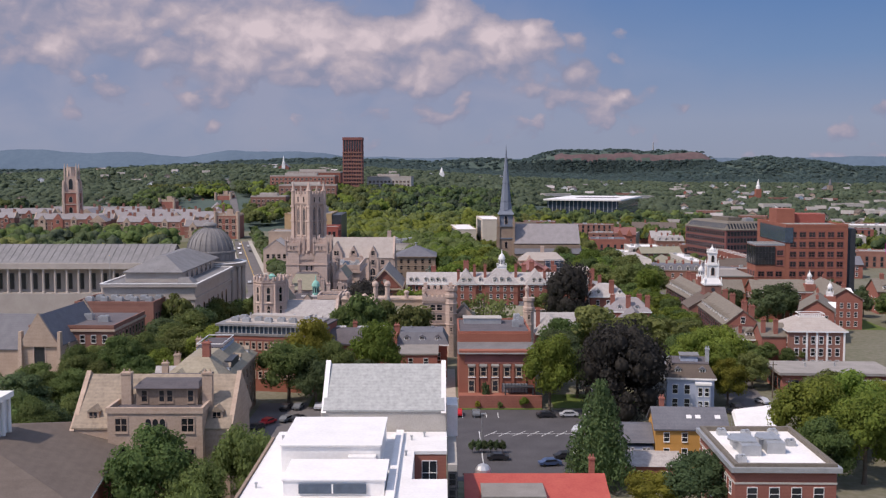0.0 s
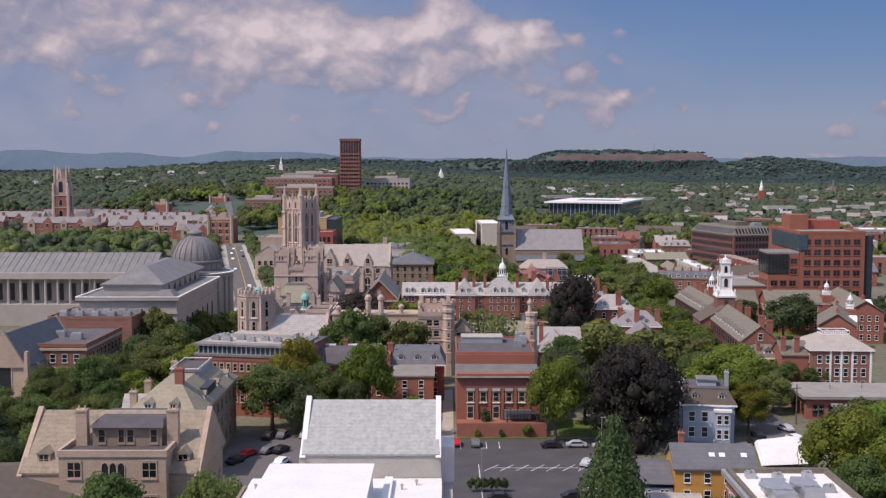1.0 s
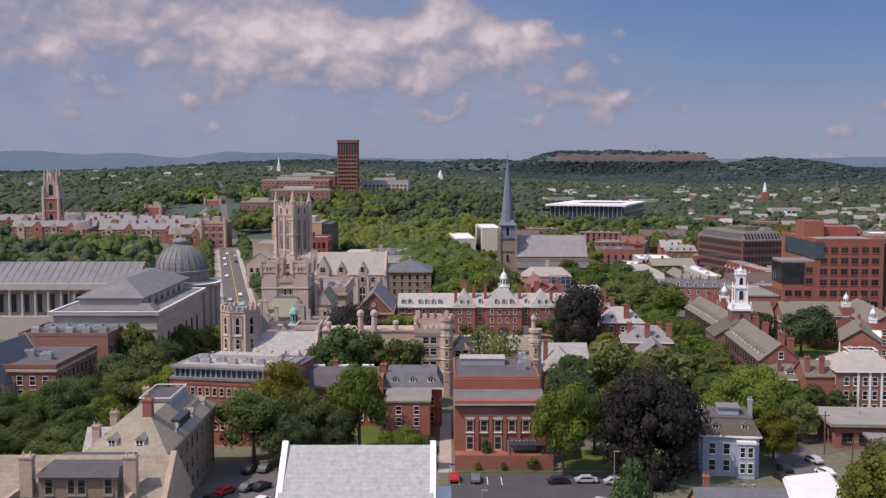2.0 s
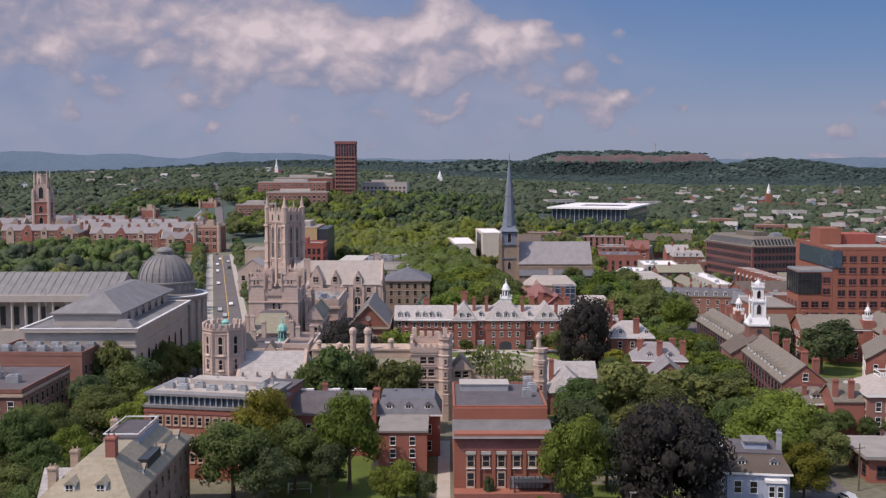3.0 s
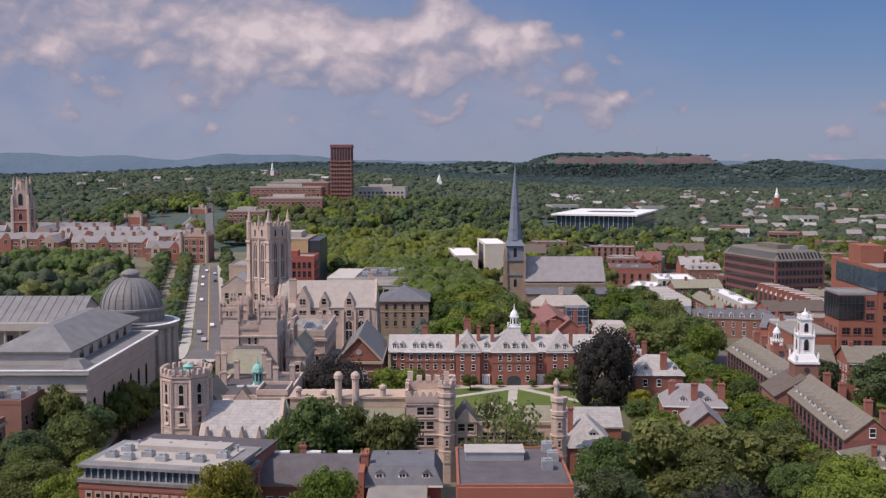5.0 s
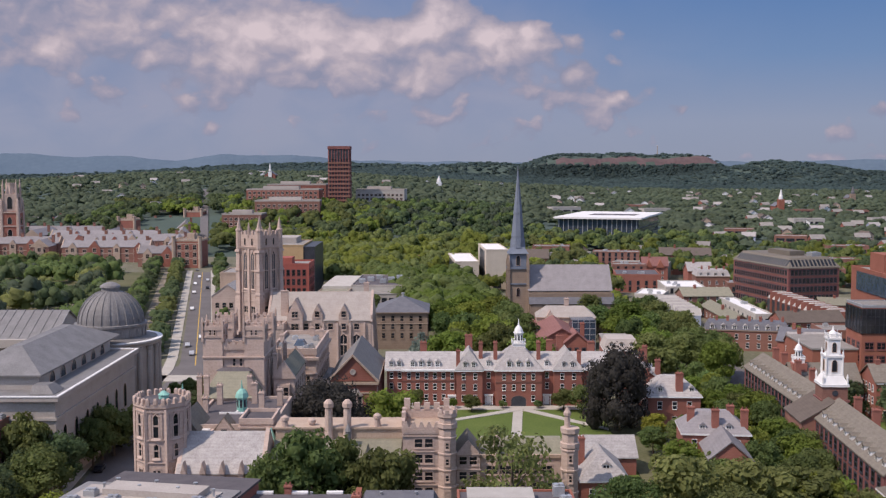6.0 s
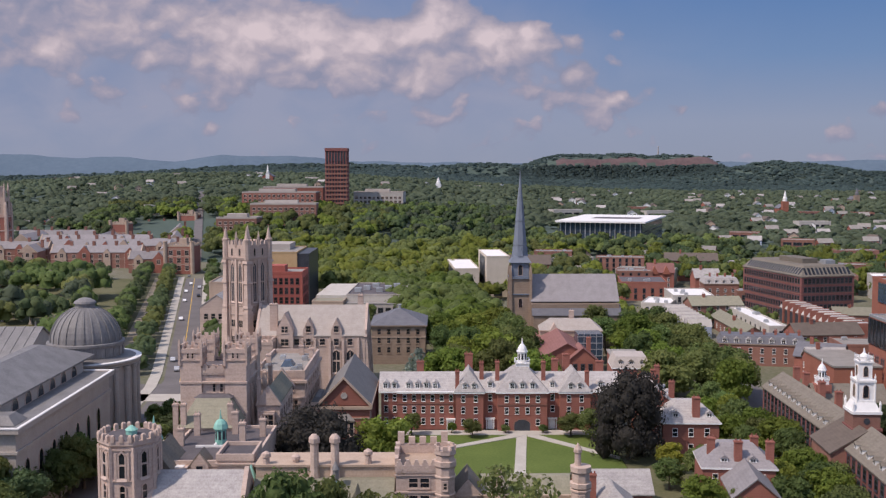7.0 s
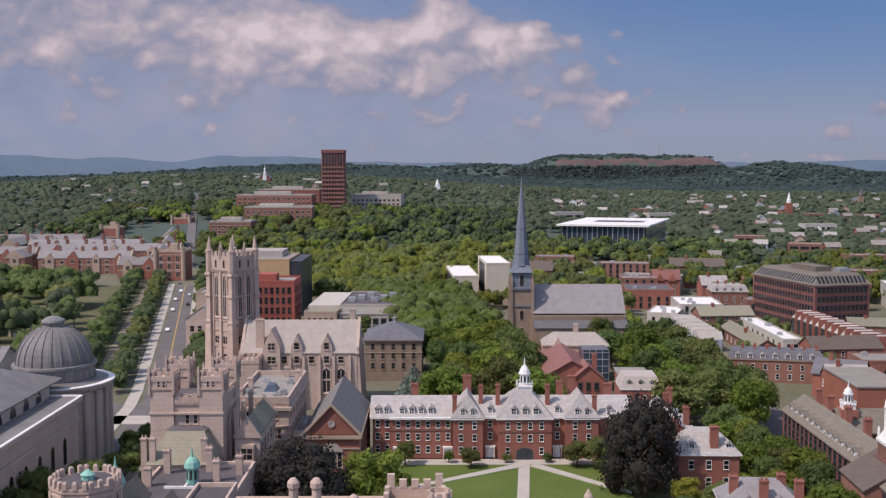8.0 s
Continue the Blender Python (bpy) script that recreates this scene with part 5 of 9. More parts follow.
part("copper_hatch", Geo().lathe(0.4, -0.2, ((1.0, 24.1), (1.0, 24.9), (1.15, 25.0), (0.3, 25.7)), 10), COPPER, b)
for k in range(8):
    R = Matrix.Rotation(radians(k * 45), 4, "Z")
    part("window", gothic_light(0.95, 4.6, 1), None, b, m=R @ pose(0, -4.76, 17.6))
    part("window", gothic_light(0.8, 2.6, 1), None, b, m=R @ pose(0, -4.76, 13.8))
    for z in (4.4, 9.4):
        for x in (-0.42, 0.42):
            part("window", win_mesh(0.5, 1.8, "stone"), None, b, m=R @ pose(x, -4.76, z))
    part("corner_rib", Geo().lathe(0, -5.15, ((0.5, 0), (0.36, 8), (0.36, 23.0)), 4), LIME, b, m=R @ Matrix.Rotation(radians(22.5), 4, "Z"))
    for z in (12.6, 17.0, 22.4):
        part("string_course", Geo().box(-2.0, 2.0, -4.95, -4.7, z, z + 0.28), LIME, b, m=R)
    part("arch_panel", Geo().box(-1.25, -0.85, -4.92, -4.7, 17.3, 22.0).box(0.85, 1.25, -4.92, -4.7, 17.3, 22.0), LIME, b, m=R)

b = thing("gothic_court_range", "limestone gothic college range with a mottled slate roof and buttresses", "building", 0, 0)
walls(b, -48.5, -32.6, 313.5, 328.5, 0, 11.2, LIME)
gable(b, -48.5, -32.6, 313.5, 328.5, 11.2, 6.0, SLATE, LIME, "x", 0.3, coping=LIME)
for i in range(5):
    x = -47.6 + i * 3.6
    part("buttress", Geo().taper((x, x + 0.9, 311.7, 313.5), 0, (x, x + 0.9, 312.6, 313.5), 11.6).loft([[(x - 0.1, 312.3, 11.4), (x + 1.0, 312.3, 11.4), (x + 0.45, 312.3, 13.6)], [(x - 0.1, 314.4, 11.4), (x + 1.0, 314.4, 11.4), (x + 0.45, 314.4, 13.6)]], 0, True, True), LIME, b)
for i in range(4):
    part("window", gothic_light(1.7, 5.4, 3), None, b, m=pose(-45.35 + i * 3.6, 313.5, 3.6))
walls(b, -50.5, -33.0, 330.5, 357, 0, 15.6, LIME, "rear_range")
part("rear_roof", Geo().box(-50, -33.5, 331, 356.5, 15.6, 15.9), ROOF_DARK, b)
part("parapet", Geo().rim(-50.6, -32.9, 330.4, 357.1, 15.2, 16.4, 0.5), LIME, b)
part("roof_walk", Geo().box(-46.4, -39.4, 341.4, 341.8, 15.9, 16.3).box(-43.0, -42.6, 341.8, 347.0, 15.9, 16.28), MEMBRANE, b)
walls(b, -39.6, -33.0, 329.4, 338.5, 0, 17.0, LIME, "end_block")
part("end_block_roof", Geo().box(-39.2, -33.4, 329.8, 338.1, 17.0, 17.2), ROOF_DARK, b)
part("end_block_parapet", Geo().rim(-39.8, -32.8, 329.2, 338.7, 16.7, 17.9, 0.45), LIME, b)
part("end_block_cornice", Geo().rim(-40.0, -32.6, 329.0, 338.9, 15.9, 16.2, 0.5), LIME, b)
part("window", win_mesh(2.4, 1.7, "stone"), None, b, m=pose(-36.2, 329.4, 13.2))
part("window", win_mesh(1.2, 1.5, "stone"), None, b, m=pose(-43.0, 329.9, 14.0))
part("gabled_dormer", Geo().loft([[(-44.6, 329.9, 13.2), (-41.4, 329.9, 13.2), (-41.4, 329.9, 15.6), (-43.0, 329.9, 17.8), (-44.6, 329.9, 15.6)], [(-44.6, 333, 13.2), (-41.4, 333, 13.2), (-41.4, 333, 15.6), (-43.0, 333, 17.8), (-44.6, 333, 15.6)]], 0, True, True), LIME, b)
part("dormer_roof", Geo().loft([[(-44.9, 330.3, 15.3), (-43.0, 330.3, 17.9), (-43.0, 330.3, 18.15), (-45.1, 330.3, 15.4)], [(-44.9, 334, 15.3), (-43.0, 334, 17.9), (-43.0, 334, 18.15), (-45.1, 334, 15.4)]], 0, True, True).loft([[(-41.1, 330.3, 15.3), (-40.9, 330.3, 15.4), (-43.0, 330.3, 18.15), (-43.0, 330.3, 17.9)], [(-41.1, 334, 15.3), (-40.9, 334, 15.4), (-43.0, 334, 18.15), (-43.0, 334, 17.9)]], 0, True, True), SLATE_TAN, b)
part("low_bay", Geo().box(-49.6, -45.4, 328.6, 331, 11, 15.2).box(-49.9, -45.1, 328.3, 331, 15.2, 15.5), LIME, b)
part("bay_deck", Geo().box(-49.2, -45.8, 328.8, 330.4, 15.5, 15.62), MEMBRANE, b)
part("west_roof", Geo().loft([[(-52.5, 326.5, 14.6), (-46.6, 326.5, 14.6), (-50.2, 326.5, 19.6)], [(-52.5, 338, 14.6), (-46.6, 338, 14.6), (-50.2, 338, 19.6)]], 0, True, True), SLATE_TAN, b)
walls(b, -52.4, -46.8, 326.7, 338, 0, 14.7, LIME, "west_block")
g = Geo().lathe(0, 0, ((1.15, 15.8), (1.15, 18.9), (1.5, 19.0), (1.45, 19.25), (1.25, 20.0), (0.8, 20.6), (0.3, 20.9), (0.2, 21.4), (0.04, 22.8)), 8, 0, math.pi / 8)
part("copper_cupola", g, COPPER, b, m=pose(-42.0, 344.3, 0))
for k in range(8):
    part("cupola_louvre", Geo().box(-0.25, 0.25, -1.1, -1.05, 16.9, 18.6), BLACKISH, b, m=pose(-42.0, 344.3, 0) @ Matrix.Rotation(k * math.pi / 4, 4, "Z"))
part("copper_turret", Geo().box(-52.4, -50.2, 328.9, 331.1, 14.4, 20.6).lathe(-51.3, 330, ((1.75, 20.6), (1.4, 21.6), (0.7, 22.6), (0.3, 23.4), (0.05, 25.0)), 8), COPPER, b)
part("copper_turret", Geo().lathe(-33.0, 327.6, ((1.0, 11), (1.0, 14.2), (0.1, 16.4)), 8), COPPER, b)
for x, y, z in ((-49.6, 343, 19.4), (-48.2, 351, 20.4), (-40.6, 352, 20.6), (-38.0, 346, 19.8), (-34.6, 350, 19.6)):
    chimney(b, x, y, 15.8, z, 1.2, 1.1, LIME)
wins(b, (-50.5, -33.0, 330.5, 357), "r", 7, (2, 6, 10), 1.6, 2.2, "stone")

b = thing("crenellated_gatehouse", "limestone gatehouse block with four crenellated corner turrets", "building", 0, 0)
walls(b, -54.3, -40.6, 363.6, 379, 0, 26.4, LIME)
part("roof", Geo().box(-53.6, -41.4, 364.4, 378.2, 26.4, 26.6), ROOF_DARK, b)
stepped_parapet(b, -50.0, -45.0, 363.5, 27.4, LIME)
crenels(b, -54.3, -40.6, 363.9, 379, 26.6, LIME, 1.6, 0.8)
for x in (-52.3, -42.6):
    for y in (365.4, 378.4):
        walls(b, x - 2.3, x + 2.3, y - 2.3, y + 2.3, 0, 31.2, LIME, "turret")
        part("turret_cornice", Geo().box(x - 2.5, x + 2.5, y - 2.5, y + 2.5, 29.0, 29.35), LIME, b)
        crenels(b, x - 2.3, x + 2.3, y - 2.3, y + 2.3, 31.2, LIME, 1.5, 0.8, 0.4)
        for s, rz in ((0, 0), (1, 90)):
            R = pose(x, y, 0, 0, 0, rz)
            for o in (-0.5, 0.5):
                part("turret_slit", win_mesh(0.4, 1.1, "stone"), None, b, m=R @ pose(o, -2.3, 29.6))
        for sx in (-2.35, 2.35):
            for sy in (-2.35, 2.35):
                part("corner_pinnacle", Geo().lathe(x + sx, y + sy, ((0.34, 28.0), (0.34, 32.8), (0.05, 33.8)), 4, 0, math.pi / 4), LIME, b)
part("band", Geo().box(-54.8, -40.1, 362.9, 379.8, 24.1, 24.5).box(-54.7, -40.2, 363.0, 379.7, 17.6, 17.95), LIME, b)
for x in (-50.2, -47.4, -45.8):
    part("window", win_mesh(0.6, 1.7, "stone"), None, b, m=pose(x, 363.6, 22.2))
wins(b, (-54.3, -40.25, 367, 377), "r", 2, (4.0, 9.0, 14.0, 19.2), 1.6, 2.6, "stone")
for y in (368.2, 371.6, 375.4):
    part("side_buttress", Geo().taper((-40.4, -38.8, y - 0.4, y + 0.4), 0, (-40.4, -39.9, y - 0.3, y + 0.3), 23.0), LIME, b)
walls(b, -52.8, -41.0, 354.2, 363.2, 0, 16.6, LIME, "front_range")
part("front_roof", Geo().taper((-53.2, -40.6, 353.8, 363.4), 16.6, (-50.6, -43.6, 361.4, 363.4), 21.6), SLATE_GREEN, b)
part("front_roof_flat", Geo().taper((-51.2, -43.0, 361.0, 363.5), 21.4, (-50.2, -44.0, 361.8, 363.5), 21.9), ROOF_DARK, b)
for x in (-53.6, -52.0, -42.2):
    chimney(b, x, 355.0, 12, 21.6, 1.1, 1.0, LIME)

b = thing("gothic_stair_range", "limestone gothic side range with gables and green slate roof", "building", 0, 0)
walls(b, -38.6, -33.6, 366, 386, 0, 19.0, LIME)
gable(b, -38.6, -33.6, 366, 386, 19.0, 3.2, SLATE_GREEN, LIME, "y", 0.1, coping=LIME)
for z in (5.0, 9.6, 14.4):
    part("oriel", Geo().box(-37.6, -34.6, 365.2, 366, z - 0.8, z + 3.0).taper((-37.0, -35.2, 365.6, 366), z - 1.9, (-37.6, -34.6, 365.2, 366), z - 0.8), LIME, b)
    part("window", win_mesh(2.2, 2.2, "stone"), None, b, m=pose(-36.1, 365.2, z))
wins(b, (-38.6, -33.6, 366, 386), "r", 5, (5, 10, 15), 1.6, 2.2, "stone")
for y in (366.6, 374, 382):
    chimney(b, -38.2, y, 18, 24.6, 0.9, 1.0, LIME)
walls(b, -38.8, -36.8, 359.6, 365.8, 0, 14.5, LIME, "link_wall")

# the great tower, set cornerwise
b = thing("gothic_bell_tower", "tall limestone gothic tower with slim belfry openings and pinnacles", "tower", -61.9, 483.5, -36)
walls(b, -4.9, 4.9, -4.9, 4.9, 0, 41.0, LIME)
walls(b, -5.1, 5.1, -5.1, 5.1, 41.0, 45.6, LIME, "crown_wall")
part("roof", Geo().taper((-4.8, 4.8, -4.8, 4.8), 45.4, (-0.8, 0.8, -0.8, 0.8), 46.4), LEAD, b)
for x in (-4.9, 4.9):
    for y in (-4.9, 4.9):
        part("corner_buttress", Geo().taper((x - 1.05, x + 1.05, y - 1.05, y + 1.05), 0, (x - 0.75, x + 0.75, y - 0.75, y + 0.75), 41.0), LIME, b)
        part("buttress_foot", Geo().taper((x - 1.6, x + 1.6, y - 1.6, y + 1.6), 0, (x - 1.15, x + 1.15, y - 1.15, y + 1.15), 24.0), LIME, b)
        part("corner_turret", Geo().lathe(x, y, ((0.5, 39.0), (1.15, 40.8), (1.1, 46.6), (1.25, 46.8), (1.25, 47.3), (0.85, 47.5), (0.5, 49.6), (0.06, 51.6)), 8, 0, math.pi / 8), LIME, b)
        for z in (25.0, 33.0, 39.6):
            part("buttress_offset", Geo().taper((x - 1.15, x + 1.15, y - 1.15, y + 1.15), z, (x - 0.95, x + 0.95, y - 0.95, y + 0.95), z + 0.9), LIME, b)
for rz in (0, 90, -90, 180):
    R = Matrix.Rotation(radians(rz), 4, "Z")
    for x in (-1.75, 1.75):
        part("belfry_opening", gothic_light(1.35, 13.2, 2), None, b, m=R @ pose(x, -4.9, 27.0))
        for s in (-0.4, 0.4):
            part("louvre_slot", Geo().box(-0.26, 0.26, -0.1, 0.02, 0, 5.0).box(-0.26, 0.26, -0.1, 0.02, 6.0, 11.4), BLACKISH, b, m=R @ pose(x + s, -4.93, 27.4))
        part("crown_slit", win_mesh(0.7, 2.4, "arch"), None, b, m=R @ pose(x, -5.1, 42.0))
        for z in (9.0, 13.2, 18.6):
            part("window", win_mesh(1.9, 2.2, "stone"), None, b, m=R @ pose(x, -4.9, z))
        part("side_shaft", Geo().taper((-0.2, 0.2, -5.45, -4.9), 0, (-0.16, 0.16, -5.2, -4.9), 40.4), LIME, b, m=R @ pose(x + math.copysign(1.35, x), 0, 0))
    part("mid_pier", Geo().taper((-0.6, 0.6, -5.7, -4.9), 0, (-0.42, 0.42, -5.3, -4.9), 40.8), LIME, b, m=R)
    part("crown_cornice", Geo().taper((-5.0, 5.0, -5.2, -4.9), 40.6, (-5.4, 5.4, -5.5, -4.9), 41.4), LIME, b, m=R)
    for i in range(5):
        g = Geo()
        g.box(-4.2 + i * 1.8, -3.1 + i * 1.8, -5.15, -4.75, 45.6, 46.8 + (0.5 if i == 2 else 0))
        part("merlon", g, LIME, b, m=R)
    part("merlon_finial", Geo().lathe(0, -5.1, ((0.42, 44.6), (0.4, 48.0), (0.05, 49.6)), 4), LIME, b, m=R)
    for z in (17.6, 22.6, 25.6):
        part("band", Geo().box(-5.15, 5.15, -5.12, -4.9, z, z + 0.4), LIME, b, m=R)

# lecture hall with steep slate roof
b = thing("gothic_lecture_hall", "limestone lecture hall with steep pale slate roof and gabled dormers", "building", 0, 0)
walls(b, -57, -22.4, 470, 489, 0, 17.2, LIME)
gable(b, -57, -22.4, 470, 489, 17.2, 8.4, SLATE_BEIGE, LIME, "x", 0.3, coping=LIME)
for x, w in ((-47.8, 2.6), (-40.4, 1.7), (-31.5, 1.7)):
    d = 1.2 if w > 2 else 0.35
    part("front_gable", Geo().loft([[(x - w, 470 - d, 0 if w > 2 else 15.5), (x + w, 470 - d, 0 if w > 2 else 15.5), (x + w, 470 - d, 19.0), (x, 470 - d, 19.0 + w * 2.1), (x - w, 470 - d, 19.0)], [(x - w, 474, 0 if w > 2 else 15.5), (x + w, 474, 0 if w > 2 else 15.5), (x + w, 474, 19.0), (x, 474, 19.0 + w * 2.1), (x - w, 474, 19.0)]], 0, True, True), LIME, b)
    part("gable_roof", Geo().loft([[(x - w + 0.15, 470.3 - d, 18.9), (x + w - 0.15, 470.3 - d, 18.9), (x, 470.3 - d, 18.8 + w * 2.1)], [(x - w + 0.15, 478, 18.9), (x + w - 0.15, 478, 18.9), (x, 478, 18.8 + w * 2.1)]], 0, True, True), SLATE_BEIGE, b)
    part("window", win_mesh(2.0 if w > 2 else 1.5, 1.9, "stone"), None, b, m=pose(x, 470 - d, 18.4))
    part("window", win_mesh(2.4 if w > 2 else 1.5, 2.0, "stone"), None, b, m=pose(x, 470 - d, 14.2))
for x in (-44.2, -36.0, -27.2, -52.6):
    part("window", win_mesh(1.6, 1.9, "stone"), None, b, m=pose(x, 470, 14.2))
for x in (-31.6, -27.2):
    part("window", gothic_light(2.2, 7.4, 2), None, b, m=pose(x, 470, 5.4))
for x in (-42.4, -38.4, -33.7, -29.4, -24.6):
    part("buttress", Geo().taper((x - 0.4, x + 0.4, 468.7, 470), 0, (x - 0.4, x + 0.4, 469.5, 470), 16.4), LIME, b)
chimney(b, -51.6, 472, 16, 27.2, 2.4, 1.6, LIME)
chimney(b, -25.0, 487, 20, 28.2, 1.8, 1.4, LIME)
wins(b, (-57, -22.4, 470, 489), "r", 3, (3, 9, 14), 1.8, 2.6, "stone")
for y in (470.6, 476, 482, 488.4):
    part("end_buttress", Geo().taper((-22.4, -20.9, y - 0.45, y + 0.45), 0, (-22.4, -21.9, y - 0.45, y + 0.45), 19.0), LIME, b)
walls(b, -56.6, -50.6, 462, 470, 0, 16.0, LIME, "stair_turret")
crenels(b, -56.6, -50.6, 462, 470, 16.0, LIME, 1.5, 0.8)

b = thing("flat_roofed_annex", "square limestone block with a flat gravel roof, deep cornice and skylight", "building", 0, 0)
walls(b, -43.4, -31.2, 389.6, 420, 0, 20.4, LIME)
part("roof", Geo().box(-43.0, -31.6, 390, 419.6, 20.4, 20.6), ROOF_GREY, b)
part("parapet", Geo().rim(-43.5, -31.1, 389.5, 420.1, 20.0, 21.7, 0.5), LIME, b)
part("cornice", Geo().rim(-44.1, -30.5, 388.9, 420.7, 18.7, 19.4, 0.8), LIME, b)
part("lower_band", Geo().rim(-43.7, -30.9, 389.3, 420.3, 14.9, 15.2, 0.5), LIME, b)
for x, w in ((-34.4, 1.0), (-40.4, 1.0)):
    part("window", win_mesh(w, 1.3, "stone"), None, b, m=pose(x, 389.6, 16.0 + 0.9))
for x in (-34.3, -40.4):
    part("window", win_mesh(2.7, 2.2, "stone"), None, b, m=pose(x, 389.6, 12.2))
part("portal", Geo().box(-36.2, -32.6, 389.2, 389.6, 10.3, 10.9), LIME, b)
part("window", win_mesh(2.6, 3.4, "stone"), None, b, m=pose(-34.4, 389.6, 6.4))
wins(b, (-43.4, -31.2, 389.6, 420), "r", 6, (7.0, 12.0, 16.4), 1.8, 2.0, "stone")
part("skylight", Geo().taper((-38.6, -35.4, 400, 404.5), 20.6, (-37.8, -36.2, 401, 403.5), 22.0), GLASS_BLUE, b)
for x, y in ((-33.4, 397), (-34.4, 394), (-41.4, 398), (-33.6, 409), (-39.5, 410)):
    rooftop_unit(b, x, y, 20.6, 1.5, 1.4, 1.0)
for x, y in ((-42.4, 392), (-42.2, 404), (-32.4, 413), (-35.5, 417)):
    chimney(b, x, y, 20.4, 23.2, 1.2, 1.2, LIME)
walls(b, -31.0, -27.4, 392, 410, 0, 12.0, LIME, "link_block")
part("link_roof", Geo().box(-31.0, -27.2, 391.8, 410, 12.0, 12.3), LIME_TAN, b)
part("link_skylight", Geo().taper((-30.6, -27.8, 397, 408), 12.3, (-29.8, -28.6, 398, 407), 13.4), LEAD, b)

# brick hall with hipped dark roof
b = thing("brownstone_hall", "dark brownstone hall with a low dark hipped roof", "building", 0, 0)
walls(b, -24, -4, 527, 552, -3, 12.0, BROWNSTONE)
hip(b, -24, -4, 527, 552, 12.0, 5.0, 9.5, 11, SLATE_DARK, 0.7, BROWNSTONE)
wins(b, (-24, -4, 527, 552), "f", 5, (2, 5.6, 8.8), 1.2, 2.0, "brown")
wins(b, (-24, -4, 527, 552), "r", 6, (2, 5.6, 8.8), 1.2, 2.0, "brown")
vent(b, -14, 539, 17, 1.5, 0.5)
part("window_band", Geo().rim(-24.2, -3.8, 526.8, 552.2, 7.6, 8.0, 0.5), LIME_TAN, b)
nearer(b, 0.965)

# brick gabled hall
b = thing("brick_gabled_hall", "red brick gabled hall with grey slate roof and round window", "building", 0, 0)
walls(b, -27.8, -15.6, 389.2, 421, 0, 13.0, BRICK)
gable(b, -27.8, -15.6, 389.2, 421, 13.2, 6.6, SLATE_MID, BRICK, "y", 0.55)
for s in (-1, 1):
    rake = [(-21.7 + s * 6.9, 12.5), (-21.7 + s * 6.9, 13.2), (-21.7, 20.3), (-21.7, 19.7)]
    part("raking_cornice", Geo().loft([[(x, 388.6, z) for x, z in rake], [(x, 389.3, z) for x, z in rake]], 0, True, True), LIME_TAN, b)
part("cornice", Geo().rim(-28.4, -15.0, 388.5, 421.4, 12.3, 13.0, 0.8), LIME_TAN, b)
part("brick_band", Geo().box(-28.0, -15.4, 389.0, 389.25, 9.9, 10.2), LIME_TAN, b)
ang = np.linspace(0, 2 * math.pi, 15)[:-1]
part("round_window", Geo().loft([[(-21.7 + 0.8 * math.cos(a), 389.15, 15.6 + 0.8 * math.sin(a)) for a in ang], [(-21.7 + 0.8 * math.cos(a), 389.0, 15.6 + 0.8 * math.sin(a)) for a in ang], [(-21.7 + 0.42 * math.cos(a), 389.0, 15.6 + 0.42 * math.sin(a)) for a in ang], [(-21.7 + 0.42 * math.cos(a), 389.1, 15.6 + 0.42 * math.sin(a)) for a in ang]], 0, False, True), STONE_WHITE, b)
part("window", win_mesh(1.7, 4.6, "arch"), None, b, m=pose(-21.7, 389.2, 5.6))
for x in (-23.5, -19.9):
    part("window", win_mesh(0.9, 3.2, "stone"), None, b, m=pose(x, 389.2, 5.8))
part("window_pediment", Geo().loft([[(-24.4, 388.8, 9.4), (-19.0, 388.8, 9.4), (-20.6, 388.8, 11.2), (-22.8, 388.8, 11.2)], [(-24.4, 389.2, 9.4), (-19.0, 389.2, 9.4), (-20.6, 389.2, 11.2), (-22.8, 389.2, 11.2)]], 0, True, True), STONE_WHITE, b)
for i in range(5):
    part("window", gothic_light(1.6, 6.0, 2), None, b, m=on_face((-27.8, -15.6, 389.2, 421), "r", 393 + i * 6.0, 4.6))
    part("pilaster", Geo().box(-15.7, -15.2, 395.6 + i * 6.0, 396.5 + i * 6.0, 0, 12.3), BRICK_DARK, b)

# georgian brick range with cupola
b = thing("georgian_brick_range", "long red brick Georgian range with slate roof, dormers and white cupola", "building", 0, 0)
walls(b, -14.4, 50, 421, 434, 0, 10.4, BRICK)
gable(b, -14.6, 50, 421, 434, 10.5, 3.7, SLATE, BRICK, "x", 0.5)
part("cornice", Geo().box(-15.0, 50.4, 420.3, 421, 10.0, 10.5), WHITE, b)
part("wing_wall", Geo().box(-9.9, 5.4, 420.2, 421, 0, 10.1), BRICK, b)
part("wing_cornice", Geo().box(-10.2, 5.7, 419.5, 420.4, 10.0, 10.5), WHITE, b)


def georgian_window(x, y, z, w=0.95, h=1.65):
    wo = part("window", win_mesh(w, h, "sash"), None, b, m=pose(x, y, z))
    part("pane", pane_mesh(w, h), None, wo)
    part("pane", pane_mesh(w, h), None, wo, m=pose(0, 0, h * 0.5 + 0.02))
    part("flat_arch", Geo().taper((-w / 2 - 0.05, w / 2 + 0.05, -0.05, 0.02), h + 0.34, (-w / 2 - 0.22, w / 2 + 0.22, -0.05, 0.02), h + 0.72), BRICK_DARK, wo)


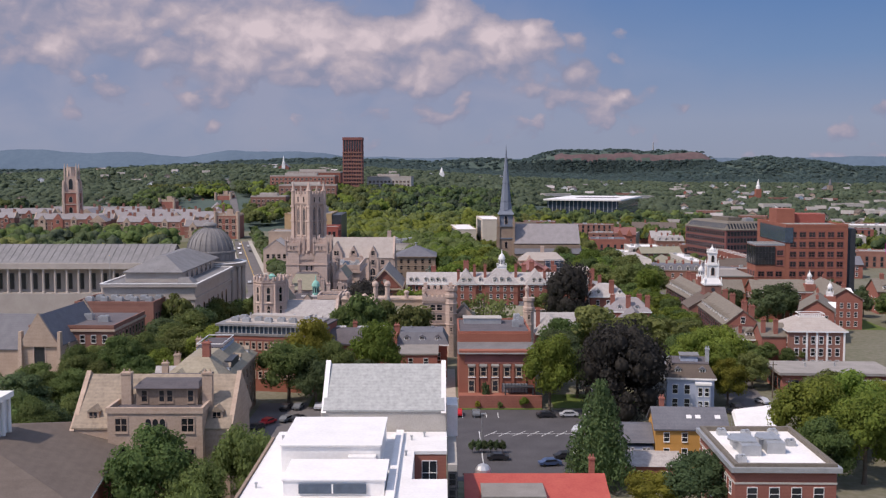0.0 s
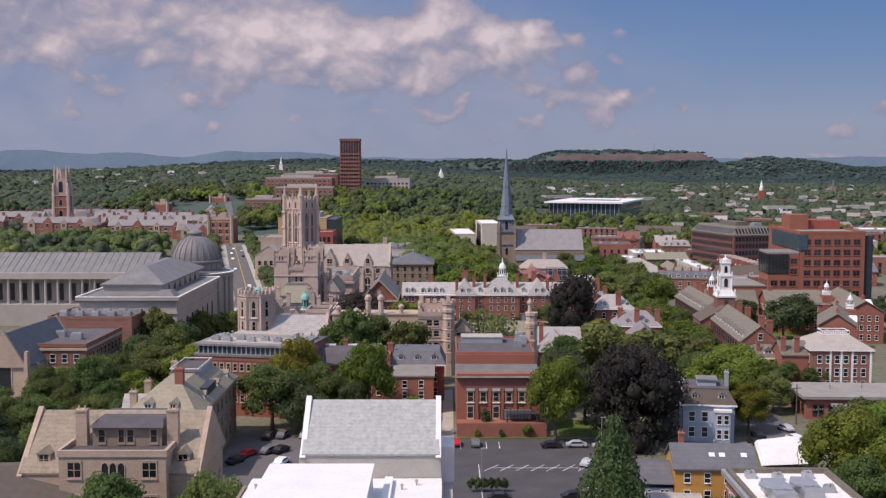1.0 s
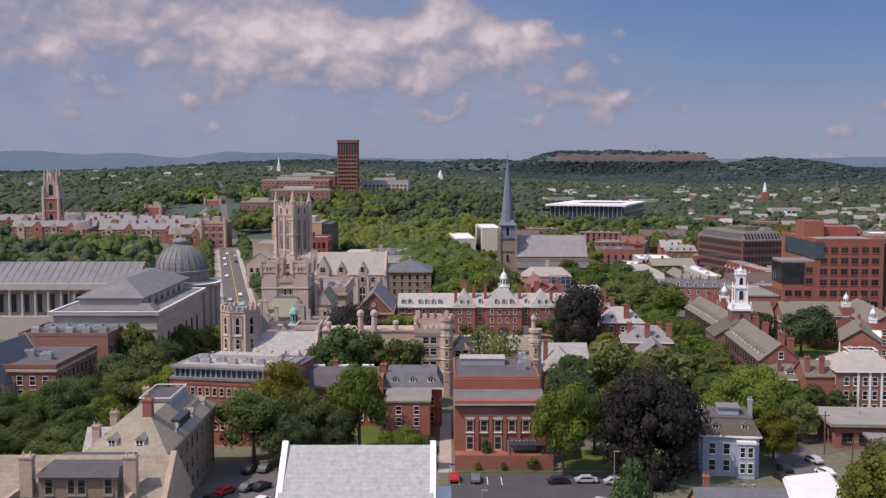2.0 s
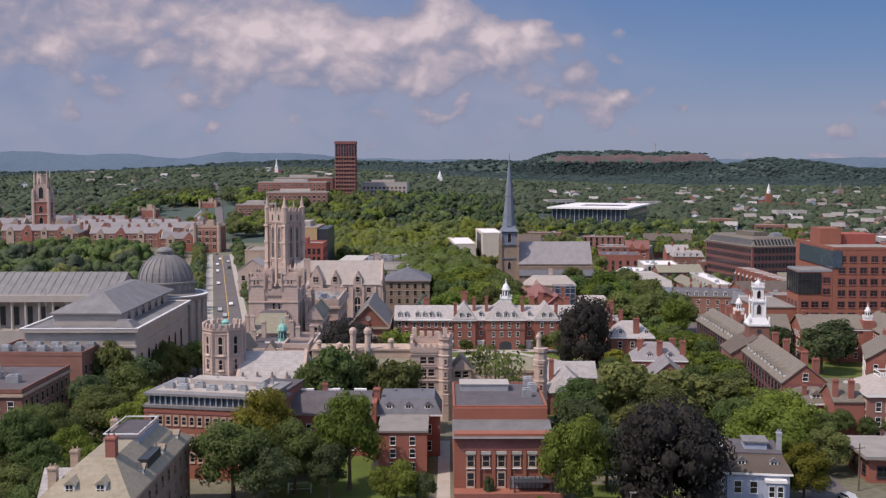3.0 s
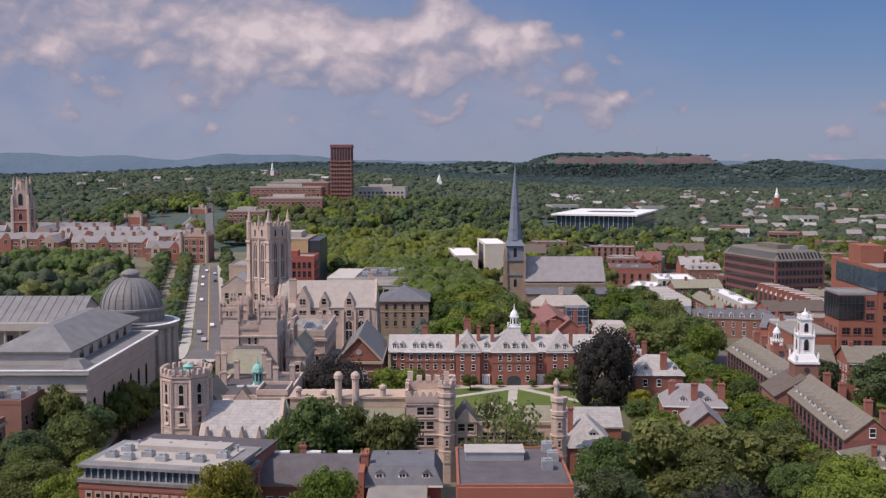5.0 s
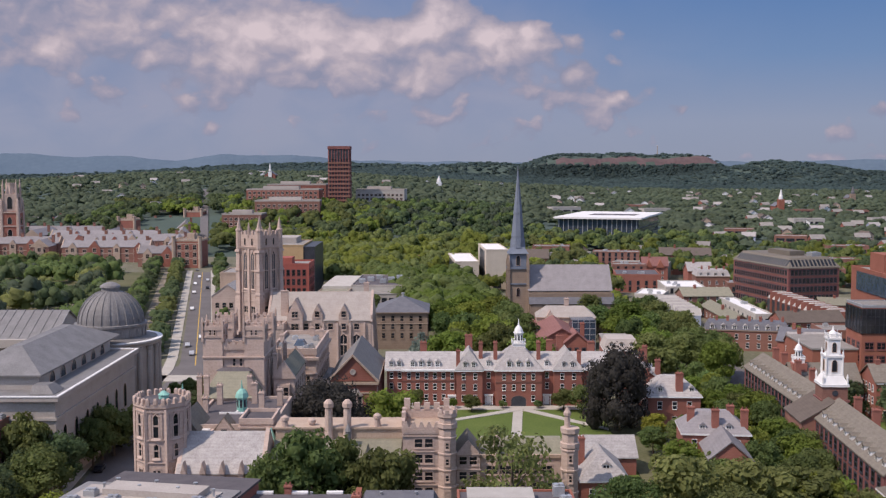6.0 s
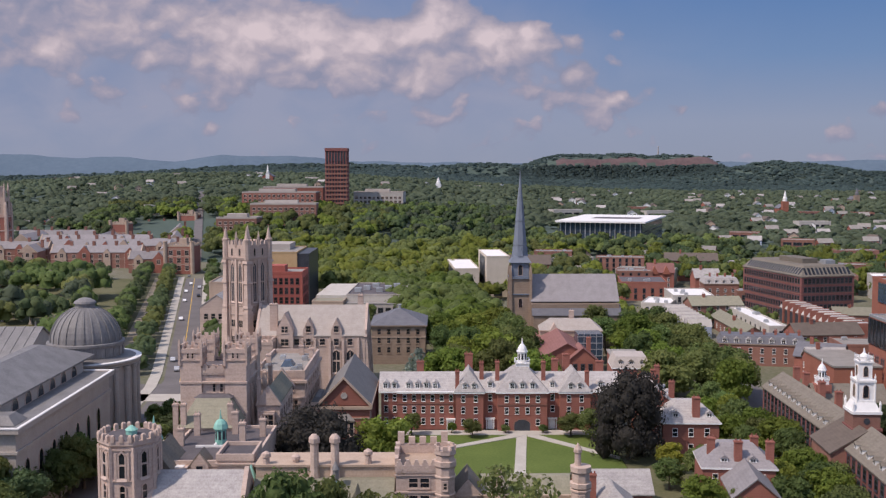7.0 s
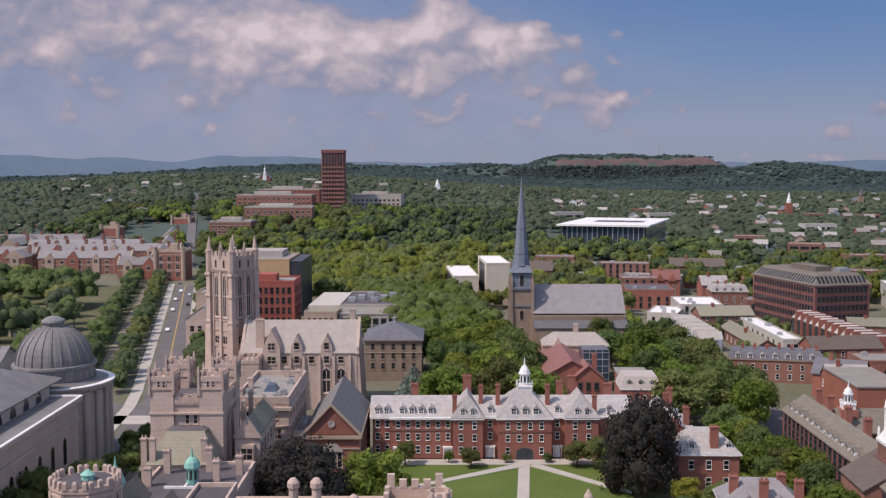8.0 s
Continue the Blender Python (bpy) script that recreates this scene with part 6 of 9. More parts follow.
FLOORS = (1.5, 4.7, 7.8)
for x in (-13.1, -10.75):
    for z in FLOORS:
        georgian_window(x, 421, z)
for i in range(6):
    x = -8.0 + i * 2.5
    for z in FLOORS:
        if z > 2 or i not in (0, 5):
            georgian_window(x, 420.2, z)
for x0, x1 in ((5.7, 13.2), (33.8, 42.0)):
    xm = (x0 + x1) / 2
    part("pavilion_wall", Geo().box(x0, x1, 419.0, 421.2, 0, 10.4), BRICK, b)
    part("pavilion_cornice", Geo().box(x0 - 0.4, x1 + 0.4, 418.5, 421.3, 10.1, 10.6), WHITE, b)
    part("pavilion_roof", Geo().loft([[(x0 - 0.5, 418.4, 10.6), (x1 + 0.5, 418.4, 10.6), (xm, 421.6, 16.2)], [(x0 - 0.5, 431, 10.6), (x1 + 0.5, 431, 10.6), (xm, 429, 16.2)]], 0, True, True), SLATE, b)
    for s in (-1.7, 1.7):
        for z in FLOORS:
            georgian_window(xm + s, 419.0, z)
        dormer(b, xm + s * 0.72, 418.9, 11.2, 0, 1.35, 1.5, 3, SLATE)
part("centre_wall", Geo().box(17.0, 30.3, 418.4, 421.2, 0, 10.6), BRICK, b)
hip(b, 17.0, 30.3, 418.4, 435.5, 10.4, 5.9, 4.9, 7.4, SLATE, 0.5, WHITE, "pavilion_roof")
for x in (19.4, 22.2, 25.0, 27.8):
    for z in FLOORS[1:]:
        georgian_window(x, 418.4, z)
for x in (19.4, 27.8):
    georgian_window(x, 418.4, 1.5)
for x in (20.9, 23.65, 26.4):
    dormer(b, x, 418.9, 11.3, 0, 1.5, 1.6, 3, SLATE)
part("string_course", Geo().box(16.9, 30.4, 418.25, 418.4, 7.0, 7.22).box(-10.0, 5.5, 420.05, 420.2, 7.0, 7.2), BRICK_BROWN, b)
for x in (15.1, 32.0, 45.0):
    for z in FLOORS[1:] if x < 44 else FLOORS:
        georgian_window(x, 421, z)
    dormer(b, x, 421.6, 11.1, 0, 1.4, 1.5, 3, SLATE)
arch = [(-2.1, 0), (2.1, 0), (2.1, 1.9)] + [(2.1 * math.cos(a), 1.9 + 1.2 * math.sin(a)) for a in (0.5, 1.05, 1.57, 2.09, 2.64)] + [(-2.1, 1.9)]
# dark sheet on the solid wall stands for the shaded passage
part("archway", Geo().loft([[(23.6 + x, 418.45, z) for x, z in arch], [(23.6 + x, 418.32, z) for x, z in arch]], 0, False, True), BLACKISH, b)
outer = [(x * 1.16, z * 1.1) for x, z in arch]
part("arch_surround", Geo().loft([[(23.6 + x, 418.42, z) for x, z in outer], [(23.6 + x, 418.37, z) for x, z in outer]], 0, False, True), BRICK_BROWN, b)
for x in (-13.2, -10.9, -7.0, -4.6, -2.2, 0.2):
    dormer(b, x, 421.4, 11.0, 0, 1.4, 1.5, 3, SLATE)
cupola(b, 24.2, 427.4, 15.4, 0.98)
for x, y, z, w in ((-4.0, 432, 16.6, 2.0), (6.2, 420.6, 16.0, 1.1), (9.6, 433, 18.6, 2.2), (12.9, 425, 17.6, 1.1), (17.2, 424.6, 17.8, 1.1), (29.8, 424.6, 17.8, 1.1), (33.6, 431, 17.4, 1.8), (37.0, 433, 18.4, 2.0), (41.2, 420.8, 15.9, 1.1), (46.0, 430, 17.0, 2.0)):
    chimney(b, x, y, 10.6, z, w, 1.0)
for x, y in ((15.1, 421), (32.0, 421), (4.4, 420.2), (-8.0, 420.2)):
    part("door", Geo().box(x - 0.7, x + 0.7, y - 0.2, y, 0, 2.5), WHITE, b)
    part("door_hood", Geo().box(x - 1.25, x + 1.25, y - 0.8, y, 2.7, 3.1).box(x - 1.1, x - 0.85, y - 0.7, y - 0.45, 0, 2.7).box(x + 0.85, x + 1.1, y - 0.7, y - 0.45, 0, 2.7), WHITE, b)
nearer(b, 0.963)

# brick house with hipped slate roof closing the court
b = thing("georgian_court_house", "red brick Georgian house with hipped slate roof and tall chimneys", "building", 55.8, 392, -2)
walls(b, 0, 13.6, 0, 13, 0, 8.6, BRICK)
hip(b, 0, 13.6, 0, 13, 8.6, 4.6, 4.2, 5.5, SLATE, 0.5)
wins(b, (0, 13.6, 0, 13), "f", 3, (1.5, 5.4), 1.1, 1.9, "sash")
wins(b, (0, 13.6, 0, 13), "l", 4, (1.5, 5.4), 1.0, 1.8, "sash")
for x in (3.2, 11.4):
    dormer(b, x, 1.0, 9.3, 0, 1.5, 1.6, 3, SLATE)
chimney(b, 8.2, 1.5, 8, 14.8, 1.8, 1.3)
chimney(b, 1, 10, 8, 14.2, 1.4, 1.1)
walls(b, -3, 8, 13.2, 42, 0, 8.0, BRICK, "rear_wing")
gable(b, -3, 8, 13.2, 42, 8.0, 4.4, SLATE, BRICK, "y", 0.4)
for y in (18, 24, 30, 36):
    dormer(b, 6.6, y, 8.8, 90, 1.4, 1.4, 3, SLATE)
chimney(b, 6, 22, 9, 14.5, 1.4, 1.1)
chimney(b, 3, 33, 10, 15.5, 1.4, 1.1)
chimney(b, 5, 39, 10, 15.5, 1.4, 1.1)
for x, y, h in ((9, 18, 3), (10, 24, 2.4), (9.6, 30, 3)):
    part("lean_to", Geo().taper((8.1, x + 3, y - 2, y + 2), 0, (8.1, x + 2, y - 1.6, y + 1.6), h), SLATE, b)

nearer(b, 0.963)

b = thing("brick_court_lodge", "brick lodge with steep grey slate roofs and several brick chimneys", "building", 56.5, 356, -6)
walls(b, 0, 15, 0, 12, 0, 8.0, BRICK)
hip(b, 0, 15, 0, 12, 8.0, 4.4, 4.0, 4.8, SLATE_LILAC, 0.4)
for x, y in ((2.2, 4), (7.4, 1.5), (11.5, 6), (14, 2)):
    chimney(b, x, y, 8, 13.6, 1.6, 1.2)
for x in (4.5, 10.4):
    dormer(b, x, 0.8, 8.6, 0, 1.5, 1.4, 3, SLATE_LILAC)
wins(b, (0, 15, 0, 12), "f", 4, (1.5, 5.0), 1.0, 1.8, "sash")
walls(b, 4, 13, -14, -0.2, 0, 6.2, BRICK, "front_wing")
gable(b, 4, 13, -14, -0.2, 6.2, 3.8, SLATE_LILAC, BRICK, "y", 0.4)

nearer(b, 0.963)

b = thing("small_brick_house", "small brick house with a pale hipped slate roof and white dormer", "building", 29.4, 325)
walls(b, 0, 9.4, 0, 16, 0, 6.0, BRICK)
hip(b, 0, 9.4, 0, 16, 6.0, 5.0, 4.5, 5.0, SLATE, 0.5)
dormer(b, 5.2, 1.8, 7.2, 0, 1.8, 1.7, 3, SLATE)
wins(b, (0, 9.4, 0, 16), "f", 3, (2.6,), 1.2, 1.8, "sash")
chimney(b, 1.0, 8, 6, 13.0, 1.2, 1.2)
walls(b, -1, 14, 16.2, 26, 0, 6.4, BRICK, "rear_range")
gable(b, -1, 14, 16.2, 26, 6.4, 3.4, SLATE, BRICK, "x", 0.4)

# gothic gate tower and its wall
b = thing("gothic_gate_tower", "pale limestone gate tower with battlements and an octagonal stair turret", "tower", 0, 0)
walls(b, -6.2, 3.2, 320.2, 330.5, 0, 17.6, LIME)
part("roof", Geo().box(-5.8, 2.8, 320.6, 330.1, 17.6, 17.8), LIME_TAN, b)
stepped_parapet(b, -6.3, 1.2, 320.15, 18.4, LIME, 0.45, 1.45, 1.0)
part("back_parapet", Geo().box(-6.3, 3.3, 329.9, 330.6, 17.4, 19.6).box(-6.4, -5.8, 321, 330.4, 17.4, 19.4).box(2.8, 3.4, 322, 330.4, 17.4, 19.4), LIME, b)
for i in range(5):
    part("merlon", Geo().box(-6.2 + i * 2.0, -5.0 + i * 2.0, 329.8, 330.7, 19.6, 20.9 + 0.9 * (i in (0, 4))), LIME, b)
for y in (323.4, 326.8):
    part("merlon", Geo().box(-6.5, -5.7, y, y + 1.5, 19.4, 20.5), LIME, b)
    part("merlon", Geo().box(2.7, 3.5, y, y + 1.5, 19.4, 20.5), LIME, b)
part("stair_turret", Geo().lathe(2.5, 320.6, ((1.95, 0), (1.9, 6.4), (1.8, 6.6), (1.8, 18.0), (2.1, 18.4), (2.1, 19.2), (1.75, 19.3), (1.75, 20.2), (2.05, 20.5), (2.05, 21.2)), 8, 0, math.pi / 8), LIME, b)
for k in range(8):
    part("turret_merlon", Geo().box(-0.42, 0.42, -1.95, -1.6, 21.2, 22.0), LIME, b, m=pose(2.5, 320.6, 0) @ Matrix.Rotation(k * math.pi / 4, 4, "Z"))
for z in (4.6, 8.0, 11.2, 14.4):
    part("window", win_mesh(0.55, 1.1, "stone"), None, b, m=pose(2.5, 318.86, z))
    part("turret_band", Geo().lathe(2.5, 320.6, ((1.98, z + 1.9), (1.98, z + 2.15), (1.75, z + 2.3)), 8, 0, math.pi / 8), LIME, b)
for z in (1.4, 4.7, 7.8, 11.3, 14.4):
    for x in (-3.1, -1.1):
        part("window", win_mesh(1.5, 1.6, "stone"), None, b, m=pose(x, 320.2, z))
    part("band", Geo().box(-6.4, 0.9, 319.95, 320.2, z + 2.1, z + 2.35), LIME, b)
walls(b, 4.3, 8.9, 321.4, 331, 0, 12.6, LIME, "side_bay")
part("bay_gable", Geo().loft([[(4.2, 321.2, 12.6), (9.0, 321.2, 12.6), (6.6, 321.2, 15.4)], [(4.2, 330, 12.6), (9.0, 330, 12.6), (6.6, 330, 15.4)]], 0, True, True), LIME, b)
part("bay_roof", Geo().loft([[(4.0, 321.8, 12.4), (9.2, 321.8, 12.4), (6.6, 321.8, 15.55)], [(4.0, 331, 12.4), (9.2, 331, 12.4), (6.6, 331, 15.55)]], 0, True, True), SLATE_TAN, b)
for z in (1.4, 4.5, 7.6, 10.6):
    for x in (5.6, 7.6):
        part("window", win_mesh(1.4, 1.5, "stone"), None, b, m=pose(x, 321.4, z))
    part("band", Geo().box(4.2, 9.0, 321.15, 321.4, z + 1.9, z + 2.1), LIME, b)

b = thing("gothic_court_wall", "pale limestone court range with a plain parapet, chimneys and green slate", "building", 0, 0)
walls(b, -31.6, -6.4, 324.6, 332.4, 0, 16.9, LIME_TAN)
part("coping", Geo().box(-31.8, -6.3, 324.3, 332.7, 16.9, 17.3), LIME_TAN, b)
walls(b, -31.4, -6.6, 317.6, 324.4, 0, 11.6, LIME, "front_wall")
part("lean_roof", Geo().taper((-31.6, -6.5, 317.2, 324.5), 11.6, (-31.6, -6.5, 323.4, 324.5), 15.0), SLATE_GREEN, b)
part("roof_gable", Geo().loft([[(-15.0, 317.0, 11.4), (-11.2, 317.0, 11.4), (-13.1, 317.0, 14.6)], [(-15.0, 324, 11.4), (-11.2, 324, 11.4), (-13.1, 324, 14.6)]], 0, True, True), SLATE_GREEN, b)
part("copper_vent", Geo().lathe(-16.9, 321.4, ((1.0, 13.2), (0.9, 14.4), (0.6, 15.2)), 8), COPPER, b)
part("vent_lantern", Geo().lathe(-16.9, 321.4, ((0.55, 15.0), (0.55, 17.2), (0.75, 17.3), (0.1, 18.8)), 8), LEAD, b)
wins(b, (-31.4, -6.6, 317.6, 324.4), "f", 7, (2.2, 5.6, 8.8), 1.7, 1.7, "stone")
for x in (-21.0, -17.3):
    part("chimney", Geo().lathe(x, 324.4, ((0.95, 15.0), (0.8, 16.6), (0.75, 21.2), (1.0, 21.4), (1.0, 22.2), (0.8, 22.5), (0.45, 22.9)), 8), LIME, b)
for x, y, z in ((-11.4, 325.2, 20.0), (-29.8, 325.2, 19.6), (-24.6, 326.2, 18.8)):
    part("chimney", Geo().lathe(x, y, ((0.7, 16.8), (0.6, z - 1.2), (0.85, z - 1.0), (0.8, z - 0.4), (0.2, z)), 8), LIME, b)
walls(b, 9.0, 25.0, 322.4, 330.4, 0, 11.6, LIME, "east_range")
part("east_coping", Geo().box(8.9, 25.2, 322.1, 322.7, 11.6, 12.3), LIME_TAN, b)
part("east_roof", Geo().taper((8.9, 25.2, 322.7, 330.7), 11.6, (8.9, 25.2, 326.0, 327.2), 14.8), SLATE_GREEN, b)
wins(b, (9.0, 24.4, 322.4, 330.4), "f", 5, (1.6, 5.0, 8.4), 2.2, 1.6, "stone")
part("pinnacle", Geo().lathe(12.2, 322.4, ((0.6, 10), (0.55, 15.2), (0.8, 15.4), (0.75, 16.2), (0.1, 17.2)), 8), LIME, b)
part("gate_turret", Geo().lathe(26.3, 319.6, ((1.75, 0), (1.7, 14.4), (1.95, 14.7), (1.95, 15.5), (1.6, 15.6), (1.6, 17.2), (1.9, 17.5), (1.9, 18.4)), 8, 0, math.pi / 8), LIME, b)
part("turret_lantern", Geo().lathe(25.8, 319.8, ((0.6, 18.2), (0.55, 20.6), (0.75, 20.8), (0.75, 21.3), (0.1, 22.4)), 8), LIME, b)
for z in (3.6, 8.0, 12.0):
    part("window", win_mesh(0.5, 1.2, "stone"), None, b, m=pose(26.3, 317.98, z))
    part("turret_band", Geo().lathe(26.3, 319.6, ((1.9, z + 2.0), (1.9, z + 2.3), (1.65, z + 2.4)), 8, 0, math.pi / 8), LIME, b)

# ---- memorial hall, rotunda and commons ----
b = thing("memorial_concert_hall", "pale marble concert hall with a grey lead hipped roof", "building", 0, 0)
walls(b, -116, -84.8, 351.5, 412, -3.6, 17.2, STONE_WHITE)
part("cornice", Geo().rim(-117, -83.8, 350.5, 413, 17.0, 18.0, 0.9), STONE_WHITE, b)
part("coping", Geo().rim(-117.1, -83.7, 350.4, 413.1, 18.0, 18.25, 0.7), MEMBRANE, b)
part("gutter_roof", Geo().box(-116, -84.8, 351.5, 412, 17.2, 17.8), LEAD, b)
walls(b, -111, -91.5, 360, 412, 17.5, 21.0, STONE_WHITE, "clerestory")
hip(b, -111, -91.5, 360, 418, 21.0, 5.0, 8.5, 12, LEAD, 0.8, LEAD)
for i in range(6):
    part("lunette", win_mesh(3.6, 2.8, "arch"), None, b, m=on_face((-111, -91.5, 360, 412), "r", 368 + i * 7.4, 17.9))
part("step_roof", Geo().taper((-91.4, -86, 354, 361), 17.9, (-91.4, -88, 356, 360), 19.6), LEAD, b)
for i in range(7):
    part("window", win_mesh(2.4, 6.4, "arch"), None, b, m=on_face((-116, -84.8, 351.5, 412), "r", 357 + i * 7.6, 4.0))
part("band", Geo().rim(-116.4, -84.4, 351.1, 412.4, 12.6, 13.2, 0.6), STONE_WHITE, b)
wins(b, (-116, -84.8, 351.5, 412), "f", 4, (4.0,), 2.4, 6.0, "arch", 3)
nearer(b, 0.953)

b = thing("domed_rotunda", "marble rotunda with a ribbed grey lead dome and small lantern", "building", -92.3, 414.6, 0, 2.6)
part("drum", Geo().lathe(0, 0, ((12.6, -2.6), (12.6, 16.6), (13.6, 16.8), (13.6, 17.8), (12.6, 18.0)), 32), STONE_WHITE, b)
part("terrace_roof", Geo().lathe(0, 0, ((12.7, 17.9), (12.7, 18.2), (9.0, 18.9)), 32), LEAD, b)
part("cornice", Geo().lathe(0, 0, ((13.7, 17.2), (14.1, 17.6), (14.1, 18.0), (13.4, 18.1)), 32), STONE_WHITE, b)
part("lip", Geo().lathe(0, 0, ((14.15, 18.0), (14.15, 18.16), (13.6, 18.2)), 32), MEMBRANE, b)
part("attic_drum", Geo().lathe(0, 0, ((9.5, 18.0), (9.5, 21.6), (10.0, 21.8), (10.0, 22.4), (9.3, 22.5)), 32), LEAD, b)
prof = [(9.0 * math.cos(a), 22.4 + 9.4 * math.sin(a)) for a in np.linspace(0, 1.33, 9)]
part("dome", Geo().lathe(0, 0, prof, 32), LEAD, b)
for k in range(24):
    g = Geo()
    rings = []
    for r, z in prof:
        rings.append([(r + 0.22, -0.16, z), (r + 0.22, 0.16, z), (r - 0.2, 0.16, z), (r - 0.2, -0.16, z)])
    if k == 0:
        rib = g.loft(rings).mesh("rib", [LEAD])
    part("rib", rib, None, b, m=Matrix.Rotation(k * math.pi / 12, 4, "Z"))
part("lantern", Geo().lathe(0, 0, ((2.5, 31.2), (2.5, 32.3), (2.9, 32.4), (2.7, 32.9), (1.6, 33.6), (0.3, 33.9)), 16), LEAD, b)
drum_col = Geo().lathe(0, 0, ((0.8, -2.6), (0.7, 15.4), (0.95, 16.0), (0.95, 16.6)), 10).mesh("column", [STONE_WHITE])
for k in range(10):
    a = -1.5 + k * 0.28
    part("column", drum_col, None, b, m=pose(12.9 * math.cos(a), 12.9 * math.sin(a), 0))
for k in range(24):
    a = k * math.pi / 12 + 0.13
    part("drum_panel", Geo().box(-0.7, 0.7, -9.62, -9.4, 18.9, 21.2), LEAD, b, m=Matrix.Rotation(a, 4, "Z"))

b = thing("colonnaded_commons", "long marble dining hall with a colonnade and grey sheet-metal roof", "building", 0, 0)
walls(b, -290, -122, 456, 478, -7.5, 14.6, STONE_WHITE)
gable(b, -290, -122, 453, 481, 14.8, 7.0, LEAD, STONE_WHITE, "x", 0.6)
part("entablature", Geo().box(-290, -121.5, 450.6, 456, 12.2, 14.8), STONE_WHITE, b)
part("stylobate", Geo().box(-290, -121.5, 449.6, 456, -7.5, 1.6), STONE_WHITE, b)
col_me = Geo().lathe(0, 0, ((0.8, 1.6), (0.8, 2.0), (0.62, 2.2), (0.54, 11.2), (0.8, 11.8), (0.8, 12.2)), 12).mesh("column", [STONE_WHITE])
for i in range(32):
    part("column", col_me, None, b, m=pose(-125 - i * 5.2, 451.8, 0))
wins(b, (-290, -122, 456, 478), "f", 32, (3.0,), 2.2, 6.5, "dark", 0.8)
for i in range(56):
    if i == 0:
        seam = Geo().loft([[(-0.1, 452.6, 14.7), (0.1, 452.6, 14.7), (0.1, 467, 22.0), (-0.1, 467, 22.0)], [(-0.1, 452.6, 14.95), (0.1, 452.6, 14.95), (0.1, 467, 22.25), (-0.1, 467, 22.25)]], 0, True, True).mesh("roof_seam", [LEAD])
    part("roof_seam", seam, None, b, m=pose(-124 - i * 3.0, 0, 0.08))
nearer(b, 0.9)
b = thing("flagpole", "slim tall bare metal flagpole on the plaza", "flagpole", -128, 401)
part("pole", Geo().lathe(0, 0, ((0.16, 0), (0.08, 24)), 6), GREYMETAL, b)
part("finial", Geo().lathe(0, 0, ((0.05, 24), (0.22, 24.2), (0.05, 24.4)), 6), YELLOW, b)

# ---- east: brick college with white steeple ----
b = thing("brick_college_range", "long red brick college range with tan slate roof and dormers", "building", 91.0, 375, -0.8)
walls(b, 0, 11, 0, 53, 0, 9.4, BRICK_DARK)
gable(b, 0, 11, 0, 53, 9.4, 3.9, SLATE_TAN, BRICK_BROWN, "y", 0.4)
wins(b, (0, 11, 0, 53), "l", 16, (1.3, 4.2, 7.0), 1.5, 2.0, "dark")
for i in range(13):
    dormer(b, 0.8, 3 + i * 3.9, 9.8, -90, 1.5, 1.5, 3, SLATE_TAN)
for y in (6, 18, 30, 42, 50):
    chimney(b, 8.2, y, 10, 15.6, 1.6, 1.3)

b = thing("white_steeple_tower", "brick clock tower base with a tiered white wooden steeple", "tower", 94.0, 365, -3.5)
walls(b, -9, 6, -8, 6, 0, 10.0, BRICK_BROWN, "porch_block")
gable(b, -9, 6, -8, 6, 10.0, 4.6, SHINGLE_BROWN, BRICK_BROWN, "y", 0.4)
walls(b, -2.9, 2.9, -2.9, 2.9, 10, 17.2, BRICK_BROWN, "tower_base")
part("base_cornice", Geo().box(-3.3, 3.3, -3.3, 3.3, 13.6, 14.1), BRICK_DARK, b)
g = Geo().box(-3.2, 3.2, -3.2, 3.2, 17.2, 17.8).taper((-2.9, 2.9, -2.9, 2.9), 17.8, (-2.1, 2.1, -2.1, 2.1), 19.6)
for x in (-2.8, 2.8):
    for y in (-2.8, 2.8):
        g.lathe(x, y, ((0.26, 17.8), (0.26, 19.2), (0.34, 19.3), (0.05, 20.2)), 6)
part("steeple_base", g, WHITE, b)
g = Geo().box(-1.85, 1.85, -1.85, 1.85, 19.6, 24.0).box(-2.15, 2.15, -2.15, 2.15, 24.0, 24.5).box(-2.0, 2.0, -2.0, 2.0, 19.6, 20.0)
for x in (-1.9, 1.9):
    for y in (-1.9, 1.9):
        g.lathe(x, y, ((0.22, 19.6), (0.22, 24.0)), 8)
        g.lathe(x, y, ((0.2, 24.5), (0.2, 25.2), (0.04, 25.9)), 6)
part("belfry", g, WHITE, b)
part("upper_belfry", Geo().box(-1.4, 1.4, -1.4, 1.4, 24.5, 28.2).box(-1.65, 1.65, -1.65, 1.65, 28.2, 28.6), WHITE, b)
g = Geo().rim(-1.6, 1.6, -1.6, 1.6, 29.3, 29.5, 0.15)
for i in range(5):
    for x, y in ((-1.5 + i * 0.75, -1.5), (-1.5 + i * 0.75, 1.5), (-1.5, -1.5 + i * 0.75), (1.5, -1.5 + i * 0.75)):
        g.box(x - 0.08, x + 0.08, y - 0.08, y + 0.08, 28.6, 29.3 + (0.7 if i in (0, 4) else 0))
part("crown_balustrade", g, WHITE, b)
part("dome", Geo().lathe(0, 0, ((1.1, 28.6), (1.05, 29.2), (0.8, 29.8), (0.3, 30.2), (0.08, 31.2)), 8, 0, math.pi / 8), WHITE, b)
part("clock_face", Geo().loft([[(0.7 * math.cos(a), -3.0, 15.7 + 0.7 * math.sin(a)) for a in ang], [(0.7 * math.cos(a), -2.88, 15.7 + 0.7 * math.sin(a)) for a in ang]], 0, True, True), BLACKISH, b)
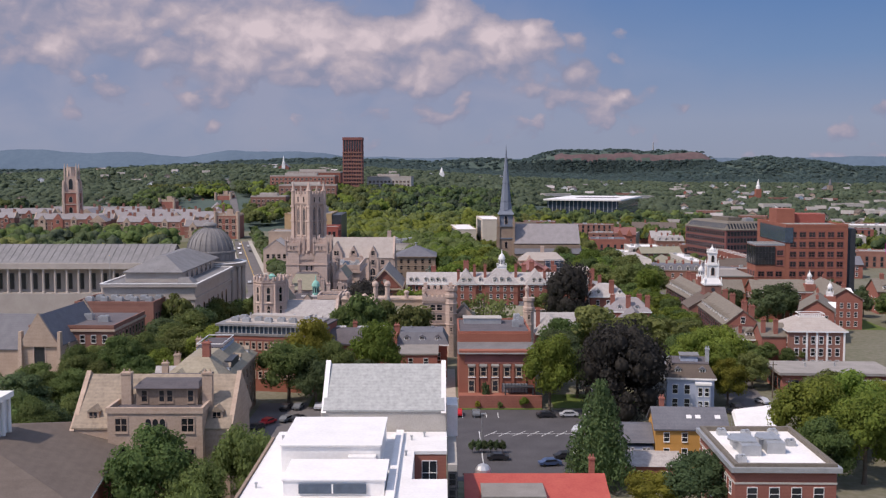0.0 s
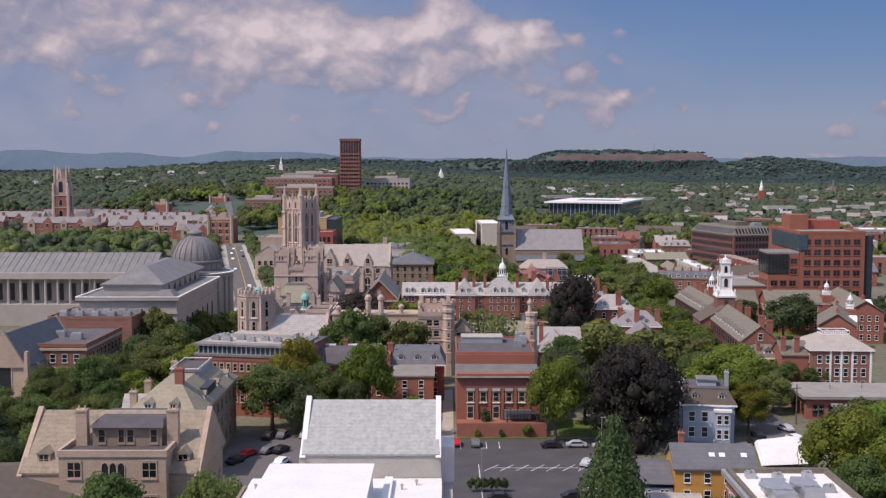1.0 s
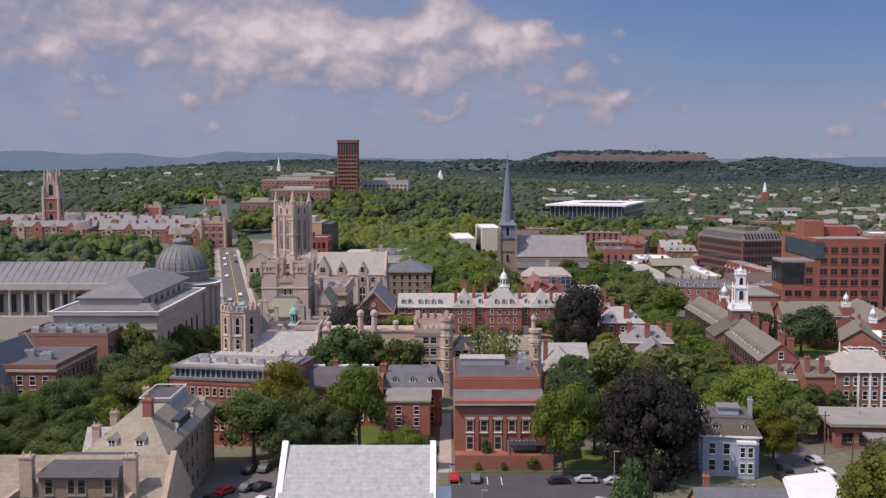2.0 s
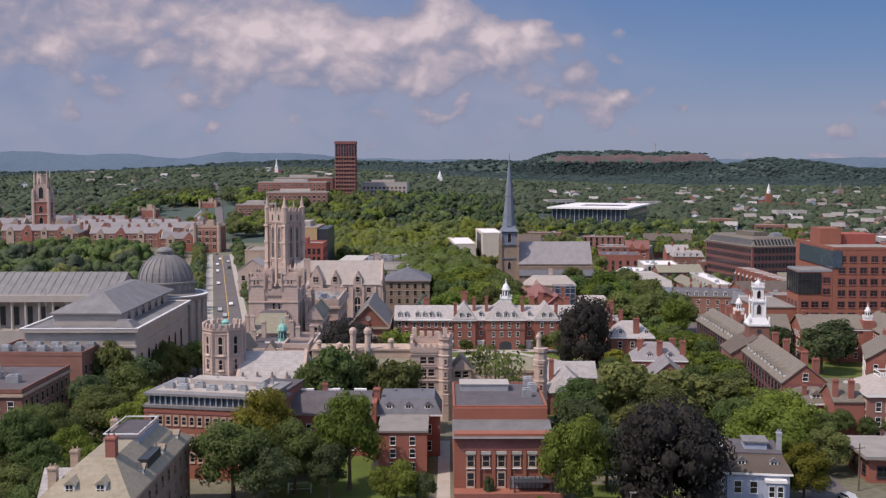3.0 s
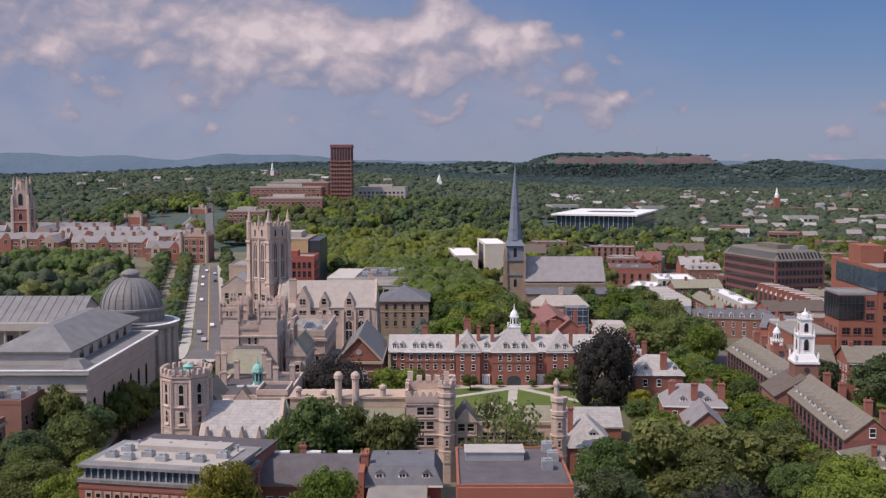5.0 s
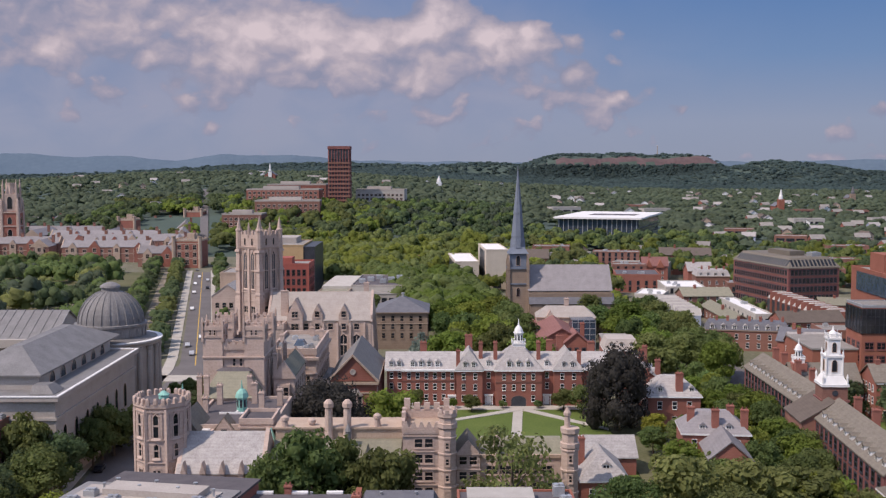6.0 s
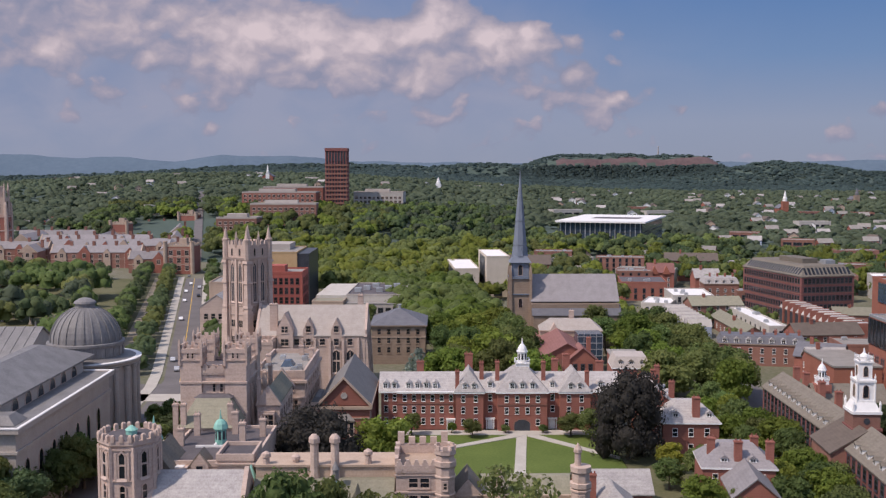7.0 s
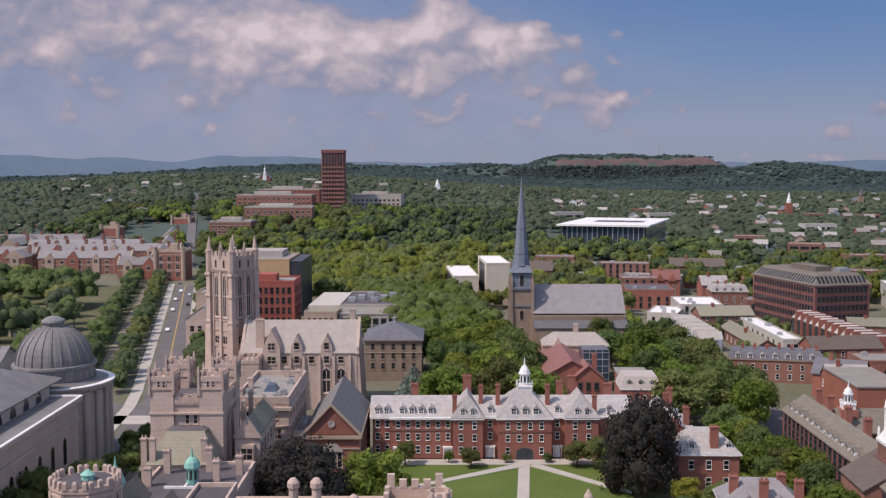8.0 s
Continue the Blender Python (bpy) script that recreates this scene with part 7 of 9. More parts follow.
for rz in (0, 90, -90, 180):
    R = Matrix.Rotation(radians(rz), 4, "Z")
    part("belfry_opening", win_mesh(1.15, 2.8, "arch"), None, b, m=R @ pose(0, -1.85, 20.6))
    part("upper_opening", win_mesh(0.95, 2.3, "arch"), None, b, m=R @ pose(0, -1.4, 25.2))

b = thing("brick_college_near_range", "brick college range with tan slate roof and white dormers", "building", 84.4, 312, -4)
walls(b, 0, 11, 0, 46, 0, 11.0, BRICK_DARK)
gable(b, 0, 11, 0, 46, 11.0, 4.4, SLATE_TAN, BRICK, "y", 0.3)
wins(b, (0, 11, 0, 46), "l", 13, (1.3, 4.6, 8.0), 1.5, 2.0, "dark")
wins(b, (0, 11, 0, 46), "f", 1, (11.6,), 1.2, 1.8, "sash", 4)
for i in range(11):
    dormer(b, 0.8, 3 + i * 3.9, 11.4, -90, 1.5, 1.5, 3, SLATE_TAN)
for y in (2, 12, 30, 42):
    chimney(b, 8.4, y, 11, 16.8, 1.6, 1.2)
walls(b, -1, 11, -11, -0.2, 0, 8.4, BRICK, "front_house")
hip(b, -1, 11, -11, -0.2, 8.4, 3.0, 4, 5.0, SLATE_TAN, 0.5)
wins(b, (-1, 11, -11, -0.2), "f", 4, (2.0, 5.4), 1.0, 1.6, "sash")
for x in (3.0, 8.0):
    chimney(b, x, -8.4, 8.6, 12.4, 0.9, 0.9)
dormer(b, 5.4, -9.8, 9.0, 0, 2.4, 1.4, 3, SLATE_TAN)

b = thing("brick_hipped_hall", "brick hall with tan hipped slate roof and a white balustraded lantern", "building", 97.0, 291, -3)
walls(b, 0, 15.5, 0, 15, 0, 12.4, BRICK_BROWN)
hip(b, 0, 15.5, 0, 15, 12.4, 3.4, 4.4, 5.4, SLATE_BEIGE, 0.6)
part("balustrade", Geo().rim(4.2, 11.3, 5.2, 9.8, 15.6, 15.8, 0.2).rim(4.2, 11.3, 5.2, 9.8, 16.6, 16.8, 0.2), WHITE, b)
for i in range(13):
    part("baluster", Geo().box(4.22 + i * 0.58, 4.36 + i * 0.58, 5.22, 5.38, 15.8, 16.6), WHITE, b)
for x in (4.9, 7.7, 10.5, 15.2):
    part("pilaster", Geo().box(x - 0.25, x + 0.25, -0.25, 0, 0, 12.2), WHITE, b)
wins(b, (0, 15.5, 0, 15), "f", 6, (2.3, 5.6, 9.0), 1.1, 2.0, "sash")
wins(b, (0, 15.5, 0, 15), "l", 5, (2.3, 5.6, 9.0), 1.1, 2.0, "sash")
walls(b, -7, -0.2, 2, 12, 0, 10.6, BRICK, "side_wing")
gable(b, -7, -0.2, 2, 12, 10.6, 3.0, SLATE_TAN, BRICK, "x", 0.3)
for x, y in ((-6.4, 3.4), (-3.0, 3.0)):
    chimney(b, x, y, 10, 15.4)

for x, y, rz, w, d, words in ((118.5, 398, -3, 23, 12, "red brick Georgian hall with white pediment and slate roof"), (150, 372, 82, 40, 12, "long brick college range with tan slate roof"), (128, 340, 70, 24, 11, "brick college range with tan slate roof and a small cupola")):
    b = thing("brick_quad_hall", words, "building", x, y, rz, group="brick halls round the east quadrangle")
    walls(b, 0, w, 0, d, 0, 10.9, BRICK)
    gable(b, 0, w, 0, d, 10.9, 3.6, SLATE_TAN, BRICK, "x", 0.5)
    for f in ("f", "b", "l"):
        wins(b, (0, w, 0, d), f, int((w if f != "l" else d) / 3.0), (1.3, 4.6, 7.8), 1.0, 1.7, "sash")
    part("eaves_cornice", Geo().box(0, w, -0.45, 0, 10.3, 10.9), WHITE, b)
    part("pediment", Geo().box(w * 0.38, w * 0.62, -0.5, 0, 10.2, 11.2).loft([[(w * 0.38, -0.5, 11.2), (w * 0.62, -0.5, 11.2), (w * 0.5, -0.5, 12.8)], [(w * 0.38, 2, 11.2), (w * 0.62, 2, 11.2), (w * 0.5, 2, 12.8)]], 0, True, True), WHITE, b)
    for s in (0.1, 0.9):
        chimney(b, w * s, d * 0.5, 12, 16)
    if rz != 82:
        walls(b, w - 3.4, w + 0.3, -0.4, 3.4, 0, 13.6, BRICK, "cupola_tower")
        cupola(b, w - 1.55, 1.5, 13.6, 0.62)
b = thing("brick_cupola_house", "brick house with white cupola on a tan roof", "building", 98.4, 404, -3)
walls(b, 0, 18, 0, 12, 0, 9.6, BRICK)
gable(b, 0, 18, 0, 12, 9.6, 4.2, SLATE_TAN, BRICK, "x", 0.5)
walls(b, 0.4, 4.4, 3, 7, 9.6, 14.2, BRICK, "tower_base")
cupola(b, 2.4, 5, 14.2, 0.75)

for x, y, rz, w, dd, hh, words in ((168, 330, 4, 34, 14, 9.5, "long brick hall with tan slate roof and white dormers"), (176, 372, -4, 30, 14, 10.0, "brick hall with tan slate roof at a quadrangle"), (150, 300, 2, 30, 13, 8.0, "brick terrace with tan slate roof"), (172, 412, -4, 36, 14, 9.0, "brick hall with slate roof before an office")):
    b = thing("brick_edge_hall", words, "building", x, y, rz, group="brick halls round the east quadrangle")
    walls(b, 0, w, 0, dd, 0, hh, BRICK)
    gable(b, 0, w, 0, dd, hh, 4.2, SLATE_TAN, BRICK, "x", 0.5)
    wins(b, (0, w, 0, dd), "f", int(w / 3.2), (1.4, 4.6), 1.0, 1.7, "sash")
    wins(b, (0, w, 0, dd), "l", 3, (1.4, 4.6), 1.0, 1.7, "sash")
    for i in range(int(w / 5)):
        dormer(b, 3 + i * 5.0, 0.8, hh + 0.5, 0, 1.5, 1.5, 3, SLATE_TAN)
    for s in (0.1, 0.5, 0.9):
        chimney(b, w * s, dd * 0.5, hh + 2, hh + 6.4, 1.5, 1.1)

# ---- north and east town ----
b = thing("spired_church", "brownstone gothic church with a tall blue-grey slate spire", "church", 0, 0)
walls(b, 29.3, 37.3, 552, 560, 0, 27.0, BROWNSTONE, "tower")
part("tower_cornice", Geo().box(28.8, 37.8, 551.5, 560.5, 26.4, 27.2).box(28.9, 37.7, 551.6, 560.4, 20.0, 20.5), SPIRE_BLUE, b)
for x in (29.3, 37.3):
    for y in (552, 560):
        part("tower_buttress", Geo().taper((x - 0.9, x + 0.9, y - 0.9, y + 0.9), 0, (x - 0.55, x + 0.55, y - 0.55, y + 0.55), 26.0).lathe(x, y, ((0.9, 26), (0.8, 29), (0.1, 32)), 4, 0, math.pi / 4), BROWNSTONE, b)
walls(b, 29.9, 36.7, 552.6, 559.4, 27.0, 32.8, SPIRE_BLUE, "belfry")
part("belfry_skirt", Geo().taper((29.0, 37.6, 551.7, 560.3), 32.8, (30.6, 36.0, 553.3, 558.7), 35.4), SPIRE_BLUE, b)
part("spire", Geo().lathe(33.3, 556, ((3.1, 35.0), (2.75, 39.5), (2.85, 39.8), (1.9, 49.0), (2.0, 49.3), (1.0, 59.0), (0.25, 66.5), (0.06, 69.5)), 8, 0, math.pi / 8), SPIRE_BLUE, b)
for rz in (0, 90, -90, 180):
    R = pose(33.3, 556, 0, 0, 0, rz)
    part("louvre", win_mesh(1.6, 4.2, "arch"), None, b, m=R @ pose(0, -3.42, 27.8))
    part("window", win_mesh(1.8, 6.0, "arch"), None, b, m=R @ pose(0, -4.0, 6.0))
    part("window", win_mesh(1.4, 3.6, "arch"), None, b, m=R @ pose(0, -4.0, 15.0))
    part("spire_gable", Geo().loft([[(-1.2, -3.2, 35.2), (1.2, -3.2, 35.2), (0, -2.9, 39.0)], [(-1.2, -2, 35.2), (1.2, -2, 35.2), (0, -2, 39.0)]], 0, True, True), SPIRE_BLUE, b, m=R)
walls(b, 37.4, 72, 549, 573, 0, 16.8, BROWNSTONE, "nave")
gable(b, 37.6, 72, 551, 571, 17.6, 9.6, SLATE_LILAC, BROWNSTONE, "x", 0.3)
part("aisle_roof", Geo().taper((37.5, 72.6, 546.5, 551), 12.5, (37.5, 72.6, 550.4, 551), 16.6), SLATE_DARK, b)
walls(b, 38, 72, 547, 549, 0, 12.4, BROWNSTONE, "aisle")
wins(b, (38, 72, 547, 549), "f", 7, (3.0,), 1.6, 6.0, "arch")

b = thing("stone_parish_house", "pale stone parish house with a tan hipped roof and tall chimney", "building", 39, 531, -3)
walls(b, 0, 23, 0, 12, -4, 9.5, LIME_TAN)
hip(b, 0, 23, 0, 12, 9.5, 4.0, 4, 5, SLATE_BEIGE, 0.4, LIME_TAN)
chimney(b, 12, 6, 11, 16.5, 1.8, 1.4, LIME)
part("front_gable", Geo().loft([[(2.5, -1.2, 8), (8, -1.2, 8), (5.2, -1.2, 12.5)], [(2.5, 4, 8), (8, 4, 8), (5.2, 4, 12.5)]], 0, True, True), LIME, b)
wins(b, (0, 23, 0, 12), "f", 6, (2, 5.6), 1.3, 2.0, "tan")
nearer(b, 0.955)

b = thing("rust_roofed_house", "rambling brick house with a rust-red tiled roof", "building", 34, 478, 0)
walls(b, 0, 18, 0, 44, 0, 8.0, BRICK_BROWN)
gable(b, 0, 18, 0, 44, 8.0, 5.0, SHINGLE_RED, BRICK, "y", 0.6)
walls(b, 9, 18.5, -3, 8, 0, 8.0, BRICK, "front_bay")
gable(b, 9, 18.5, -3, 8, 8.0, 4.0, SHINGLE_RED, BRICK, "y", 0.5)
wins(b, (9, 18.5, -3, 8), "f", 3, (1.5, 4.8), 1.0, 1.8, "dark")
chimney(b, 16.5, 4, 8, 14.5, 1.4, 1.2)
b = thing("glass_stair_block", "small steel and glass stair block between brick houses", "building", 53, 494)
walls(b, -4.5, 4, 0, 9, 0, 13.6, GLASS_BLUE, "glazing")
for i in range(6):
    part("glazing_bar", Geo().box(-4.6, 4.1, -0.12, 0.1, 1.6 + i * 2.2, 1.85 + i * 2.2), GREYMETAL, b)
for i in range(5):
    part("glazing_bar", Geo().box(-0.1, 0.1, -0.14, 0.1, 0, 13.6), GREYMETAL, b, m=pose(-4.4 + i * 2.1, 0, 0))
b = thing("mansard_brick_house", "brick house with pale mansard roof and round-headed white dormers", "building", 55.2, 464, -3)
walls(b, 0, 11.4, 0, 12, -4, 8.4, BRICK)
hip(b, 0, 11.4, 0, 12, 8.4, 3.6, 1.0, 1.0, SLATE_BEIGE, 0.3)
for x in (2.4, 5.7, 9):
    dormer(b, x, 0.2, 8.9, 0, 1.5, 1.7, 2, SLATE_TAN)
wins(b, (0, 11.4, 0, 12), "f", 4, (1.4, 4.8), 1.0, 1.8, "sash")
walls(b, 1, 10, 12.2, 26, 0, 9.5, BRICK, "rear_wing")
part("rear_roof", Geo().box(0.7, 10.3, 12.4, 26.3, 9.5, 9.9), ROOF_GREY, b)
nearer(b, 0.945)

# brick block with sloping upper storey
b = thing("sloped_roof_office", "five-storey red brick office with a sloping tan metal upper storey", "building", 165, 611, 13)
box = (0, 27, 0, 52)
walls(b, *box, 0, 20.6, BRICK_DARK)
part("sloped_storey", Geo().taper((-0.5, 27.5, -0.5, 52.5), 20.8, (3.4, 23.6, 3.4, 48.6), 25.4), SLATE_TAN, b)
for z in (4.5, 8.6, 12.7, 16.7, 20.3):
    part("stone_band", Geo().rim(-0.12, 27.12, -0.12, 52.12, z, z + 0.3, 0.5), BRICK_BROWN if z < 20 else LIME_TAN, b)
for f, n in (("f", 12), ("l", 22)):
    wins(b, box, f, n, (1.5, 5.6, 9.7, 13.7, 17.6), 1.3, 1.9, "dark")
slope = Geo().loft([[(-0.55, 0.25, 0.0), (0.55, 0.25, 0), (0.55, 2.6, 2.9), (-0.55, 2.6, 2.9)], [(-0.55, 0.05, 0.15), (0.55, 0.05, 0.15), (0.55, 2.4, 3.05), (-0.55, 2.4, 3.05)]], 0, True, True).mesh("attic_window", [GLASS])
for i in range(12):
    part("attic_window", slope, None, b, m=pose(2.6 + i * 2.0, 0, 21.4))
for i in range(22):
    part("attic_window", slope, None, b, m=pose(0, 3 + i * 2.15, 21.4, 0, 0, -90))
part("plant_room", Geo().box(9, 17, 14, 34, 25.4, 27.6), SLATE_TAN, b)
rooftop_unit(b, 19.5, 10, 25.4, 5, 5, 1.8)

# large orange brick office tower
b = thing("brick_office_tower", "large orange brick office with square dark windows and glass corner", "building", 145.5, 444, -2)
walls(b, 0, 26, 0, 46, 0, 33.0, BRICK_ORANGE)
flat(b, 0, 26, 0, 46, 33.0, ROOF_GREY, BRICK_ORANGE, 0.8)
wins(b, (0, 26, 0, 46), "f", 6, (3.2, 7.4, 11.6, 15.8, 20.0, 24.2, 28.4), 2.5, 2.0, "brick", 1.2)
part("glass_corner", Geo().box(-0.35, 3, -0.3, 40, 26.0, 32.4), GLASS_BLUE, b)
part("glass_wing", Geo().box(26.1, 29.6, 1.0, 40, 0, 32.0), BLACKISH, b)
walls(b, -12.5, -0.1, 0, 14, 0, 25.0, BRICK_ORANGE, "low_block")
flat(b, -12.5, -0.4, 0, 14, 25.0, ROOF_GREY, GREYMETAL, 0.5)
part("glass_corner", Geo().box(-12.8, -4.4, -0.3, 14.2, 16.6, 24.4), GLASS, b)
wins(b, (-12.5, -0.2, 0, 14), "f", 3, (3.2, 7.4, 11.6), 2.5, 2.0, "brick", 0.6)
wins(b, (-4.4, -0.2, 0, 14), "f", 1, (16.4, 20.6), 2.5, 2.0, "brick", 0.6)
wins(b, (-12.5, -0.2, 0, 14), "l", 3, (7.4, 11.6), 2.6, 1.9, "brick", 0.6)
for i in range(5):
    part("glazing_bar", Geo().box(-12.95, -12.75, -0.1, 0.1, 16.6, 24.4), BLACKISH, b, m=pose(0, 1.5 + i * 2.8, 0))
for i in range(7):
    part("glazing_bar", Geo().box(-0.07, 0.07, -0.4, -0.25, 16.6, 24.4), BLACKISH, b, m=pose(-12.6 + i * 1.35, 0, 0))
for z in (19.2, 21.8):
    part("glazing_bar", Geo().box(-12.9, -4.4, -0.42, -0.28, z, z + 0.15), BLACKISH, b)
walls(b, 2, 10, 22, 34, 33, 39.4, BRICK_ORANGE, "plant_tower")
walls(b, 10.2, 24, 24, 38, 33, 37.0, BRICK_DEEP, "plant_block")
walls(b, -27, -12.7, 2, 30, 0, 11.0, BRICK_ORANGE, "podium")
part("podium_roof", Geo().box(-27.3, -12.7, 1.7, 30.3, 11.0, 11.5), ROOF_GREY, b)

b = thing("magenta_billboard", "magenta roadside billboard with a band of pale lettering", "billboard", 214, 505, 0)
part("panel", Geo().box(0, 12, 0, 0.4, 16, 21), MAGENTA, b)
part("lettering", Geo().box(1.5, 9, -0.05, 0, 19.2, 19.8).box(1.5, 11, -0.05, 0, 17.6, 18.2), PAINT, b)
for x in (2, 10):
    part("post", Geo().lathe(x, 0.6, ((0.3, 0), (0.3, 16)), 8), GREYMETAL, b)

# blocks north of the great tower
b = thing("red_facade_block", "deep red brick block with tall arched windows", "building", -80.5, 627)
walls(b, 0, 17.5, 0, 22, 0, 21.0, BRICK_DEEP)
flat(b, 0, 17.5, 0, 22, 21.0, ROOF_GREY, BRICK_DEEP, 1.0)
wins(b, (0, 17.5, 0, 22), "f", 6, (2.5, 7.0, 11.5, 16.0), 1.5, 2.8, "brick")
wins(b, (0, 17.5, 0, 22), "r", 6, (2.5, 7.0, 11.5, 16.0), 1.5, 2.8, "brick")
walls(b, 0, 9, 3, 12, 21, 24.5, BRICK_DEEP, "roof_house")
b = thing("tan_lab_block", "tall tan panelled laboratory block with a dark glass side", "building", -101, 668, 0)
walls(b, 0, 30, 0, 40, 0, 27.5, TAN_METAL)
part("dark_side", Geo().box(30, 36, 0.4, 40, 0, 27.0), BLACKISH, b)
flat(b, 0, 30, 0, 40, 27.5, ROOF_GREY, TAN_METAL, 0.5)
walls(b, 2, 24, 18, 38, 27.6, 30.6, STONE_WHITE, "penthouse")
b = thing("tan_windowless_block", "windowless tan stone block beside the avenue", "building", -98, 588, 0)
walls(b, 0, 17, 0, 24, 0, 21.0, LIME_TAN)
flat(b, 0, 17, 0, 24, 21.0, ROOF_GREY, LIME_TAN, 0.6)
walls(b, 0, 14, -18, -0.2, 0, 13.0, LIME, "front_block")
gable(b, 0, 14, -18, -0.2, 13.0, 5.0, SLATE, LIME, "y", 0.2)
wins(b, (0, 14, -18, -0.2), "f", 4, (3, 8), 1.6, 2.2, "stone")
b = thing("grey_flat_lab", "stone and concrete laboratory with dark and pale flat roofs", "building", -56, 606, -2)
walls(b, 0, 40, 12, 60, 0, 12.0, CONCRETE)
flat(b, 14, 40, 12, 60, 12.0, ROOF_DARK, STONE_WHITE, 0.6)
walls(b, 14.5, 40, 4, 11.8, 0, 9.0, STONE_WHITE, "front_block")
part("front_roof", Geo().box(14.3, 40.2, 3.8, 11.9, 9.0, 9.3), ROOF_GREY, b)
walls(b, 0, 14, 0, 14, 0, 10.5, LIME_TAN, "stone_wing")
flat(b, 0, 14, 0, 14, 10.5, SLATE_GREEN, LIME_TAN, 0.5)
wins(b, (0, 14, 0, 14), "f", 5, (2, 6), 1.4, 2.0, "tan")
wins(b, (14, 40, 4, 60), "f", 7, (2.0, 5.2), 2.0, 1.8, "dark")
for i in range(6):
    rooftop_unit(b, 18 + i * 3.4, 24 + (i % 3) * 9, 12.2, 3, 4, 1.8)

for x, y, z1, w, d in ((9.3, 708, 15.0, 13.4, 58), (26.6, 705, 22.0, 12.4, 46)):
    b = thing("white_cube_lab", "windowless cream concrete laboratory cube with a white roof", "building", x, y, 3.5, group="cream laboratory cubes")
    walls(b, 0, w, 0, d, 0, z1, CREAM)
    flat(b, 0, w, 0, d, z1, MEMBRANE, CREAM, 0.5)
    part("dark_slot", Geo().box(-0.15, 0, d * 0.2, d * 0.8, 0, z1 - 1), BLACKISH, b)
    wins(b, (0, w, 0, d), "f", 2, (1.0,), 1.8, 2.2, "dark", 4)

b = thing("glass_school", "long glass-walled school with a broad white flat roof", "building", 100, 1005, -20, z=6)
walls(b, 0, 68, 0, 110, 0, 19, GLASS_BLUE, "glazing")
part("roof", Geo().box(-3, 71, -4, 114, 19, 20.4), MEMBRANE, b)
part("roof_well", Geo().box(18, 58, 40, 64, 20.4, 20.6), ROOF_DARK, b)
for i in range(17):
    part("column", Geo().box(-0.3, 0.3, -0.8, -0.2, 0, 19), GREYMETAL, b, m=pose(1 + i * 4.1, 0, 0))
for z in (5.5, 11):
    part("spandrel", Geo().box(-0.4, 68.4, -0.4, 110.4, z, z + 0.6), BLACKISH, b)

# science tower on the hill
b = thing("science_tower", "tall dark red brick science tower with rounded piers and stone bands", "tower", -99.8, 1171, 0, z=15.5)
walls(b, -10, 10, -10, 10, 0, 73, BLACKISH, label="dark recessed window wall")
band = Geo().rim(-10.95, 10.95, -10.95, 10.95, 0, 1.9, 0.8).mesh("spandrel_band", [BRICK_BROWN])
for s in range(14):
    part("spandrel_band", band, None, b, m=pose(0, 0, 2.6 + s * 4.1))
pier = Geo().lathe(0, 0, ((0.62, 0), (0.62, 72)), 8).mesh("pier", [BRICK_DARK])
for i in range(8):
    for rz in (0, 90, -90):
        part("pier", pier, None, b, m=Matrix.Rotation(radians(rz), 4, "Z") @ pose(-9.8 + i * 2.8, -10.1, 0))
part("crown_recess", Geo().rim(-10.35, 10.35, -10.35, 10.35, 60.5, 70.5, 0.7), BLACKISH, b)
part("crown_band", Geo().rim(-11, 11, -11, 11, 70.5, 73.5, 1.0), BRICK_DARK, b)
rng = random.Random(11)
for x, y, w, d, h, mt, words in ((-186, 1015, 34, 24, 15, BRICK_BROWN, "brick gothic hall with stone trim"), (-166, 1062, 58, 22, 19, BRICK_BROWN, "brick and glass laboratory with pale bays"), (-186, 1130, 70, 26, 22, BRICK, "long brick science building with pale roof"),
                                 (-86, 1195, 50, 26, 20, CONCRETE, "pale concrete science building"), (-176, 1190, 60, 26, 24, BRICK, "long brick research block with stepped roof")):
    b = thing("science_hall", words, "building", x, y, rng.uniform(-6, 2), float(land(x, y)) - 1, "science halls on the hill")
    walls(b, 0, w, 0, d, 0, h, mt)
    flat(b, 0, w, 0, d, h, MEMBRANE if rng.random() < 0.5 else SLATE, STONE_WHITE, 1.0)
    wins(b, (0, w, 0, d), "f", int(w / 4.5), [2 + k * 4.0 for k in range(int(h / 4.2))], 2.4, 2.0, "stone")
    walls(b, w * 0.2, w * 0.7, d * 0.4, d * 0.8, h, h + 3.5, STONE_WHITE, "penthouse")
b = thing("white_spire_chapel", "small white wooden chapel steeple on the hill", "church", -285, 1880, 0, float(land(-285, 1880)))
walls(b, -9, 9, 0, 26, 0, 10, BRICK)
gable(b, -9, 9, 0, 26, 10, 6, SLATE_DARK, BRICK, "y")
part("steeple", Geo().box(-3, 3, -1, 5, 0, 15).lathe(0, 2, ((2.4, 15), (2.4, 19), (1.5, 20), (1.3, 24), (0.1, 30)), 8), WHITE, b)
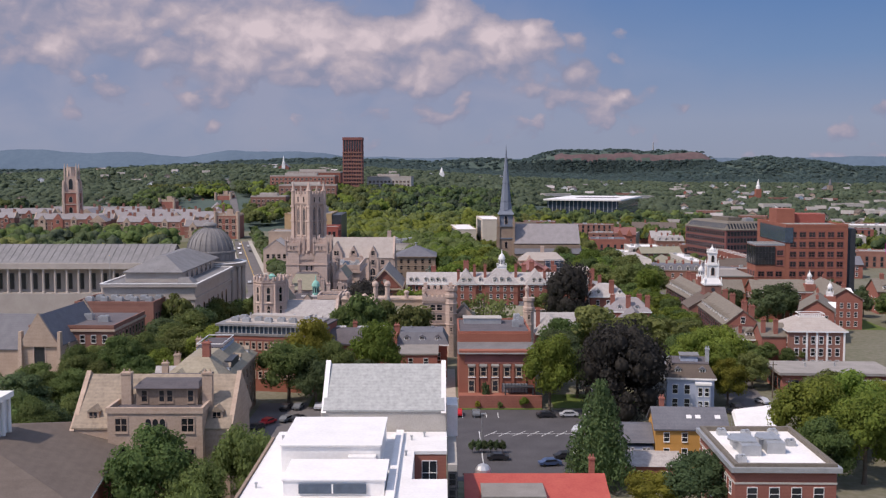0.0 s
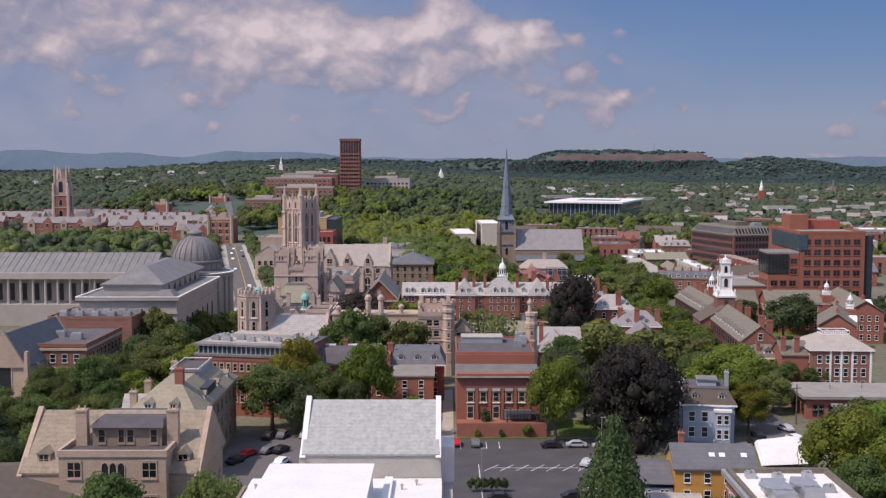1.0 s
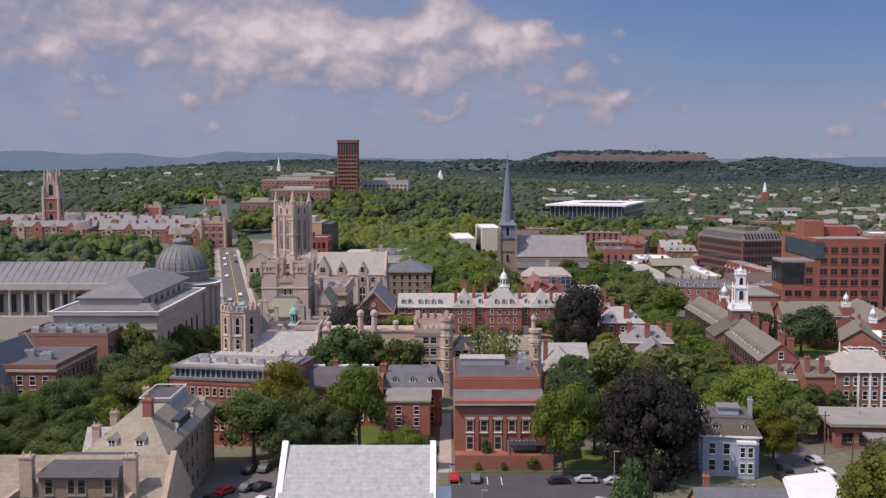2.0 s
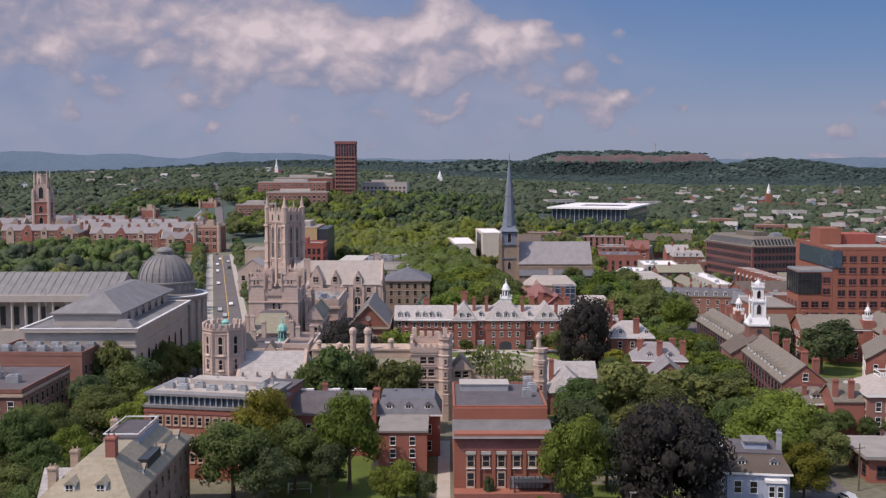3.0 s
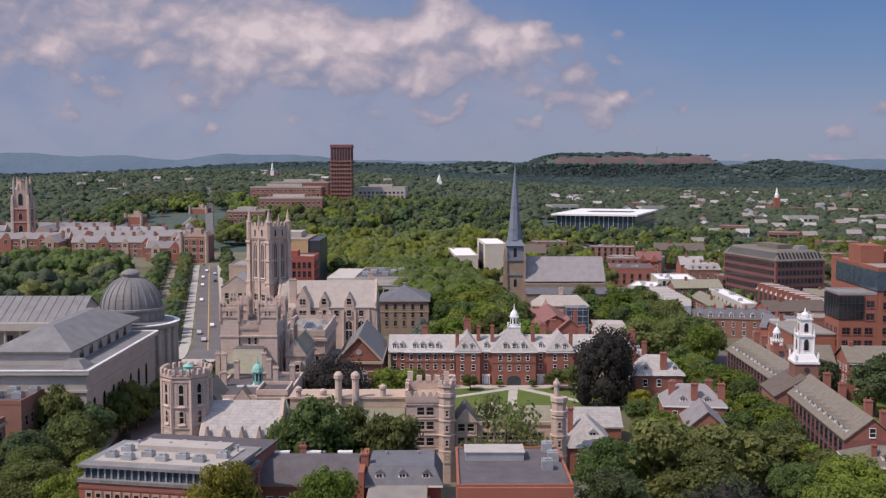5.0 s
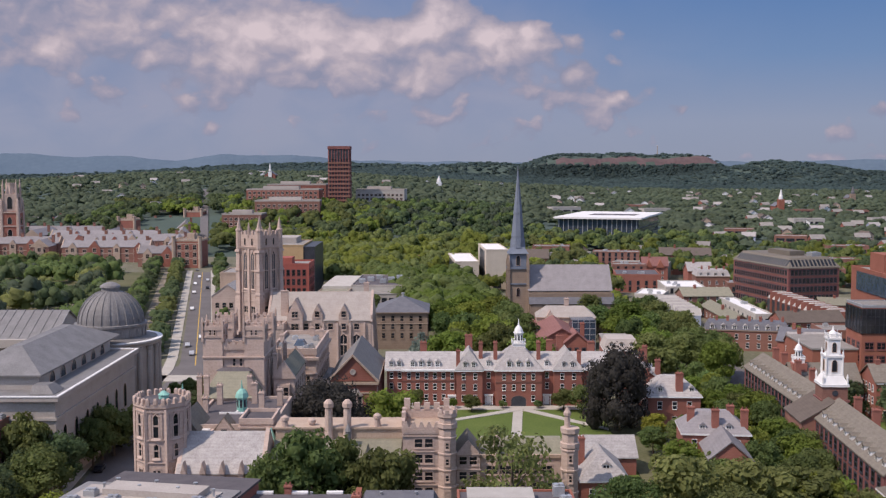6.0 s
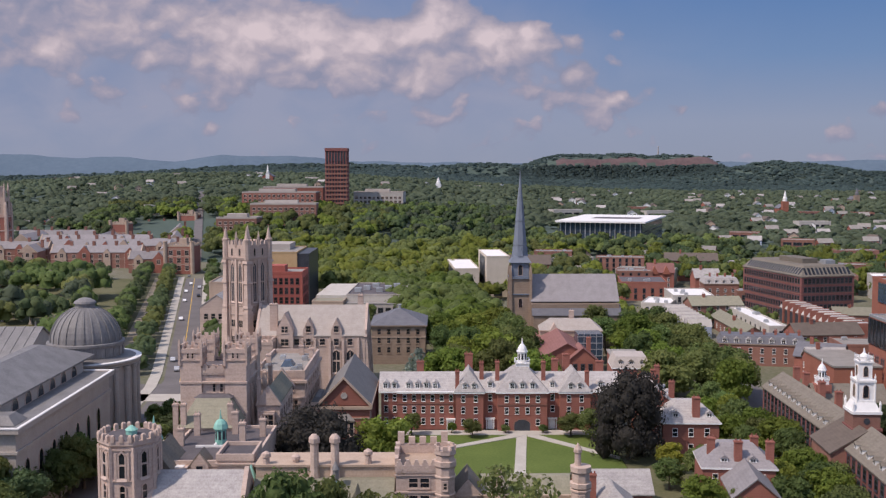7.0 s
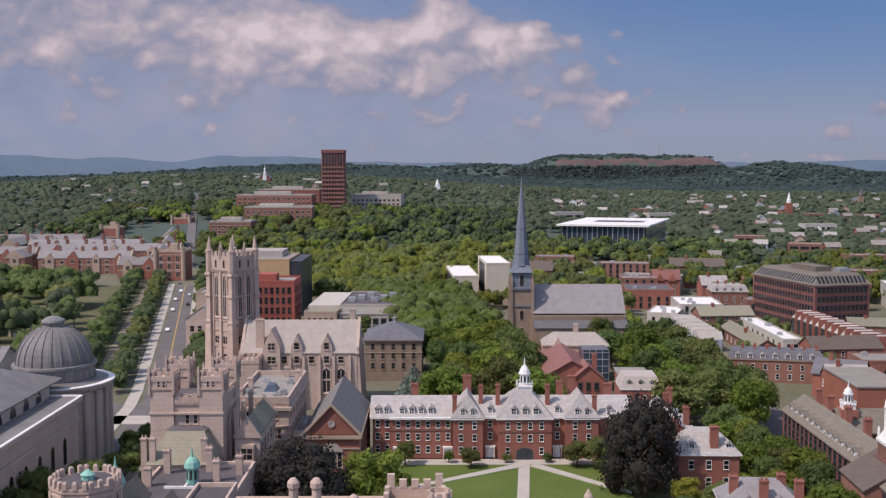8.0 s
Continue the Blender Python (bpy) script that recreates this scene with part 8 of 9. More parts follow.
for x, y, h, mt, nm in ((468, 1560, 30, BRICK_ORANGE, "orange brick church tower with a white dome"), (-2, 1740, 20, WHITE, "slim white church steeple among trees"), (700, 1900, 26, BROWNSTONE, "dark stone church spire far off")):
    b = thing("distant_church", nm, "church", x, y, 0, float(land(x, y)))
    walls(b, -4, 4, -4, 4, 0, h * 0.62, mt, "tower")
    part("steeple", Geo().lathe(0, 0, ((3.0, h * 0.62), (3.0, h * 0.76), (2.0, h * 0.82), (1.8, h * 0.9), (0.2, h * 1.1)), 8), WHITE if mt is not BROWNSTONE else SLATE_DARK, b)
    walls(b, -6, 6, 4.2, 26, 0, 9, mt, "nave")
    gable(b, -6, 6, 4.2, 26, 9, 5, SLATE_DARK, mt, "y")

# brick gothic colleges in the north-west with their tower
b = thing("gothic_college_tower", "slender brick and stone gothic college tower with pinnacles", "tower", -317, 898, 6)
walls(b, -6.5, 6.5, -6.5, 6.5, 0, 36, BRICK)
walls(b, -5.2, 5.2, -5.2, 5.2, 36, 49, LIME, "belfry")
for x in (-5.8, 5.8):
    for y in (-5.8, 5.8):
        part("buttress", Geo().lathe(x, y, ((1.6, 0), (1.5, 36), (1.1, 44), (0.2, 46)), 6), LIME, b)
        part("pinnacle", Geo().lathe(x * 0.82, y * 0.82, ((1.0, 36), (0.9, 55), (0.1, 60)), 6), LIME, b)
part("crown", Geo().lathe(0, 0, ((4.0, 49), (3.6, 56), (3.9, 56.5), (3.9, 57.2)), 8), LIME, b)
for rz in (0, 90):
    R = Matrix.Rotation(radians(rz), 4, "Z")
    part("belfry_opening", win_mesh(3.4, 9, "arch"), None, b, m=R @ pose(0, -5.2, 38))
    for z in (8, 18, 27):
        part("window", win_mesh(3.0, 5, "arch"), None, b, m=R @ pose(0, -6.5, z))
    for z in (15, 25, 35):
        part("band", Geo().box(-6.9, 6.9, -6.9, -6.5, z, z + 0.8), LIME, b, m=R)
COURT = ((-206, 834, 27, 11, 8, 0), (-268, 862, 62, 12, 10, 1), (-288, 898, 106, 14, 12, 0), (-190, 852, 13, 60, 12, 12.5), (-205, 926, 13, 76, 13, 12.5), (-224, 1012, 13, 80, 14, 12.5), (-345, 884, 66, 13, 11, 2), (-306, 942, 84, 14, 12, 1),
         (-376, 1004, 112, 14, 12, 1), (-430, 962, 70, 14, 12, 3), (-306, 1094, 70, 14, 14, 0), (-390, 1120, 70, 14, 15, 0), (-452, 905, 80, 13, 11, 3), (-292, 866, 13, 34, 10, 4), (-330, 950, 13, 56, 12, 4), (-270, 952, 13, 56, 12, 6))
for x, y, w, d, h, rz in COURT:
    h += 2
    b = thing("brick_gothic_college", "brick and stone gothic college range with lilac slate roofs and gables", "building", x, y, rz, group="brick gothic college ranges")
    walls(b, 0, w, 0, d, 0, h, BRICK_BROWN)
    ax = "x" if w > d else "y"
    gable(b, 0, w, 0, d, h, 4.6, SLATE_LILAC, BRICK_BROWN, ax, 0.3, coping=LIME_TAN)
    n = max(1, int(w / 13))
    for i in range(n):
        gx, gw = w * (i + 0.5) / n, (3.0, 4.2, 2.4)[i % 3]
        part("cross_gable", Geo().loft([[(gx - gw, -0.7, 0), (gx + gw, -0.7, 0), (gx + gw, -0.7, h - 0.4), (gx, -0.7, h + gw * 1.05), (gx - gw, -0.7, h - 0.4)], [(gx - gw, 1, 0), (gx + gw, 1, 0), (gx + gw, 1, h - 0.4), (gx, 1, h + gw * 1.05), (gx - gw, 1, h - 0.4)]], 0, True, True), BRICK if i % 2 else LIME_TAN, b)
        part("cross_roof", Geo().loft([[(gx - gw - 0.3, -0.4, h - 0.5), (gx + gw + 0.3, -0.4, h - 0.5), (gx, -0.4, h + gw * 1.05 - 0.15)], [(gx - gw - 0.3, d / 2, h - 0.5), (gx + gw + 0.3, d / 2, h - 0.5), (gx, d / 2, h + gw * 1.05 - 0.15)]], 0, True, True), SLATE_LILAC, b)
        part("window", win_mesh(2.2, 2.6, "stone"), None, b, m=pose(gx, -0.7, h - 3.4))
        chimney(b, gx + 5, d / 2, h + 2, h + 7.4, 2, 1.4, BRICK_BROWN)
    zs = [1.5 + k * 3.4 for k in range(int(h / 3.5))]
    wins(b, (0, w, 0, d), "f", int(w / 6), zs, 2.2, 1.9, "stone")
    part("string_course", Geo().box(-0.15, w + 0.15, -0.15, 0.1, h * 0.6, h * 0.6 + 0.4), LIME_TAN, b)
    if w < d and rz > 10:
        wins(b, (0, w, 0, d), "r", int(d / 5), zs, 1.7, 1.9, "stone")
for x, y, s, h, words in ((-170, 836, 9.0, 19, "broad brick gate tower with stone bays and corner turrets"), (-264, 1012, 7.0, 24, "square brick gate tower with stone corners"), (-229, 1104, 8.0, 27, "square brick gate tower with stone corners")):
    b = thing("brick_gate_tower", words, "tower", x, y, -4, group="brick gate towers")
    walls(b, -s, s, -s, s, 0, h, BRICK)
    crenels(b, -s, s, -s, s, h, LIME_TAN, 2.2, 1.0)
    part("roof", Geo().box(-s + 0.6, s - 0.6, -s + 0.6, s - 0.6, h, h + 0.3), ROOF_GREY, b)
    for sx in (-s, s):
        part("corner_turret", Geo().lathe(sx, -s, ((1.4, 0), (1.4, h + 2.2), (1.6, h + 2.4), (1.6, h + 3.2)), 8), LIME_TAN, b)
    for z in (3, 8, 13):
        wins(b, (-s, s, -s, s), "f", 3, (z,), 2.4, 3.0, "stone")
        part("stone_band", Geo().box(-s - 0.15, s + 0.15, -s - 0.15, -s + 0.1, z + 3.8, z + 4.3), LIME_TAN, b)
    walls(b, -2.5, 2.5, 0, 5, h, h + 4.5, LIME_TAN, "roof_turret")

# row houses and shops in the east
ROWS_E = ((101, 510, 30, 11, 10.5, -12, "mansard"), (120, 486, 15, 13, 10.5, -30, "gable"), (121, 474, 12, 11, 10.5, -6, "gable"), (130, 545, 7, 56, 8.0, 0, "white"), (121, 548, 8, 50, 7.0, 0, "dark"), (136, 530, 26, 12, 10.0, 6, "gable"),
          (104, 566, 9, 52, 6.8, 0, "tiny"), (161, 542, 9, 74, 9.0, 3, "comb"), (140, 496, 24, 16, 9, -4, "grey"), (118, 620, 24, 14, 9.0, 4, "dark"), (116, 652, 20, 30, 7.0, -4, "white"), (98, 640, 14, 24, 5.0, -20, "white"),
          (97, 690, 24, 30, 9.5, -6, "red"), (103, 738, 20, 14, 10.5, -6, "grey"), (122, 745, 15, 14, 13.0, -6, "rust"), (141, 690, 18, 14, 12.0, -4, "mansard"), (144, 722, 14, 12, 12.0, 0, "gable"), (150, 660, 10, 12, 8.0, -8, "grey"), (100, 800, 30, 16, 13, -10, "grey"),
          (176, 600, 24, 14, 7, -14, "dark"), (192, 545, 26, 16, 10, -8, "gable"), (208, 590, 26, 18, 10, -14, "grey"), (220, 630, 26, 18, 12, -14, "red"), (230, 690, 46, 20, 12, -14, "white"), (262, 740, 40, 20, 13, -12, "red"), (236, 600, 30, 18, 9, -16, "grey"),
          (48, 622, 20, 14, 13, -4, "mansard"), (44, 585, 24, 10, 12, 0, "grey"), (54, 600, 20, 14, 14, -14, "red"), (44, 790, 26, 18, 14, -4, "gable"), (150, 830, 34, 20, 12, -10, "gable"), (-20, 790, 22, 16, 9, 0, "gable"), (-96, 1000, 24, 16, 9, 0, "gable"),
          (196, 720, 36, 16, 10, -14, "grey"), (300, 770, 50, 24, 14, -10, "white"), (66, 860, 26, 18, 12, -8, "grey"), (88, 500, 9, 10, 8, -8, "gable"), (240, 790, 30, 14, 9, -8, "grey"), (200, 800, 22, 14, 8, 5, "gable"), (330, 860, 40, 18, 10, -10, "red"), (290, 900, 30, 14, 9, -6, "grey"), (180, 770, 20, 12, 8, 0, "rust"))
for x, y, w, d, h, rz, kind in ROWS_E:
    words = {"mansard": "brick town houses with grey mansard roofs and dormers", "gable": "brick town house with a dark pitched roof", "white": "low shop building with a white flat roof", "grey": "flat-roofed grey commercial building",
             "red": "flat-roofed red brick commercial building", "dark": "long low building with a dark sloping roof", "tiny": "row of small pale gabled cottages", "comb": "terrace of brick houses with pale stepped roofs and party walls", "rust": "ornate brick house with a rust-red roof"}[kind]
    b = thing("town_house", words, "building", x, y, rz, group="town houses")
    wm = {"mansard": BRICK_BROWN, "gable": BRICK, "white": CONCRETE, "grey": BRICK_BROWN, "red": BRICK, "dark": BRICK_BROWN, "tiny": BLUEGREY, "comb": BRICK, "rust": BRICK}[kind]
    pitched = kind in ("mansard", "gable", "dark", "tiny", "comb", "rust")
    hw = h * (0.72 if pitched else 1)
    walls(b, 0, w, 0, d, 0, hw, wm)
    if kind == "mansard":
        hip(b, 0, w, 0, d, hw, h * 0.28, 1.0, 1.0, SLATE_DARK if w > 18 else SLATE, 0.3, BROWNSTONE)
        for i in range(int(w / 4)):
            dormer(b, 2.2 + i * 4.0, -0.1, hw + 0.2, 0, 1.8, 1.7, 2.4, SLATE)
            chimney(b, 4.0 + i * 4.0, d * 0.5, h * 0.9, h + 1.6, 0.9, 0.9)
    elif kind == "comb":
        n = int(d / 6)
        for i in range(n):
            y0, y1 = i * d / n, (i + 1) * d / n
            part("party_wall", Geo().box(-1.2, w + 0.3, y0 - 0.3, y0 + 0.3, 0, h + 0.8), BRICK, b)
            part("bay_roof", Geo().loft([[(-0.4, y0 + 0.3, hw), (-0.4, y1 - 0.3, hw), (1.6, (y0 + y1) / 2 + 1, h + 0.8), (1.6, (y0 + y1) / 2 - 1, h + 0.8)], [(w + 0.4, y0 + 0.3, hw), (w + 0.4, y1 - 0.3, hw), (w - 1, (y0 + y1) / 2 + 1, h + 0.8), (w - 1, (y0 + y1) / 2 - 1, h + 0.8)]], 0, True, True), CONCRETE if i % 3 else SLATE, b)
            part("bay_front", Geo().box(-0.5, 0.1, y0 + 1.2, y1 - 0.8, 0.5, hw - 0.5), BLACKISH, b)
    elif kind == "tiny":
        n = int(d / 5)
        for i in range(n):
            y0 = i * d / n
            part("cottage_roof", Geo().loft([[(-0.4, y0, hw), (-0.4, y0 + d / n, hw), (-0.4, y0 + d / n / 2, h + 1)], [(w + 0.4, y0, hw), (w + 0.4, y0 + d / n, hw), (w + 0.4, y0 + d / n / 2, h + 1)]], 0, True, True), SLATE if i % 2 else CONCRETE, b)
    elif pitched:
        rm = {"dark": SLATE_GREEN, "rust": SHINGLE_RED}.get(kind) or rng.choice((SLATE_DARK, SLATE, SHINGLE_BROWN))
        gable(b, 0, w, 0, d, hw, h * 0.36, rm, wm, "x" if w > d else "y")
        chimney(b, w * 0.3, d * 0.45, h, h * 1.25)
        if kind == "rust":
            for s in (0.25, 0.7):
                part("front_gable", Geo().loft([[(w * s - 2.4, -0.8, hw - 1), (w * s + 2.4, -0.8, hw - 1), (w * s, -0.8, h)], [(w * s - 2.4, 5, hw - 1), (w * s + 2.4, 5, hw - 1), (w * s, 5, h)]], 0, True, True), BRICK_ORANGE, b)
    else:
        flat(b, 0, w, 0, d, h, {"white": MEMBRANE, "grey": ROOF_GREY, "red": ROOF_DARK}[kind], wm, 0.6)
        for i in range(4):
            rooftop_unit(b, w * rng.uniform(0.15, 0.85), d * rng.uniform(0.15, 0.85), h, 1.8, 1.6, 1.1)
    rows = [1.2 + k * 3.2 for k in range(max(1, int(hw / 3.2)))]
    st = "sash" if pitched else "dark"
    wins(b, (0, w, 0, d), "f", max(2, int(w / 4.2)), rows, 1.1, 1.8, st)
    if y < 560 and kind not in ("comb", "tiny"):
        wins(b, (0, w, 0, d), "l", max(2, min(8, int(d / 4))), rows, 1.1, 1.8, st)


# far houses: five built once, then copied
def far_house(w, d, h, wm, rm, ax):
    b = thing("house", "small detached house among trees with a pitched roof", "house", 0, 0, group="far houses")
    walls(b, -w / 2, w / 2, -d / 2, d / 2, 0, h, wm)
    gable(b, -w / 2, w / 2, -d / 2, d / 2, h, 3.2, rm, wm, ax)
    wins(b, (-w / 2, w / 2, -d / 2, d / 2), "f", 2, (3.4,), 1.3, 1.9, "sash")
    return b


def far_block(w, d, h, wm, rm):
    b = thing("flat_block", "flat-roofed block standing among trees", "building", 0, 0, group="far flat blocks")
    walls(b, -w / 2, w / 2, -d / 2, d / 2, 0, h, wm)
    flat(b, -w / 2, w / 2, -d / 2, d / 2, h, rm, wm, 0.6)
    wins(b, (-w / 2, w / 2, -d / 2, d / 2), "f", 3, (4.6,), w / 4.2, 1.8, "dark")
    return b


PROTO = [far_house(10, 9, 6.4, WHITE, SLATE_MID, "y"), far_house(12, 9, 6.2, BRICK, ROOF_GREY, "x"), far_house(9, 11, 6.6, LIME_TAN, SHINGLE_BROWN, "y"), far_house(11, 9, 6.2, BLUEGREY, SLATE, "x"), far_block(26, 16, 8.5, BRICK_BROWN, ROOF_GREY), far_block(34, 18, 9.5, CONCRETE, ROOF_GREY)]
SPOTS = []
rng = random.Random(3)
for i in range(190):
    y = 760 + 1700 * rng.random() ** 1.3
    x = (rng.uniform(0.10, 0.47) if rng.random() < 0.78 else rng.uniform(-0.46, 0.06)) * y
    if -200 - (y - 900) * 0.2 < x < 0 and y < 1400 or -460 < x < -170 and y < 1110 or 80 < x < 200 and 980 < y < 1100:
        continue
    SPOTS.append((x, y))
used = set()
for x, y in SPOTS:
    k = rng.choice((0, 1, 1, 2, 2, 3, 4, 5) if y < 1500 else (0, 0, 1, 2, 2, 3, 1))
    m = pose(x, y, float(land(x, y)) - 0.3, 0, 0, rng.uniform(-25, 25))
    if k in used:
        copy_thing(PROTO[k], m)
    else:
        used.add(k)
        PROTO[k].matrix_world = m

# ---- trees ----
# single trees that stand out: kind, x, y, height, width
for kind, x, y, h, w, words in (
        ("purple", 42.5, 244, 24, 20, "beside a car park"), ("lime", 25.5, 247, 19, 14, "beside a car park"), ("purple", 47.2, 391, 23.5, 17, "on a courtyard lawn"), ("spruce", 28.6, 188, 21, 15, "beside a house"),
        ("lime", 72, 203, 18, 17, "at the edge of the street"), ("lime", 83, 212, 17, 17, "at the edge of the street"), ("lime", 78, 190, 17, 16, "beside a brick block"), ("lime", 90, 200, 16, 15, "beside a brick block"), ("lime", 96, 224, 13, 14, "beside a flat block"), ("green", 84, 226, 14, 14, "at the edge of the street"), ("lime", 97, 210, 15, 16, "beside a flat block"), ("green", 70, 188, 13, 12, "beside a brick block"), ("dark", 43, 172, 11, 15, "in front of an ochre house"), ("olive", 35, 172, 8, 10, "in front of an ochre house"),
        ("green", -45.5, 161, 18, 16, "in front of a stone house"), ("green", -32.5, 168, 17, 11.5, "in front of a stone house"), ("green", -38, 158, 14, 11, "in front of a stone house"),
        ("olive", -34, 265, 21, 14, "in a back garden"), ("green", -38, 255, 16, 17, "in a back garden"), ("green", -27, 260, 15, 12, "in a back garden"), ("lime", -16.6, 263, 19.5, 14, "in a back garden"), ("lime", -7, 253, 9, 11, "in a back garden"), ("dark", -31, 252, 12, 12, "in a back garden"), ("dark", -20, 257, 11, 9, "in a back garden"), ("dark", -1.5, 252, 7, 5, "beside an alley"),
        ("airy", 14.5, 311, 23, 19, "before a gothic court"), ("green", 52, 367, 7, 8, "between college lodges"), ("green", 60, 373, 8, 8, "between college lodges"), ("lime", 67, 379, 8, 8, "between college lodges"), ("green", 66, 366, 7, 7, "between college lodges"), ("green", -24, 309, 20.5, 17, "before a gothic court"), ("green", -9.5, 307, 19, 15, "before a gothic court"), ("green", -30.5, 305, 17, 10, "before a gothic court"), ("green", -16.5, 312, 18, 12, "before a gothic court"),
        ("purple", -25.5, 362, 20, 21, "beside a brick gabled hall"), ("lime", -11.0, 368, 16, 17, "beside a court wall"), ("lime", -6.0, 362, 12, 12, "beside a court wall"), ("green", 10, 412, 5, 6, "before a brick range"), ("green", -6, 414, 6, 6, "before a brick range"), ("green", 36, 413, 6, 8, "before a brick range"), ("green", 41, 409, 8, 9, "before a brick range"), ("lime", 4.6, 416, 3, 3, "before a brick range"), ("green", 19, 416, 2.4, 3, "before a brick range"), ("green", 29, 416, 2.4, 3, "before a brick range"), ("olive", 55, 380, 7, 8, "before a brick house"),
        ("blue", -5.2, 462, 15, 16, "among green trees"), ("willow", 43, 300, 19, 22, "over a lane"), ("willow", 57, 306, 17, 21, "over a lane"), ("willow", 70, 312, 14, 18, "over a lane"), ("green", 34, 298, 15, 15, "over a lane"), ("willow", 50, 290, 16, 18, "over a lane"),
        ("dark", 31, 276, 15, 15, "beside a brick block"), ("dark", 34, 262, 14, 13, "behind a car park"), ("dark", 52, 280, 13, 13, "behind a blue house"), ("lime", 66, 265, 17, 18, "beside the street"), ("olive", 70, 254, 12, 11, "beside the street"), ("lime", 76, 285, 15, 17, "beside the street"),
        ("willow", -86, 336, 19, 12, "before a marble hall"), ("green", -73, 377, 11, 13, "beside a marble hall"), ("green", -77, 366, 11, 12, "beside a marble hall"), ("green", -72, 400, 7, 11, "beside a marble hall"), ("dark", -69, 410, 6, 9, "beside a marble hall"), ("green", -100, 336, 12, 13, "before a marble hall"), ("green", -95, 321, 8, 8, "before a marble hall"), ("lime", 80, 346, 10, 11, "along an eastern street"), ("green", 84, 353, 9, 10, "along an eastern street"), ("lime", 80, 361, 10, 11, "along an eastern street"), ("green", 84, 371, 9, 10, "along an eastern street"), ("green", 80, 334, 10, 11, "along an eastern street"), ("lime", 82, 384, 9, 10, "along an eastern street"), ("dark", 118, 378, 15, 16, "in a brick quadrangle"), ("dark", 128, 392, 15, 15, "in a brick quadrangle"), ("green", 116, 330, 10, 11, "in a brick quadrangle"), ("dark", 110, 396, 12, 13, "in a brick quadrangle")):
    tree(kind, x, y, h, w, words)

rng = random.Random(21)
BLOCKED = []


def clear(x, y, r):
    return all((x - a) ** 2 + (y - c) ** 2 > (r * 0.5 + q * 0.5) ** 2 * 0.45 for a, c, q in BLOCKED)


def grove(corners, n, kinds, h0, h1, words, lod=None, wide=0.95):
    """Trees scattered over a quadrilateral."""
    (ax, ay), (bx, by), (cx, cy), (dx, dy) = corners
    for i in range(n):
        for _ in range(12):
            u, v = rng.random(), rng.random()
            x = (ax * (1 - u) + bx * u) * (1 - v) + (dx * (1 - u) + cx * u) * v
            y = (ay * (1 - u) + by * u) * (1 - v) + (dy * (1 - u) + cy * u) * v
            h = rng.uniform(h0, h1)
            w = h * wide * rng.uniform(0.85, 1.2)
            if clear(x, y, w):
                BLOCKED.append((x, y, w))
                tree(rng.choice(kinds), x, y, h, w, words, lod, float(land(x, y)))
                break


grove(((-97, 252), (-64, 256), (-62, 300), (-88, 292)), 22, ("green", "green", "lime"), 11, 15, "over a side street")
grove(((-86, 312), (-76, 312), (-77, 372), (-82, 376)), 14, ("green", "green", "dark"), 10, 14, "beside the avenue")
grove(((-100, 195), (-66, 205), (-64, 252), (-112, 250)), 24, ("green", "green", "dark"), 10, 14, "beside stone houses")
grove(((-76, 408), (-63, 408), (-66, 440), (-80, 436)), 9, ("green",), 5, 7, "on a triangular lawn")
grove(((3, 450), (32, 448), (28, 545), (-2, 560)), 36, ("lime", "lime", "green"), 14, 18, "along a leafy avenue", 1)
grove(((66, 440), (94, 436), (86, 552), (62, 552)), 40, ("green", "lime", "green"), 13, 17, "along an eastern street", 1)
grove(((68, 318), (80, 318), (84, 432), (74, 432)), 30, ("lime", "green", "lime"), 8, 11.5, "along an eastern street")
grove(((62, 270), (84, 262), (86, 312), (70, 316)), 9, ("lime", "green", "willow"), 9, 13, "along an eastern street")
grove(((88, 300), (104, 296), (106, 310), (90, 312)), 8, ("green",), 5, 7, "before a brick house")
grove(((98, 200), (150, 190), (150, 235), (104, 235)), 12, ("green",), 9, 13, "beside a car park")
grove(((-36, 560), (-26, 556), (-30, 600), (-40, 604)), 5, ("green",), 8, 11, "behind a brownstone hall")


grove(((56, 322), (76, 322), (76, 350), (50, 350)), 7, ("green", "lime"), 7, 10, "between college lodges")
grove(((140, 318), (215, 318), (215, 440), (150, 440)), 14, ("green", "dark"), 8, 12, "among brick halls")


